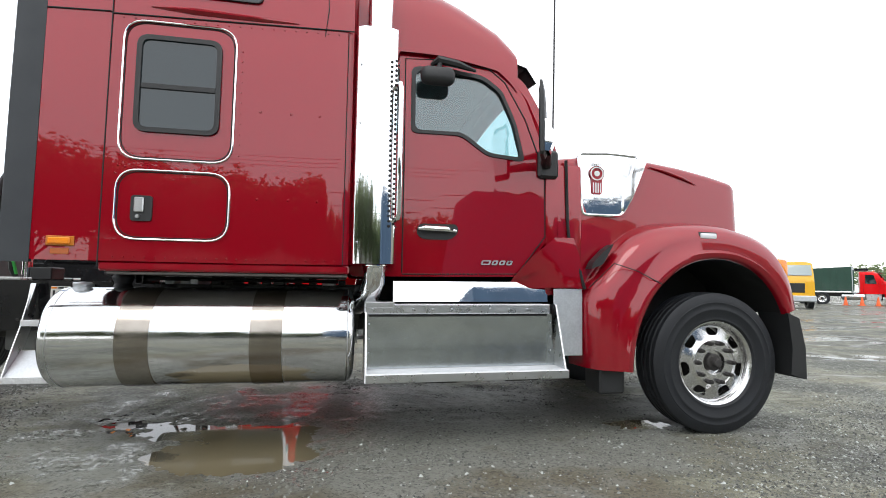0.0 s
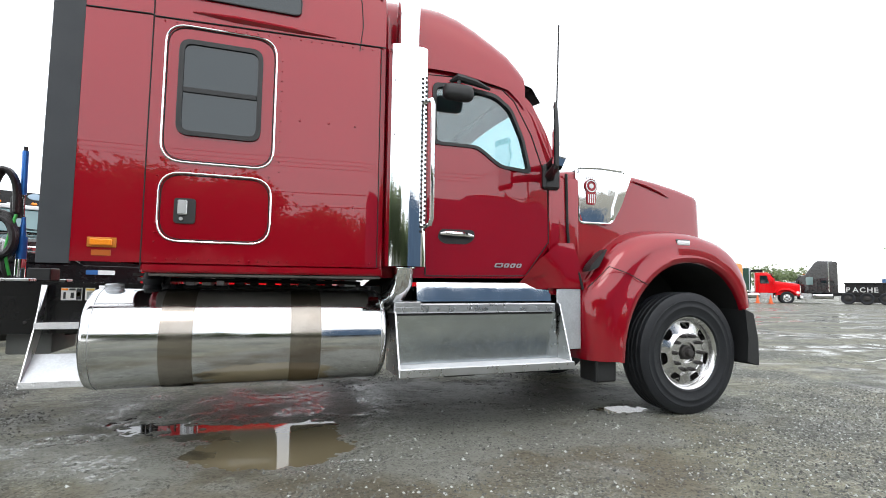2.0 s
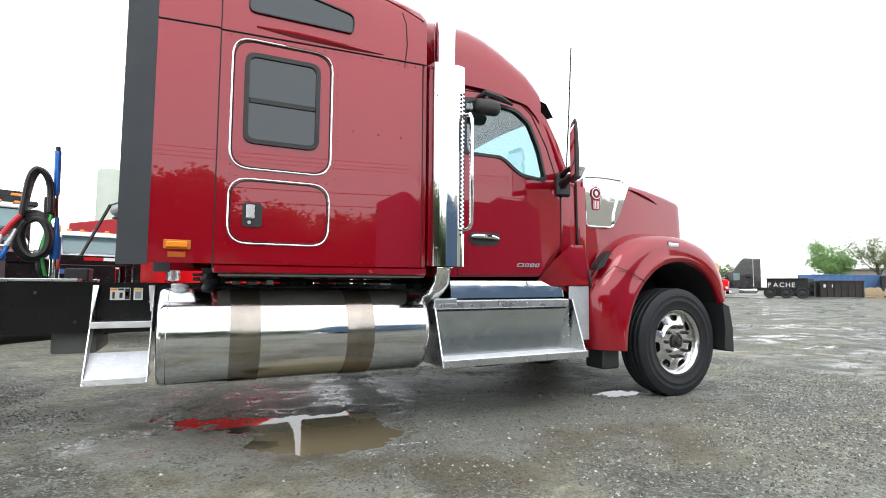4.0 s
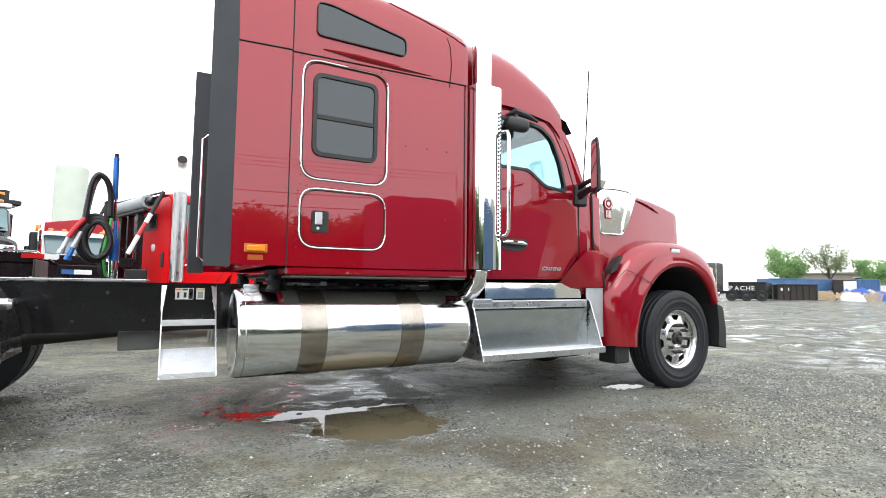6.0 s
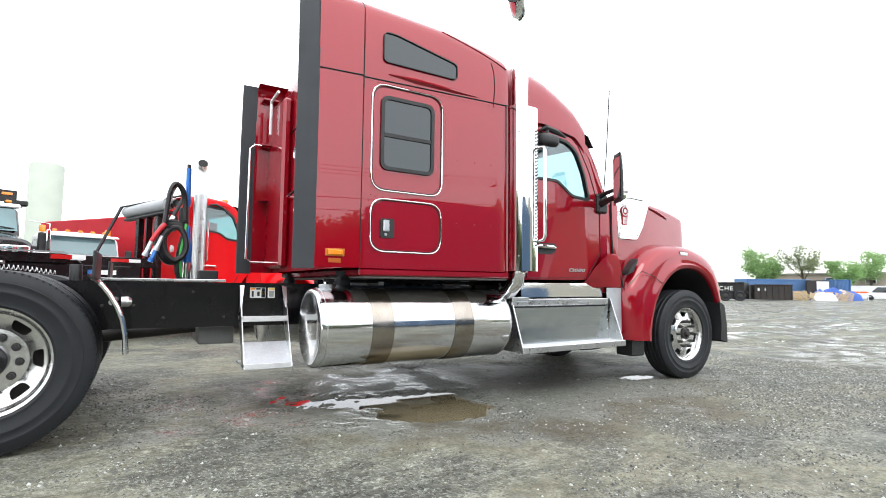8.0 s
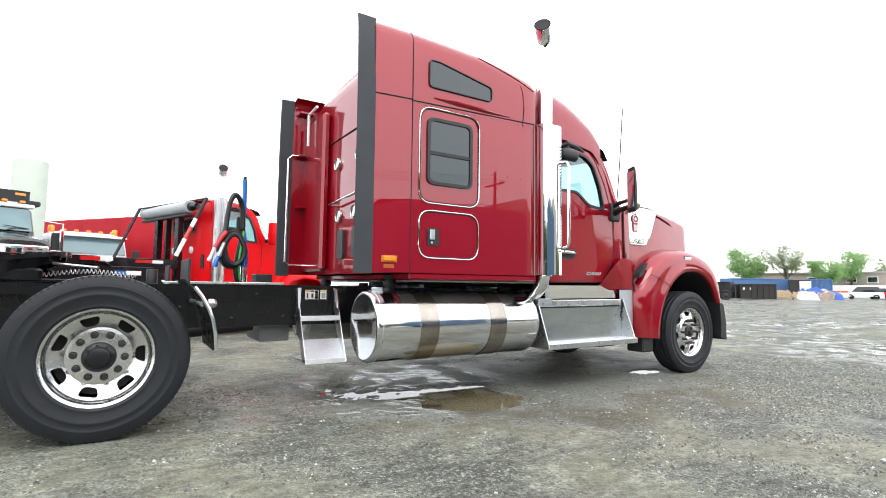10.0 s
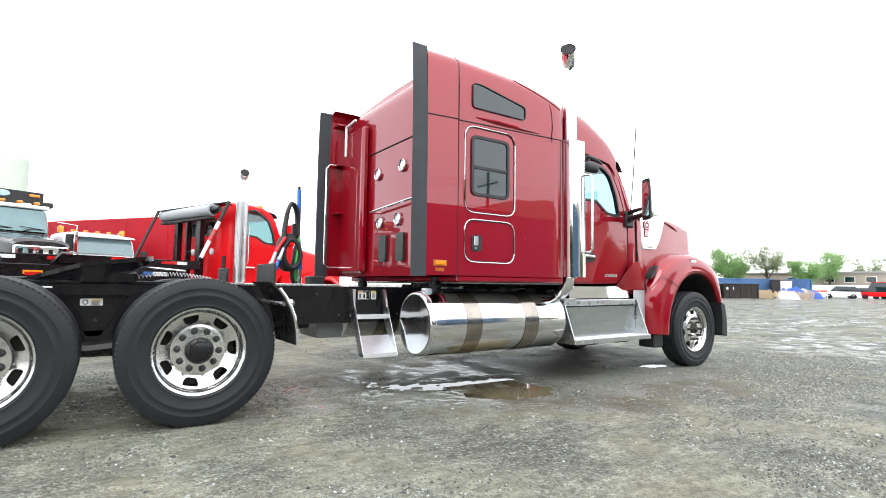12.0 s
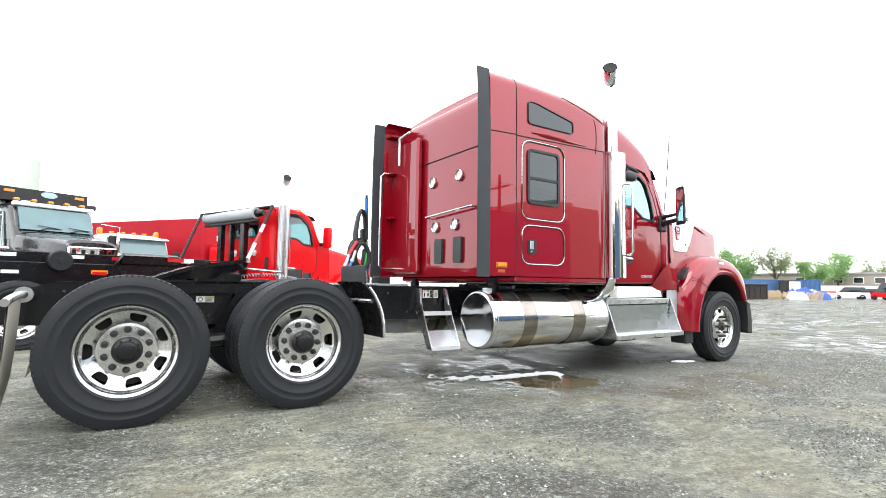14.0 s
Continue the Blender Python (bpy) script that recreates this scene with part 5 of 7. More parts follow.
# ladder step behind the tank
for s in (-1,):
    for x in (-1.64, -1.265):
        bm = B()
        loft(bm, [[(x, s * a, z), (x, s * b, z), (x + 0.008, s * b, z), (x + 0.008, s * a, z)] for a, b, z in ((0.80, 0.70, 0.385), (0.62, 0.48, 0.74), (0.50, 0.43, 1.05))], closed=True, cap=True)
        part("ladder_side", bm, ALU, truck, "bare aluminium ladder side plate", smooth=0)
    for x in (-1.645, -1.297):
        bm = B()
        loft(bm, [[(x + a, s * 0.50, 1.05), (x + a, s * 0.51, 1.05), (x + b, s * 0.555, 0.86), (x + b, s * 0.545, 0.86)] for a, b in ((0.0, 0.0 if x < -1.5 else 0.022), (0.036, 0.014 if x < -1.5 else 0.036))], closed=True, cap=True)
        part("ladder_gusset", bm, ALU, truck, smooth=0)
        for z in (0.93, 1.02):
            bm = B()
            dome(bm, (x + 0.016, s * (0.505 + (1.05 - z) * 0.24), z), 0.009)
            part("ladder_bolt", bm, GALV, truck)
    for a, z in ((0.79, 0.39), (0.61, 0.76)):
        bm = B()
        box(bm, -1.64, -1.262, s * a, s * (a - (0.36 if z < 0.5 else 0.17)), z, z + 0.022, 0.003)
        box(bm, -1.64, -1.262, s * (a + 0.006), s * (a - 0.006), z - 0.015, z + 0.03, 0.003)
        part("ladder_tread", bm, DIAMOND, truck, "bright ribbed ladder tread", smooth=0)
    bm = B()
    loft(bm, [[(x, s * 0.785, 0.405), (x, s * 0.60, 0.575), (x, s * 0.595, 0.57), (x, s * 0.78, 0.40)] for x in (-1.63, -1.262)], closed=True, cap=True)
    part("ladder_plate", bm, GALV, truck, "bright sloping ladder plate", smooth=0)
    bm = B()
    for x, w in ((-1.55, 0.13), (-1.40, 0.06)):
        box(bm, x, x + w, s * 0.437, s * 0.433, 0.94, 1.03, 0)
    part("warning_label", bm, STICKER, truck, "white warning labels with small print bars", smooth=0)
    for x0, x1, z0, z1, mm in ((-1.548, -1.508, 1.012, 1.026, AMBER), (-1.500, -1.462, 1.012, 1.026, PLASTIC), (-1.455, -1.424, 0.945, 1.026, PLASTIC), (-1.452, -1.430, 0.968, 1.0, STICKER_Y), (-1.535, -1.520, 0.95, 1.0, PLASTIC), (-1.490, -1.470, 0.955, 0.995, PLASTIC), (-1.396, -1.344, 1.012, 1.026, STICKER_Y), (-1.390, -1.350, 0.95, 1.003, CABIN)):
        bm = B()
        box(bm, x0, x1, s * 0.4395, s * 0.4375, z0, z1, 0)
        part("label_bar", bm, mm, truck, smooth=0)
    bm = B()
    box(bm, -3.93, -3.78, s * 0.438, s * 0.434, 0.90, 0.955, 0)
    part("frame_label", bm, STICKER, truck, smooth=0)
    bm = B()
    box(bm, -4.22, -4.11, s * 0.438, s * 0.434, 1.0, 1.05, 0)
    part("frame_label", bm, STICKER, truck, smooth=0)
    bm = B()
    box(bm, -3.855, -3.792, s * 0.4405, s * 0.4385, 0.934, 0.948, 0)
    part("label_bar", bm, STICKER_Y, truck, smooth=0)
    bm = B()
    for z in (0.908, 0.917, 0.926):
        box(bm, -3.855, -3.80, s * 0.4405, s * 0.4385, z, z + 0.005, 0)
    for z in (1.006, 1.016, 1.026):
        box(bm, -4.21, -4.12, s * 0.4405, s * 0.4385, z, z + 0.005, 0)
    lathe(bm, [(0.014, 0.0), (0.020, 0.0), (0.020, 0.002), (0.014, 0.002)], (-3.895, s * 0.4405, 0.927), "y", 20)
    tagged(part("label_bars", bm, PLASTIC, truck, smooth=0), kind="stuff")

# quarter fenders and rear flap hangers
for s in (-1, 1):
    bm = B()
    arc = [(-2.66, 1.11), (-2.60, 1.055), (-2.55, 0.99), (-2.50, 0.90), (-2.47, 0.82), (-2.45, 0.72), (-2.44, 0.60)]
    loft(bm, [[(x, s * y, z) for x, z in arc] for y in (1.22, 0.62)] + [[(x - 0.012, s * y, z - 0.006) for x, z in arc] for y in (0.62, 1.22)] + [[(x, s * 1.22, z) for x, z in arc]])
    q = part("quarter_fender", bm, BLACK_GLOSS, truck, "black quarter fender with bright edge")
    bm = B()
    tube(bm, [(x + 0.004, s * 1.225, z) for x, z in arc[1:]], 0.017, 8)
    part("fender_edge", bm, ALU_POL, q)
    bm = B()
    tube(bm, [(-2.53, s * 0.42, 0.93), (-2.53, s * 1.15, 0.93)], 0.02, 8)
    lathe(bm, [(0.001, 0), (0.035, 0.0), (0.035, 0.04), (0.02, 0.06), (0.001, 0.06)], (-2.48, s * 1.05, 0.93), "x", 14)
    part("fender_arm", bm, ALU, q)
    bm = B()
    box(bm, -2.642, -2.625, s * 1.21, s * 0.64, 1.08, 1.262, 0.004)
    part("fender_flag", bm, PLASTIC, q)
    bm = B()
    tube(bm, [(-5.10, s * 0.43, 0.97), (-5.14, s * 0.70, 0.97), (-5.14, s * 1.08, 0.95), (-5.15, s * 1.2, 0.93)], 0.028, 10)
    lathe(bm, [(0.028, 0), (0.06, 0.0), (0.06, 0.02), (0.028, 0.02)], (-5.12, s * 0.62, 0.97), "y", 16)
    part("flap_hanger", bm, ALU, truck, "grey tubular mud flap hanger")
    bm = B()
    loft(bm, [[(-5.14, s * y, 0.93), (-5.15, s * y, 0.65), (-5.17, s * y, 0.38), (-5.21, s * y, 0.17)] for y in (1.18, 0.62)] + [[(-5.13, s * y, 0.93), (-5.14, s * y, 0.65), (-5.16, s * y, 0.38), (-5.20, s * y, 0.17)] for y in (0.62, 1.18)])
    part("mud_flap", bm, mat("pale_mud_flap", (0.50, 0.47, 0.40), 0.5, stain=0.4, stain_scale=4), truck, "pale mud flap", smooth=20)

# fifth wheel: a plate with a throat, two ramps to the rear and deep side skirts
FP = [(-3.42, -0.20), (-3.42, 0.20), (-3.50, 0.36), (-3.66, 0.46), (-3.92, 0.47), (-4.18, 0.42), (-4.42, 0.40), (-4.42, 0.20), (-4.10, 0.12), (-3.86, 0.05), (-3.86, -0.05), (-4.10, -0.12), (-4.42, -0.20), (-4.42, -0.40), (-4.18, -0.42), (-3.92, -0.47), (-3.66, -0.46), (-3.50, -0.36)]


def tilt(x, y, z):
    """Lays the plate flat, ramps bent down, the front edge raised."""
    up = 1.225 + 0.16 * (x + 3.8) - 0.55 * max(0.0, -3.98 - x) * 0.4
    return (x, z, up + y)


bm = B()
plate(bm, rounded(FP, 0.03, 3), [], 0.0, 0.035, tilt)
fifth = part("fifth_wheel", bm, BLACK, truck, "greasy black fifth wheel plate")
for s in (-1, 1):
    bm = B()
    loft(bm, [[tilt(x, 0.0, s * y), tilt(x, -d, s * (y - 0.02)), tilt(x, -d, s * (y - 0.06)), tilt(x, 0.0, s * (y - 0.06))] for x, y, d in ((-3.46, 0.28, 0.03), (-3.62, 0.43, 0.08), (-3.8, 0.455, 0.11), (-4.0, 0.44, 0.08), (-4.36, 0.39, 0.02))], closed=True, cap=True)
    part("plate_skirt", bm, BLACK, fifth)
bm = B()
tube(bm, [(-3.5, -0.3, 1.22), (-3.3, -0.42, 1.2), (-3.2, -0.5, 1.19)], 0.012, 6)
part("release_handle", bm, ALU, fifth)
for s in (-1, 1):
    bm = B()
    box(bm, -3.95, -3.55, s * 0.43, s * 0.36, 1.07, 1.18, 0.02)
    box(bm, -4.4, -3.1, s * 0.36, s * 0.42, 1.07, 1.10, 0.006)
    part("slider_bracket", bm, BLACK, fifth)

# hose pole, coiled lines
bm = B()
tube(bm, [(-2.015, 0.12, 1.08), (-2.015, 0.12, 1.25)], 0.036, 14)
pole = part("hose_pole", bm, CHROME, truck, "chrome and blue hose tender pole")
bm = B()
tube(bm, [(-2.015, 0.12, 1.25), (-2.015, 0.12, 1.43)], 0.037, 14)
tube(bm, [(-2.015, 0.12, 1.43), (-2.015, 0.12, 1.59)], [0.026, 0.014], 12)
POLE_BLUE = mat("blue_anodised_metal", (0.02, 0.16, 0.55), 0.3, 0.4, 0.3)
part("pole_collar", bm, POLE_BLUE, pole)
bm = B()
tube(bm, [(-2.025, 0.12, 1.77), (-2.03, 0.12, 1.82)], [0.016, 0.024], 12)
tube(bm, [(-2.03, 0.12, 1.82), (-2.035, 0.12, 2.13)], 0.022, 12)
part("pole_sleeve", bm, POLE_BLUE, pole, "blue anodised pole sleeve")
bm = B()
tube(bm, [(-2.015, 0.12, 1.5), (-2.025, 0.12, 1.80)], 0.009, 8)
part("pole_rod", bm, ALU_POL, pole)
bm = B()
tube(bm, [(-2.035, 0.12, 2.13), (-2.036, 0.12, 2.165)], 0.016, 8)
part("pole_tip", bm, PLASTIC, pole)
bm = B()
box(bm, -2.10, -2.03, 0.08, 0.15, 1.58, 1.75, 0.01)
part("hose_clamp", bm, PLASTIC, pole, "black hose clamp")
HOSE = mat("hose_black", (0.012, 0.012, 0.013), 0.35, bump=0.6, bump_scale=60)
GREEN_LINE = mat("green_line", (0.05, 0.42, 0.08), 0.4)
RED_LINE = mat("red_line", (0.55, 0.02, 0.03), 0.4)


def ring(cx, cz, r0, turns, y0, dy, start):
    n = int(14 * turns)
    return [(cx + r0 * (0.78 + 0.05 * math.sin(k)) * math.cos(start + 2 * math.pi * k / 14), y0 + dy * k / n, cz + r0 * 1.3 * math.sin(start + 2 * math.pi * k / 14)) for k in range(n + 1)]


for k in range(3):
    o = 0.022 * k
    bm = B()
    arc = [(-2.05, 0.10 - o, 1.62), (-2.06, 0.10 - o, 1.80), (-2.10, 0.08 - o, 1.91), (-2.17 - o * 0.4, 0.06 - o, 1.955), (-2.235 - o * 0.3, 0.05 - o, 1.88), (-2.28, 0.05 - o, 1.72), (-2.30, 0.04 - o, 1.58)]
    tube(bm, smooth_line([(-2.05 + (x + 2.05) * 0.66, y, z) for x, y, z in arc]), 0.022, 8)
    tube(bm, smooth_line([*ring(-2.150 + 0.012 * k, 1.43 - 0.008 * k, 0.142 - 0.014 * k, 1.75, 0.02 - o, 0.08, 2.2), (-2.10, 0.06, 1.22), (-2.07, 0.08, 1.10)], 3), 0.025, 8)
    part("air_line", bm, HOSE, truck, "black coiled air and power lines")
bm = B()
tube(bm, smooth_line([(-2.04, 0.05, 1.60), (-2.06, 0.02, 1.45), (-2.08, 0.02, 1.30), (-2.06, 0.06, 1.12)]), 0.012, 8)
part("air_line", bm, GREEN_LINE, truck, "green electrical line")
bm = B()
tube(bm, smooth_line([(-2.21, -0.03, 1.58), (-2.26, -0.04, 1.51), (-2.31, -0.05, 1.42)]), 0.020, 8)
part("air_line", bm, RED_LINE, truck, "red air line end")
for x, z, mm in ((-2.33, 1.37, GALV), (-2.285, 1.32, POLE_BLUE), (-2.25, 1.42, GALV)):
    bm = B()
    tube(bm, [(x + 0.02, -0.04, z + 0.05), (x - 0.015, -0.05, z - 0.05)], [0.016, 0.019], 10)
    tube(bm, [(x - 0.015, -0.05, z - 0.05), (x - 0.025, -0.05, z - 0.08)], [0.025, 0.025], 10)
    part("line_coupling", bm, mm, truck, "metal line coupling")
bm = B()
n = 240
tube(bm, [(-3.60 + 0.66 * k / n, -0.16 + 0.017 * math.cos(k * 0.62), 1.125 + 0.04 * math.sin(math.pi * k / n) + 0.017 * math.sin(k * 0.62)) for k in range(n)], 0.0042, 5)
part("coiled_line", bm, ALU, truck, "coiled grey air line")
bm = B()
lathe(bm, [(0.001, 1.07), (0.045, 1.07), (0.045, 1.19), (0.04, 1.20), (0.001, 1.20)], (-2.82, -0.12, 0), "z", 16)
part("line_canister", bm, PLASTIC, truck)
bm = B()
box(bm, -1.92, -1.76, -0.02, 0.18, 1.075, 1.18, 0.008)
part("line_bracket", bm, PLASTIC, truck)

# the front half is drawn out a little to its true wheelbase and the frame sits nose up
for ob in list(truck.children_recursive):
    if ob.data and not ob.parent.name.startswith("wheel"):
        for v in ob.data.vertices:
            v.co.z += 0.008 * max(0.0, min(3.0, v.co.x))
            v.co.x += 0.023 * max(0.0, v.co.x)

# ---- other vehicles in the yard ----
LETTER = mat("white_lettering", (0.75, 0.75, 0.74), 0.5, stain=0.2)
RUST = mat("dark_rusty_steel", (0.020, 0.018, 0.017), 0.6, stain=0.5, stain_scale=1.2, dirt=(0.045, 0.028, 0.02))
BLUE_BOX = mat("faded_blue_steel", (0.07, 0.17, 0.36), 0.55, stain=0.35, stain_scale=0.6, dirt=(0.12, 0.16, 0.22))
GREY_W = mat("pale_tank_paint", (0.47, 0.52, 0.45), 0.6, stain=0.2, stain_scale=0.2)


def wheels_at(parent, xs, y, front_x=None, z=0.52):
    for x in xs:
        for s in (-1, 1):
            wheel_set(parent, x == front_x, x, s * y, z, s > 0)


def glazed_cab(t, paint, top):
    """A day cab with real window openings; its back wall is at x = -3.5."""
    b = B()
    loft(b, [shell(x, w, z0, z0 + 0.02, zt, 3.6, 8) for x, w, z0, zt in ((-3.51, 1.06, 2.60, top - 0.03), (-3.45, 1.08, 2.62, top), (-3.1, 1.08, 2.66, top + 0.01), (-2.8, 1.08, 2.66, top - 0.03), (-2.62, 1.07, 2.60, top - 0.13), (-2.46, 1.05, 2.44, top - 0.30))])
    cab = part("cab", b, paint, t, "red cab roof")
    SIDE2 = [(-3.5, 1.0), (-2.45, 1.05), (-2.26, 1.32), (-2.24, 1.92), (-2.38, 2.2), (-2.48, 2.47), (-2.66, 2.68), (-3.5, 2.69)]
    WIN2 = [(-3.28, 2.11), (-2.95, 2.09), (-2.78, 1.97), (-2.47, 1.95), (-2.53, 2.22), (-2.63, 2.47), (-2.83, 2.62), (-3.28, 2.64)]
    IN2 = [(-3.25, 2.14), (-2.94, 2.12), (-2.77, 2.01), (-2.51, 1.99), (-2.56, 2.21), (-2.66, 2.44), (-2.84, 2.58), (-3.25, 2.60)]
    for s in (-1, 1):
        put = lambda x, y, z: (x, s * (y - 0.04 * max(0, z - 2.1) ** 1.5), z)
        b = B()
        plate(b, rounded(SIDE2, 0.05, 3), [rounded(WIN2, 0.05, 4)], 1.08, 1.03, put)
        d = part("door", b, paint, cab, "bright red cab door")
        b = B()
        plate(b, rounded(WIN2, 0.05, 4), [rounded(IN2, 0.05, 4)], 1.092, 1.04, put)
        part("window_frame", b, PLASTIC, cab, "black window seal")
        b = B()
        plate(b, rounded(IN2, 0.05, 4), [], 1.07, 1.064, put)
        part("pane", b, TEAL_GLASS, cab, "greenish clear pane", smooth=0)
        b = B()
        tube(b, [put(x, 1.081, z) for x, z in ((-3.33, 1.02), (-3.33, 2.66), (-2.84, 2.655), (-2.60, 2.48), (-2.42, 2.05), (-2.36, 1.85), (-2.37, 1.45), (-2.60, 1.08))], 0.005, 5)
        part("seam", b, SEAM, cab)
        b = B()
        tube(b, [(-3.22, s * 1.10, 1.425), (-3.18, s * 1.12, 1.43), (-3.02, s * 1.12, 1.425), (-2.98, s * 1.09, 1.41)], 0.02, 8)
        part("door_handle", b, CHROME, cab)
        b = B()
        tube(b, [(-3.15, s * 1.07, 2.66), (-3.05, s * 1.14, 2.66), (-2.86, s * 1.11, 2.60)], [0.012, 0.03, 0.01], 8)
        part("look_down_mirror", b, PLASTIC, cab)
        b = B()
        tube(b, [(-2.62, s * 0.98, 2.62), (-2.28, s * 1.0, 2.05)], 0.05, 8)
        part("pillar", b, paint, cab)
        b = B()
        box(b, -2.28, -1.94, s * 1.05, s * 0.5, 0.95, 2.0, 0.03)
        part("cowl", b, paint, cab)
    wall = lambda a, y, z: (-3.5 + y, a, z)
    b = B()
    plate(b, rounded([(-1.06, 1.0), (1.06, 1.0), (1.06, 2.6), (0.95, 2.74), (-0.95, 2.74), (-1.06, 2.6)], 0.05, 3), [rect(-0.42, 0.62, 2.13, 2.47, 0.06)], 0.0, 0.05, wall)
    back = part("back_wall", b, paint, cab, "red cab back wall")
    b = B()
    plate(b, rect(-0.42, 0.62, 2.13, 2.47, 0.06), [rect(-0.38, 0.58, 2.17, 2.43, 0.05)], -0.012, 0.03, wall)
    part("window_frame", b, PLASTIC, back)
    b = B()
    plate(b, rect(-0.82, -0.70, 1.38, 1.67, 0.02), [], -0.02, 0.002, wall)
    part("vent", b, PLASTIC, back)
    b = B()
    plate(b, rect(-0.38, 0.58, 2.17, 2.43, 0.05), [], 0.012, 0.018, wall)
    part("pane", b, TEAL_GLASS, back, smooth=0)
    for y in (-0.27, 0.52):
        b = B()
        lathe(b, [(0.075, 0.0), (0.075, -0.025), (0.06, -0.035), (0.001, -0.04)], (-3.5, y, 1.775), "x", 20)
        part("work_light", b, LENS, back, "round clear work light")
    b = B()
    loft(b, [[(-2.60, y, 2.66), (-1.98, y, 2.02)] for y in (-0.95, -0.4, 0.4, 0.95)])
    part("windscreen", b, TEAL_GLASS, cab, "clear windscreen", smooth=0)
    b = B()
    loft(b, [[(-2.62, y, 2.70), (-2.46, y, 2.66), (-2.38, y, 2.58), (-2.60, y, 2.66)] for y in (-1.02, 0, 1.02)])
    part("sun_visor", b, PLASTIC, cab)
    b = B()
    box(b, -3.45, -2.0, -1.0, 1.0, 1.0, 1.08)
    box(b, -2.4, -2.0, -0.98, 0.98, 1.3, 1.92, 0.05)
    part("dashboard", b, CABIN, cab)
    for y in (-0.55, 0.55):
        b = B()
        box(b, -3.3, -2.85, y - 0.26, y + 0.26, 1.4, 1.55, 0.05)
        box(b, -3.38, -3.24, y - 0.25, y + 0.25, 1.5, 2.12, 0.05)
        part("seat", b, CABIN, cab)
    return cab


def conventional(name, m, paint, label, cab_h=2.75, frame_to=-8.5, sleeper=None, axles=(-6.6, -7.9), stack=True, tint=TINT, visor=True, open_cab=False, ws_z=2.09, cw=1.0, hood_up=0.0, sleeper_to=-5.2):
    """A bonneted truck; its bumper is at x = 0 and it faces +x."""
    t = thing(name, m, label, "truck")
    b = B()
    loft(b, [shell(x, w * cw, 0.75, zt + hood_up - 0.25, zt + hood_up, 3.4, 8) for x, w, zt in ((-0.10, 0.62, 1.72), (-0.16, 0.68, 1.78), (-0.9, 0.80, 1.88), (-1.6, 0.98, 1.98), (-1.95, 1.04, 2.02))], cap=True)
    part("hood", b, paint, t)
    b = B()
    box(b, -0.12, -0.04, -0.5, 0.5, 0.72, 1.62 + hood_up, 0.03)
    g = part("grille", b, CHROME, t, "chrome grille")
    for k in range(5):
        b = B()
        box(b, -0.045, -0.03, -0.42 + 0.18 * k, -0.34 + 0.18 * k, 0.78, 1.55 + hood_up, 0.005)
        part("grille_bar", b, BLACK, g)
    b = B()
    box(b, -0.15, 0.06, -1.18, 1.18, 0.36, 0.70, 0.05, seg=2)
    part("bumper", b, CHROME, t)
    if open_cab:
        cab = glazed_cab(t, paint, cab_h)
    else:
        b = B()
        loft(b, [shell(x, w * cw, 0.95, zt - 0.35, zt, 4.0, 8) for x, w, zt in ((-1.92, 1.00, 2.05), (-2.35, 1.05, cab_h - 0.10), (-2.7, 1.08, cab_h), (-3.45, 1.08, cab_h), (-3.5, 1.05, cab_h - 0.04))], cap=True)
        cab = part("cab", b, paint, t, smooth=40)
        b = B()
        ww, fx = 0.92 * cw, -1.86 - (ws_z - 2.02) * 0.45
        loft(b, [[(fx - 0.07, y, ws_z), (-2.31, y, cab_h - 0.19)] for y in (-ww, -0.4, 0.4, ww)] + [[(fx, y, ws_z), (-2.24, y, cab_h - 0.19)] for y in (ww, 0.4, -0.4, -ww)])
        part("windscreen", b, tint, cab, "pale reflecting windscreen", smooth=0)
    if visor and not open_cab:
        b = B()
        loft(b, [[(-2.28, y, cab_h - 0.10), (-2.06, y, cab_h - 0.16), (-2.06, y, cab_h - 0.19), (-2.28, y, cab_h - 0.14)] for y in (-1.0, 0, 1.0)])
        part("sun_visor", b, paint, cab)
    for s in (-1, 1):
        b = B()
        arch = [(-1.95, 0.62), (-1.85, 0.95), (-1.62, 1.17), (-1.28, 1.26), (-0.9, 1.22), (-0.58, 1.04), (-0.38, 0.80), (-0.30, 0.62)]
        loft(b, [[(x, s * 0.72, z + 0.16), (x, s * 1.08, z + 0.12), (x, s * 1.18, z), (x, s * 1.18, z - 0.04)] for x, z in arch])
        part("fender", b, paint, t)
        b = B()
        box(b, -0.42, -0.18, s * 1.12, s * 0.72, 0.85, 1.1, 0.05)
        part("headlight", b, LENS, t)
        if not open_cab:
            b = B()
            plate(b, rounded([(-2.42, 1.78), (-3.15, 1.78), (-3.15, cab_h - 0.30), (-2.62, cab_h - 0.30)], 0.06), [], s * 1.075 * cw, s * 1.10 * cw)
            d = part("door_window", b, tint, cab, "tinted door window", smooth=0)
            b = B()
            tube(b, [(-2.3, s * 1.085 * cw, 1.0), (-2.3, s * 1.085 * cw, 2.0), (-3.28, s * 1.09 * cw, 2.05), (-3.28, s * 1.085 * cw, 1.0)], 0.008, 5)
            part("seam", b, SEAM, cab)
        b = B()
        if open_cab:
            box(b, -2.33, -2.19, s * 1.42, s * 1.22, 1.93, 2.42, 0.04, seg=2)
        else:
            box(b, -2.12, -2.04, s * 1.42, s * 1.20, 1.72, 2.28, 0.03)
        mm = part("side_mirror", b, paint if paint is RED_B else PLASTIC, t)
        b = B()
        box(b, -2.30 if open_cab else -2.14, -2.22 if open_cab else -2.08, s * 1.25, s * 1.02, 1.98 if open_cab else 1.76, 2.06 if open_cab else 1.82, 0.01)
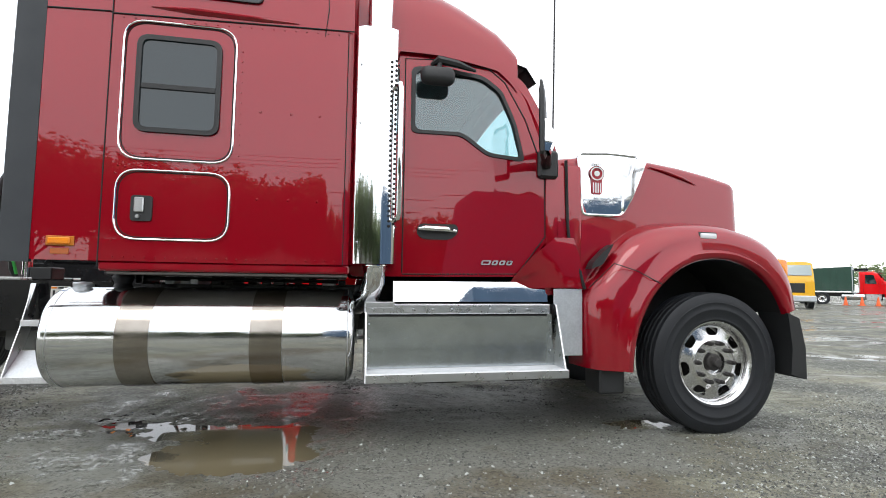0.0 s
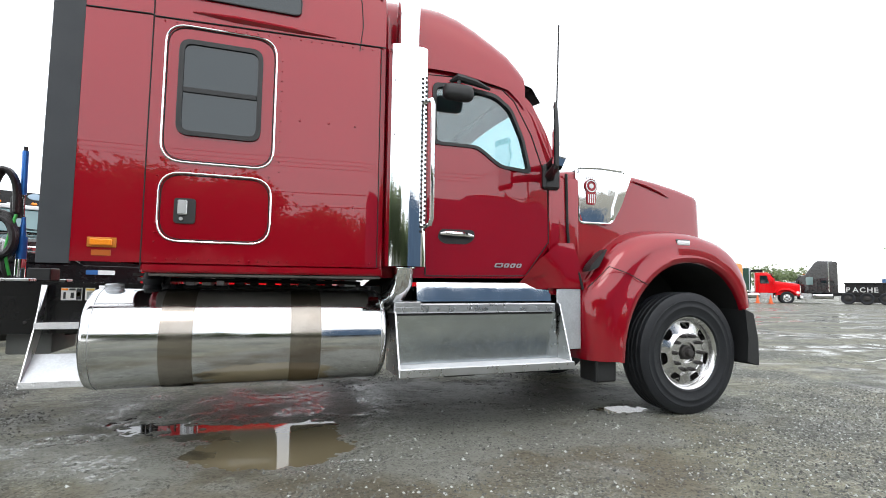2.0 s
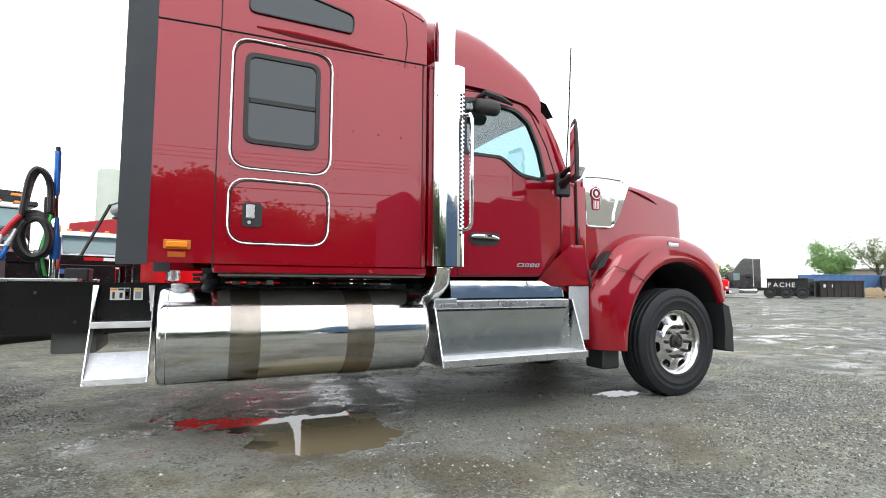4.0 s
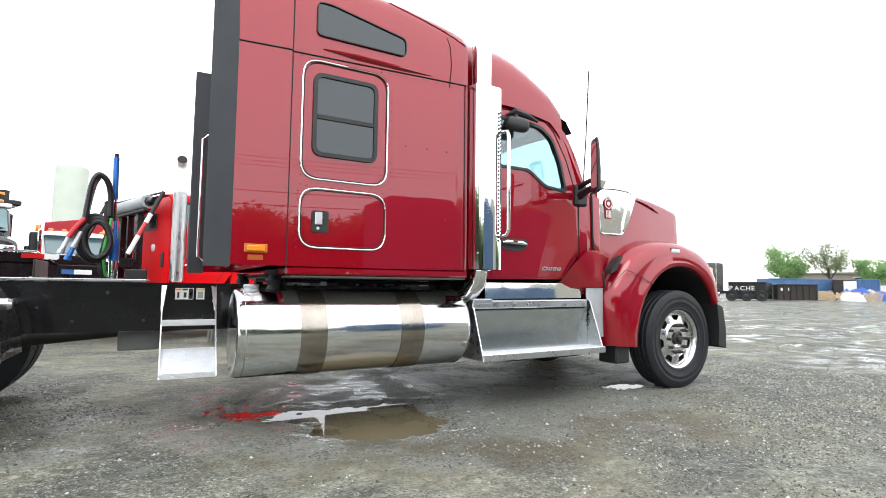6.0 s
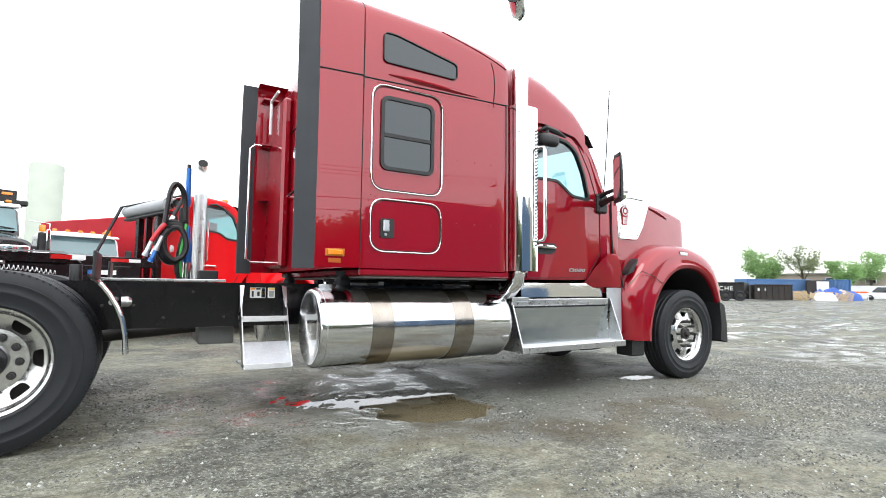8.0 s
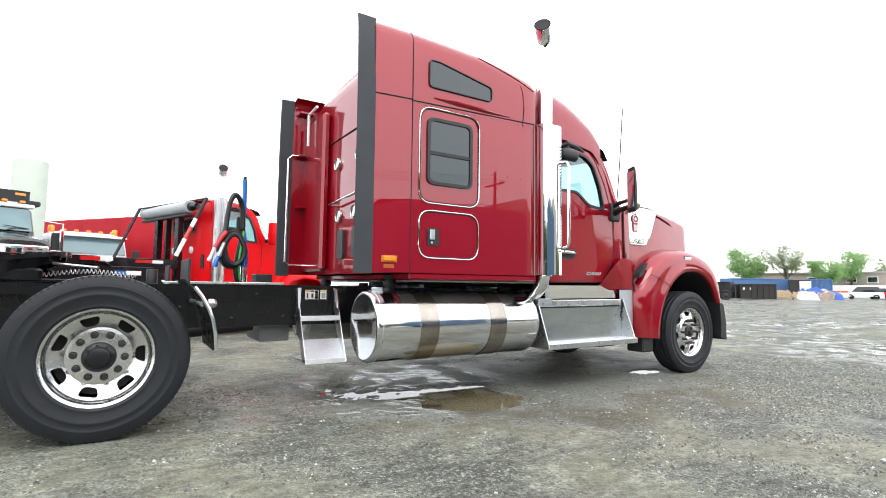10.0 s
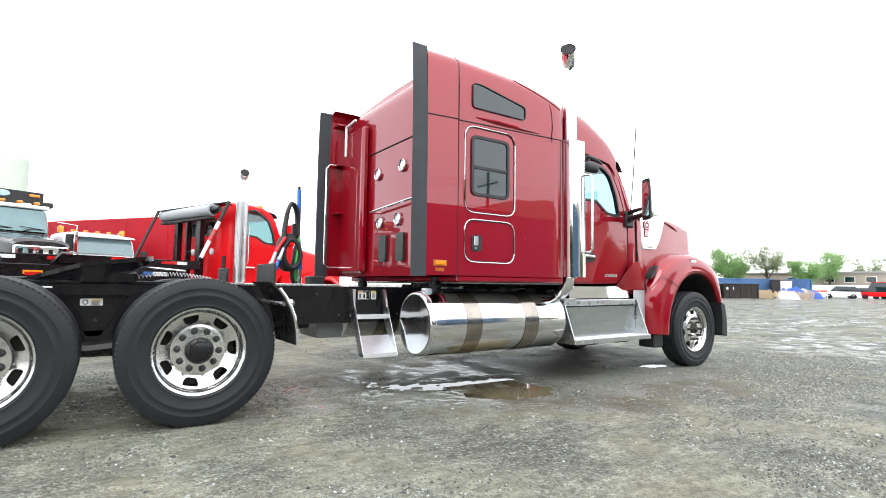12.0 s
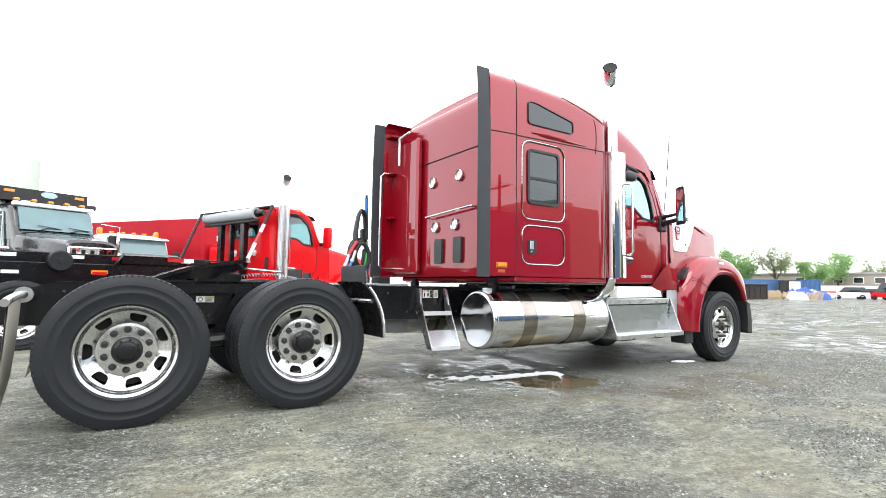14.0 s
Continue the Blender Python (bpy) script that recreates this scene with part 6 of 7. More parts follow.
        part("mirror_arm", b, PLASTIC, mm)
        b = B()
        box(b, -3.1, -2.2, s * 1.15, s * 0.85, 0.42, 0.52, 0.01)
        box(b, -3.15, -2.15, s * 1.10, s * 0.5, 0.55, 0.92, 0.02)
        part("step", b, ALU, t)
        b = B()
        lathe(b, [(0.001, -4.75), (0.26, -4.7), (0.29, -4.65), (0.29, -3.25), (0.26, -3.2), (0.001, -3.18)], (0, s * 0.86, 0.72), "x", 28)
        part("fuel_tank", b, ALU_POL, t)
        if stack:
            b = B()
            tube(b, [(-3.68, s * 0.98, 1.0), (-3.68, s * 0.98, 3.15), (-3.72, s * 1.02, 3.25)], 0.07, 12)
            st = part("exhaust_pipe", b, CHROME, t)
            b = B()
            tube(b, [(-3.68, s * 0.98, 1.1), (-3.68, s * 0.98, cab_h - 0.05)], 0.10, 12)
            part("heat_shield", b, GALV, st)
        b = B()
        box(b, frame_to, -0.2, s * 0.43, s * 0.36, 0.72, 1.02, 0.006)
        part("frame_rail", b, BLACK, t)
    if sleeper:
        b = B()
        loft(b, [shell(x, 1.2, 1.0, zt - 0.4, zt, 5, 8) for x, zt in ((-2.70, cab_h + 0.02), (-3.05, sleeper - 0.72), (-3.40, sleeper - 0.20), (-3.65, sleeper), (sleeper_to, sleeper - 0.06))], cap=True)
        part("sleeper", b, paint, t)
        for s in (-1, 1):
            b = B()
            box(b, -4.25, -3.80, s * 1.19, s * 1.215, 1.9, 2.45, 0.01)
            part("sleeper_window", b, tint, t)
            b = B()
            box(b, sleeper_to - 0.3, sleeper_to, s * 1.21, s * 1.17, 1.0, sleeper - 0.15, 0.01)
            part("side_extender", b, paint, t)
    for k in range(5):
        b = B()
        y = -0.7 + 0.35 * k
        box(b, -2.72 if open_cab else -2.62, -2.60 if open_cab else -2.50, y - 0.06, y + 0.06, cab_h - 0.02 - (0.03 if open_cab else 0), cab_h + 0.05 - (0.03 if open_cab else 0), 0.02)
        part("roof_lamp", b, AMBER, t, "amber roof lamp")
    wheels_at(t, (-1.12,), 1.0, -1.12)
    wheels_at(t, axles, 0.98)
    return t


# red roll-off truck parked alongside, turned a little away
two = conventional("roll_off_truck", pose(1.36, 13.60, -0.01, 0, 0, 20), RED_B, "bright red roll-off truck with tarp arm", cab_h=2.84, stack=False, frame_to=-9.5, open_cab=True)
SX, SY = -3.39, -1.17
b = B()
tube(b, [(SX, SY, 1.1), (SX, SY, 3.24), (SX, SY - 0.015, 3.31), (SX - 0.02, SY - 0.06, 3.37), (SX - 0.05, SY - 0.14, 3.41)], 0.088, 24, caps=False)
st = part("exhaust_pipe", b, mat("bright_pipe_metal", (0.93, 0.93, 0.93), 0.5, 1.0, stain=0.03), two, "bright exhaust stack with black tip")
b = B()
tube(b, [(SX - 0.02, SY - 0.06, 3.37), (SX - 0.049, SY - 0.137, 3.409)], 0.08, 20)
part("stack_bore", b, SEAM, st)
b = B()
tube(b, [(SX, SY, 1.12), (SX, SY, 2.80)], 0.120, 24)
sh = part("heat_shield", b, ALU, st, "perforated bright heat shield")
b = B()
for k in range(46):
    for j in range(12):
        a = -3.0 + 0.27 * j
        dome(b, (SX + 0.120 * math.cos(a), SY + 0.120 * math.sin(a), 1.16 + 0.036 * k + (0.018 if j % 2 else 0)), 0.010, (math.cos(a), math.sin(a), 0), 6, 0.1)
tagged(part("perforation", b, SEAM, sh), kind="stuff")
b = B()
tube(b, [(-3.24, -1.14, 1.5), (-3.23, -1.20, 1.52), (-3.23, -1.20, 2.3), (-3.24, -1.14, 2.33)], 0.014, 8)
part("grab_handle", b, CHROME, two)
TARP = mat("pale_tarp", (0.42, 0.44, 0.46), 0.5, stain=0.3)
b = B()
tube(b, [(-3.80, 1.34, 2.62), (-3.80, -0.76, 2.62)], 0.125, 20)
part("tarp_roll", b, TARP, two, "pale rolled tarp")
b = B()
box(b, -3.88, -3.72, -0.78, 1.36, 2.42, 2.48, 0.02)
part("tarp_tray", b, PLASTIC, two, "dark tarp tray")
b = B()
tube(b, [(-3.78, -0.72, 2.62), (-3.78, -1.0, 2.62)], [0.10, 0.06], 12)
part("tarp_motor", b, BLACK, two)
b = B()
tube(b, [(-3.92, 1.42, 2.73), (-3.70, -1.2, 2.76)], 0.020, 8)
part("tarp_bow", b, BLACK, two)
for p, q, w in (((-3.69, -1.18, 2.77), (-4.23, -1.15, 1.56), 0.036), ((-3.92, 1.36, 2.73), (-4.42, 1.32, 1.56), 0.032)):
    b = B()
    tube(b, [p, q], w, 8)
    arm = part("tarp_arm", b, BLACK, two)
    if p[1] < 0:
        for u, v, mm in ((0.36, 0.50, WHITE), (0.50, 0.70, RED_LENS), (0.70, 0.98, WHITE)):
            b = B()
            tube(b, [Vector(p).lerp(Vector(q), u), Vector(p).lerp(Vector(q), v)], w + 0.003, 8)
            part("warning_tape", b, mm, arm)
for y, w in ((0.68, 0.07), (0.22, 0.03), (-0.27, 0.08)):
    b = B()
    box(b, -3.84, -3.72, y - w, y + w, 1.0, 2.44, 0.01)
    part("hoist_post", b, BLACK, two, "black hoist post")
for s in (-1, 1):
    b = B()
    box(b, -9.6, -3.9, s * 0.55, s * 0.42, 1.36, 1.54, 0.01)
    part("hoist_rail", b, BLACK, two, "long black hoist rail")
    b = B()
    box(b, -9.6, -4.2, s * 0.62, s * 0.44, 1.0, 1.37, 0.01)
    part("subframe", b, BLACK, two)
    for k in range(5):
        for x, w, mm in ((-8.36, 0.30, RED_LENS), (-8.06, 0.20, WHITE)):
            b = B()
            box(b, x + 0.92 * k, x + w + 0.92 * k, s * 0.555, s * 0.54, 1.45, 1.51, 0)
            part("reflector_tape", b, mm, two, "reflective tape", smooth=0)
    for x, w, mm in ((-6.85, 0.26, AMBER), (-6.83, 0.22, RED_LENS), (-8.05, 0.22, WHITE)):
        b = B()
        box(b, x, x + w, s * 0.625 + (s * 0.002 if mm is RED_LENS else 0), s * 0.60, 1.18 if mm is not AMBER else 1.20, 1.235 if mm is not AMBER else 1.265, 0)
        part("reflector_tape", b, mm, two, "reflective tape", smooth=0)
b = B()
lathe(b, [(0.001, -0.1), (0.04, -0.1), (0.045, -0.085), (0.155, -0.085), (0.175, -0.06), (0.175, 0.06), (0.155, 0.1), (0.001, 0.1)], (-7.31, -0.62, 1.40), "y", 28)
part("hoist_roller", b, RUBBER, two, "black hoist roller")
b = B()
loft(b, [[(x, -0.66, z), (x, -0.60, z + 0.03)] for x, z in ((-6.5, 1.36), (-6.35, 1.56), (-5.4, 1.56), (-5.1, 1.36))])
box(b, -6.4, -5.35, -0.62, -0.5, 1.38, 1.55, 0.02)
part("hoist_cradle", b, BLACK, two, "black cradle on the hoist")
for x, w, z, h, mm in ((-5.60, 0.30, 1.46, 0.075, RED_LENS), (-5.30, 0.20, 1.46, 0.075, WHITE), (-5.05, 0.17, 1.21, 0.08, BLUE), (-4.876, 0.26, 1.21, 0.08, WHITE)):
    b = B()
    box(b, x, x + w, -0.673, -0.622, z, z + h, 0)
    part("reflector_tape", b, mm, two, "reflective tape and stickers", smooth=0)

# black dump truck and a white truck facing the yard
# its windscreen has the mirrored sky painted into a mottled teal base colour
dump = conventional("dump_truck", pose(-4.92, 14.35, -0.02, 0, 0, -66) @ Matrix.Scale(1.03, 4), BLACK_GLOSS, "glossy black dump truck with chrome grille and amber lamps", cab_h=3.0, ws_z=2.25, cw=0.83, hood_up=0.19, stack=False, visor=False, tint=mat("dump_windscreen", (0.10, 0.20, 0.215), 0.04, coat=1.0, stain=0.6, stain_scale=1.3))
b = B()
box(b, -2.34, -2.20, -0.86, 0.86, 2.83, 2.93, 0.02)
part("white_visor", b, WHITE, dump, "white painted sun visor")
for y in (-0.30, 0.34):
    b = B()
    tube(b, [(-1.95, y - 0.1, 2.24), (-1.96, y + 0.12, 2.33), (-1.98, y + 0.30, 2.30)], 0.012, 6)
    tube(b, [(-1.975, y - 0.12, 2.36), (-1.97, y + 0.36, 2.31)], 0.010, 6)
    part("wiper", b, PLASTIC, dump)
b = B()
box(b, -9.5, -3.7, -1.22, 1.22, 1.25, 2.85, 0.04)
box(b, -3.9, -2.9, -1.2, 1.2, 2.98, 3.12, 0.03)
loft(b, [[(-2.85, y, 3.0), (-2.80, y, 3.0), (-2.80, y, 3.33), (-2.85, y, 3.33)] for y in (-0.98, 0.92)], closed=True, cap=True)
part("dump_body", b, BLACK, dump, "black dump body with cab guard")
for y in (-0.78, 0.72):
    b = B()
    box(b, -2.80, -2.77, y - 0.11, y + 0.11, 3.20, 3.27, 0.01)
    part("guard_lamp", b, AMBER, dump)
for y in (-0.38, 0.52):
    b = B()
    box(b, -2.80, -2.77, y - 0.15, y + 0.15, 2.94, 3.03, 0.01)
    part("strobe_lamp", b, LENS, dump)
b = B()
lathe(b, [(0.001, 0.02), (0.17, 0.015), (0.18, 0.0)], (0, 0, 0), "z", 24)
bmesh.ops.transform(b, matrix=pose(-2.80, 0.05, 3.23) @ Matrix.Rotation(radians(90), 4, "Y") @ Matrix.Diagonal((0.45, 1, 1, 1)), verts=b.verts)
part("badge", b, mat("pale_blue_badge", (0.42, 0.58, 0.72), 0.3), dump, "pale blue oval badge")
b = B()
tube(b, [(-0.9, 0.9, 1.5), (-0.9, 1.25, 1.6), (-0.9, 1.3, 1.7)], 0.02, 6)
part("mirror_arm", b, ALU, dump)
b = B()
tube(b, [(-3.55, -1.2, 1.0), (-3.55, -1.2, 3.6)], 0.012, 6)
part("antenna", b, ALU, dump)
for s in (-1, 1):
    b = B()
    lathe(b, [(0.001, 1.1), (0.20, 1.1), (0.21, 1.15), (0.21, 1.75), (0.16, 1.80), (0.001, 1.82)], (-1.75, s * 1.15, 0), "z", 24)
    part("air_cleaner", b, CHROME, dump, "round chrome air cleaner")

for s in (-1, 1):
    b = B()
    tube(b, [(-1.95, s * 1.02, 1.55), (-1.98, s * 1.38, 1.58), (-1.98, s * 1.40, 2.50), (-2.2, s * 1.05, 2.56)], 0.018, 8)
    fr = part("mirror_frame", b, ALU_POL, dump, "bright tubular mirror frame")
    b = B()
    box(b, -2.02, -1.95, s * 1.43, s * 1.34, 1.75, 2.36, 0.02)
    part("mirror_head", b, CHROME, fr)
    b = B()
    lathe(b, [(0.001, 2.62), (0.05, 2.62), (0.05, 2.70), (0.03, 2.73), (0.001, 2.73)], (-2.05, s * 1.2, -0.95), "z", 12)
    part("fender_lamp", b, AMBER, dump)
white_t = conventional("white_truck", pose(-3.2, 17.2, -0.03, 0, 0, -70) @ Matrix.Scale(0.92, 4), WHITE, "white work truck with amber beacons", cab_h=2.85, stack=False, tint=mat("white_truck_windscreen", (0.10, 0.17, 0.18), 0.04, coat=1.0))
for y in (-0.95, 0.9):
    b = B()
    lathe(b, [(0.001, 2.80), (0.09, 2.80), (0.09, 2.98), (0.07, 3.02), (0.001, 3.03)], (-2.9, y, 0), "z", 14)
    part("beacon", b, AMBER, white_t, "amber beacon")
b = B()
for y in (-1.3, -1.15):
    tube(b, [(-2.0, y, 1.5), (-2.0, y, 2.15), (-2.2, y, 2.2)], 0.02, 6)
box(b, -2.05, -1.98, -1.35, -1.12, 1.6, 2.1, 0.02)
part("mirror_frame", b, WHITE, white_t)

# red box truck
boxt = thing("box_truck", pose(-0.95, 20.0, -0.02, 0, 0, -53.6), "red box truck with plain van body", "truck")
b = B()
box(b, -6.3, 0.0, -1.2, 1.2, 1.05, 3.32, 0.03)
body = part("van_body", b, RED_DULL, boxt, "dull red van body")
for k in range(4):
    for s in (-1, 1):
        b = B()
        box(b, -6.1 + 1.95 * k, -6.07 + 1.95 * k, s * 1.2, s * 1.206, 1.1, 3.15, 0.006)
        part("rib", b, RED_DULL, body)
for k, w in enumerate((0.22, 0.16, 0.12, 0.10, 0.08, 0.12, 0.08)):
    b = B()
    box(b, 0.0, 0.006, 0.95 - 0.25 * k - w, 0.95 - 0.25 * k, 2.55, 2.75 + 0.04 * (k % 2), 0)
    part("lettering_bar", b, LETTER, body, "plain white bar", smooth=0)
b = B()
loft(b, [shell(x, 1.05, 0.7, zt - 0.3, zt, 4, 8) for x, zt in ((0.12, 2.45), (0.9, 2.45), (1.5, 2.3), (1.75, 1.7))], cap=True)
cabr = part("cab", b, RED_B, boxt)
for s in (-1, 1):
    b = B()
    plate(b, rounded([(0.5, 1.6), (1.45, 1.6), (1.3, 2.15), (0.5, 2.2)], 0.05), [], s * 1.045, s * 1.07)
    part("door_window", b, TINT, cabr, smooth=0)
    b = B()
    box(b, 1.5, 1.58, s * 1.35, s * 1.18, 1.6, 2.15, 0.03)
    part("side_mirror", b, PLASTIC, boxt)
    b = B()
    box(b, -6.9, 1.7, s * 0.43, s * 0.36, 0.75, 1.05, 0.005)
    part("frame_rail", b, BLACK, boxt)
wheels_at(boxt, (0.9,), 0.98, 0.9)
wheels_at(boxt, (-5.0,), 0.98)

# ---- far side of the yard ----
def along(p, q):
    """A frame with x from p to q on the ground, at p."""
    p, q = (p[0] - 0.75, p[1] - 0.2), (q[0] - 0.75, q[1] - 0.2)
    a = math.degrees(math.atan2(q[1] - p[1], q[0] - p[0]))
    return pose(p[0], p[1], ground_z(*p) - 0.03, 0, 0, a), math.hypot(q[0] - p[0], q[1] - p[1])


# yellow cab-over truck
m, L = along((34.2, 32.6), (31.6, 31.0))
yel = thing("cab_over_truck", pose(27.8, 27.4, ground_z(27.8, 27.4) - 0.03, 0, 0, -122) @ Matrix.Scale(1.06, 4), "bright yellow cab-over truck", "truck")
b = B()
loft(b, [shell(x, w, 0.75, zt - 0.4, zt, 5, 8) for x, w, zt in ((0.0, 1.08, 1.75), (-0.12, 1.1, 2.0), (-0.35, 1.1, 2.75), (-1.9, 1.1, 2.8))], cap=True)
yc = part("cab", b, YELLOW, yel, smooth=40)
b = B()
loft(b, [[(-0.09, y, 1.95), (-0.31, y, 2.55)] for y in (-0.98, 0.98)] + [[(-0.04, y, 1.95), (-0.27, y, 2.56)] for y in (0.98, -0.98)])
part("windscreen", b, mat("pale_windscreen", (0.30, 0.36, 0.36), 0.06, coat=1.0), yc, smooth=0)
b = B()
box(b, -0.02, 0.03, -0.6, 0.6, 0.95, 1.5, 0.02)
part("grille", b, PLASTIC, yc)
b = B()
box(b, -0.1, 0.08, -1.15, 1.15, 0.42, 0.78, 0.05)
part("bumper", b, GALV, yel)
for s in (-1, 1):
    b = B()
    plate(b, rect(-1.2, -0.45, 1.7, 2.5, 0.05), [], s * 1.095, s * 1.115)
    part("door_window", b, TINT, yc, smooth=0)
    b = B()
    box(b, -7.5, -0.3, s * 0.43, s * 0.36, 0.72, 1.0, 0)
    part("frame_rail", b, BLACK, yel)
wheels_at(yel, (-0.75,), 0.98, -0.75)
wheels_at(yel, (-5.5,), 0.98)

# green-bodied dump truck with a red cab
gd = conventional("green_dump_truck", pose(45.4, 33.3, ground_z(45.4, 33.3) - 0.03, 0, 0, -48), RED_B, "dump truck with red cab and dark green body", cab_h=2.8, stack=False, axles=(-6.0, -7.2), frame_to=-8.2)
b = B()
loft(b, [[(x, y, z) for y, z in ((-1.22, 1.15), (-1.22, 2.95 + o), (1.22, 2.95 + o), (1.22, 1.15))] for x, o in ((-8.3, 0), (-3.9, 0.25))], closed=True, cap=True)
gb = part("dump_body", b, GREEN, gd, "dark green high-sided dump body", smooth=20)
for k in range(9):
    for s in (-1, 1):
        b = B()
        box(b, -8.1 + 0.52 * k, -8.0 + 0.52 * k, s * 1.22, s * 1.27, 1.2, 2.9, 0.01)
        part("rib", b, GREEN, gb)
b = B()
box(b, -4.0, -3.86, -1.25, 1.25, 1.0, 3.2, 0.02)
part("body_bulkhead", b, GALV, gb)
b = B()
box(b, -3.8, -2.9, -0.7, 0.7, 2.85, 3.05, 0.02)
part("tarp_housing", b, BLACK, gd)

# black sleeper truck
bk = conventional("black_sleeper_truck", pose(46.6, 36.9, ground_z(46.6, 36.9) - 0.03, 0, 0, 122), BLACK_GLOSS, "dark brown-black sleeper truck with chrome stacks", cab_h=2.7, sleeper=3.95, frame_to=-9.2, axles=(), sleeper_to=-4.75)
for x in (-5.75, -7.05, -8.35):
    for s in (-1, 1):
        b = B()
        lathe(b, [(0.30, -0.12), (0.34, -0.15), (0.46, -0.15), (0.52, -0.10), (0.52, 0.10), (0.46, 0.15), (0.30, 0.12)], (x, s * 0.98, 0.52), "y", 28)
        w = part("wheel", b, RUBBER, bk, "black tyre on a dark rim")
        b = B()
        lathe(b, [(0.30, s * 0.06), (0.16, s * 0.10), (0.12, s * 0.16), (0.001, s * 0.17)], (x, s * 0.98, 0.52), "y", 20)
        part("rim", b, CAST, w)
for s in (-1, 1):
    b = B()
    plate(b, rect(-3.28, -2.74, 1.72, 2.42, 0.08), [], s * 1.205, s * 1.22)
    part("cab_window", b, mat("pale_cab_pane", (0.16, 0.26, 0.26), 0.05, coat=1.0), bk, "pale greenish cab window", smooth=0)
    b = B()
    tube(b, [(-4.45, s * 1.27, 1.1), (-4.45, s * 1.27, 3.65), (-4.50, s * 1.30, 3.85)], 0.06, 10)
    part("exhaust_pipe", b, CHROME, bk)

# open-top steel boxes
def roll_box(p, q, h, material, label, rails=9):
    m, L = along(p, q)
    o = thing("roll_off_box", m, label, "container")
    b = B()
    for a in ((0, L, -0.06, 0.0, 0.15, h), (0, L, 2.3, 2.36, 0.15, h), (0, 0.06, 0.0, 2.3, 0.15, h), (L - 0.06, L, 0.0, 2.3, 0.15, h), (0, L, 0, 2.3, 0.12, 0.2)):
        box(b, *a)
    body = part("box_body", b, material, o)
    for k in range(rails):
        b = B()
        x = 0.05 + (L - 0.2) * k / (rails - 1)
        box(b, x, x + 0.1, -0.15, -0.06, 0.15, h, 0.008)
        part("rib", b, material, body)
    b = B()
    box(b, -0.05, L + 0.05, -0.17, -0.05, h - 0.06, h + 0.06, 0.015)
    part("top_rail", b, material, body)
    return o


pa = roll_box((54.6, 35.1), (55.65, 31.6), 1.95, mat("black_box_paint", (0.020, 0.019, 0.019), 0.6, stain=0.4, stain_scale=1.5), "black open-top steel roll-off box with white lettering", rails=6)
# readable white capitals on the box
for k, ch in enumerate("PACHE"):
    fc = bpy.data.curves.new("letter", "FONT")
    fc.body, fc.size, fc.extrude, fc.offset = ch, 0.66, 0.006, 0.012
    fo = new("letter_curve", fc)
    dg = bpy.context.evaluated_depsgraph_get()
    me = bpy.data.meshes.new_from_object(fo.evaluated_get(dg))
    bpy.data.objects.remove(fo)
    me.materials.clear()
    me.materials.append(LETTER)
    lo = new("letter", me)
    lo.parent = pa
    lo.matrix_basis = pose(0.10 + 0.54 * k, -0.172, 1.10, 90, 0, 0)
pb = roll_box((56.9, 31.2), (59.4, 28.5), 1.75, RUST, "dark rusty open-top steel roll-off box", rails=7)
for k, w in enumerate((0.2, 0.08)):
    b = B()
    box(b, 0.3 + 0.7 * k, 0.3 + 0.7 * k + w, -0.17, -0.155, 1.1, 1.4, 0)
    part("lettering_bar", b, LETTER, pb, smooth=0)


def container(p, q, h, material, label, width=2.44):
    m, L = along(p, q)
    o = thing("shipping_container", m, label, "container")
    b = B()
    n = int(L / 0.14)
    prof = []
    for k in range(n):
        x0, st = 0.06 + (L - 0.12) * k / n, (L - 0.12) / n
        prof += [(x0, 0.0), (x0 + st * 0.3, 0.0), (x0 + st * 0.5, 0.036), (x0 + st * 0.8, 0.036)]
    loft(b, [[(x, y, z) for x, y in prof] for z in (0.15, h - 0.1)])
    loft(b, [[(x, width - y, z) for x, y in prof] for z in (0.15, h - 0.1)])
    c = part("corrugated_wall", b, material, o, smooth=0)
    b = B()
    for y in (0, width):
        box(b, 0, L, y - 0.05, y + 0.05, 0.03, 0.18, 0.01)
        box(b, 0, L, y - 0.05, y + 0.05, h - 0.12, h, 0.01)
        for x in (0, L):
            box(b, x - 0.06, x + 0.06, y - 0.06, y + 0.06, 0, h + 0.01, 0.01)
    part("corner_frame", b, material, o)
    b = B()
    box(b, 0.0, L, 0, width, h - 0.06, h - 0.02)
    box(b, -0.02, 0.03, 0, width, 0.1, h - 0.05)
    box(b, L - 0.03, L + 0.02, 0, width, 0.1, h - 0.05)
    part("roof", b, material, o)
    return o


container((66.6, 37.2), (74.1, 33.1), 2.65, BLUE_BOX, "faded blue corrugated shipping container")
container((74.9, 31.8), (76.1, 29.4), 2.65, BLUE_BOX, "short blue shipping container")
m, L = along((71.9, 31.5), (72.5, 30.3))
shed = thing("storage_shed", m, "white door on a small grey storage shed", "shed")
b = B()
box(b, -0.9, L, 0.1, 2.4, 0, 2.5, 0.02)
part("shed_wall", b, RUST, shed)
b = B()
box(b, 0.1, L, 0.02, 0.1, 0.05, 2.35, 0.01)
part("shed_door", b, WHITE, shed, "white shed door")

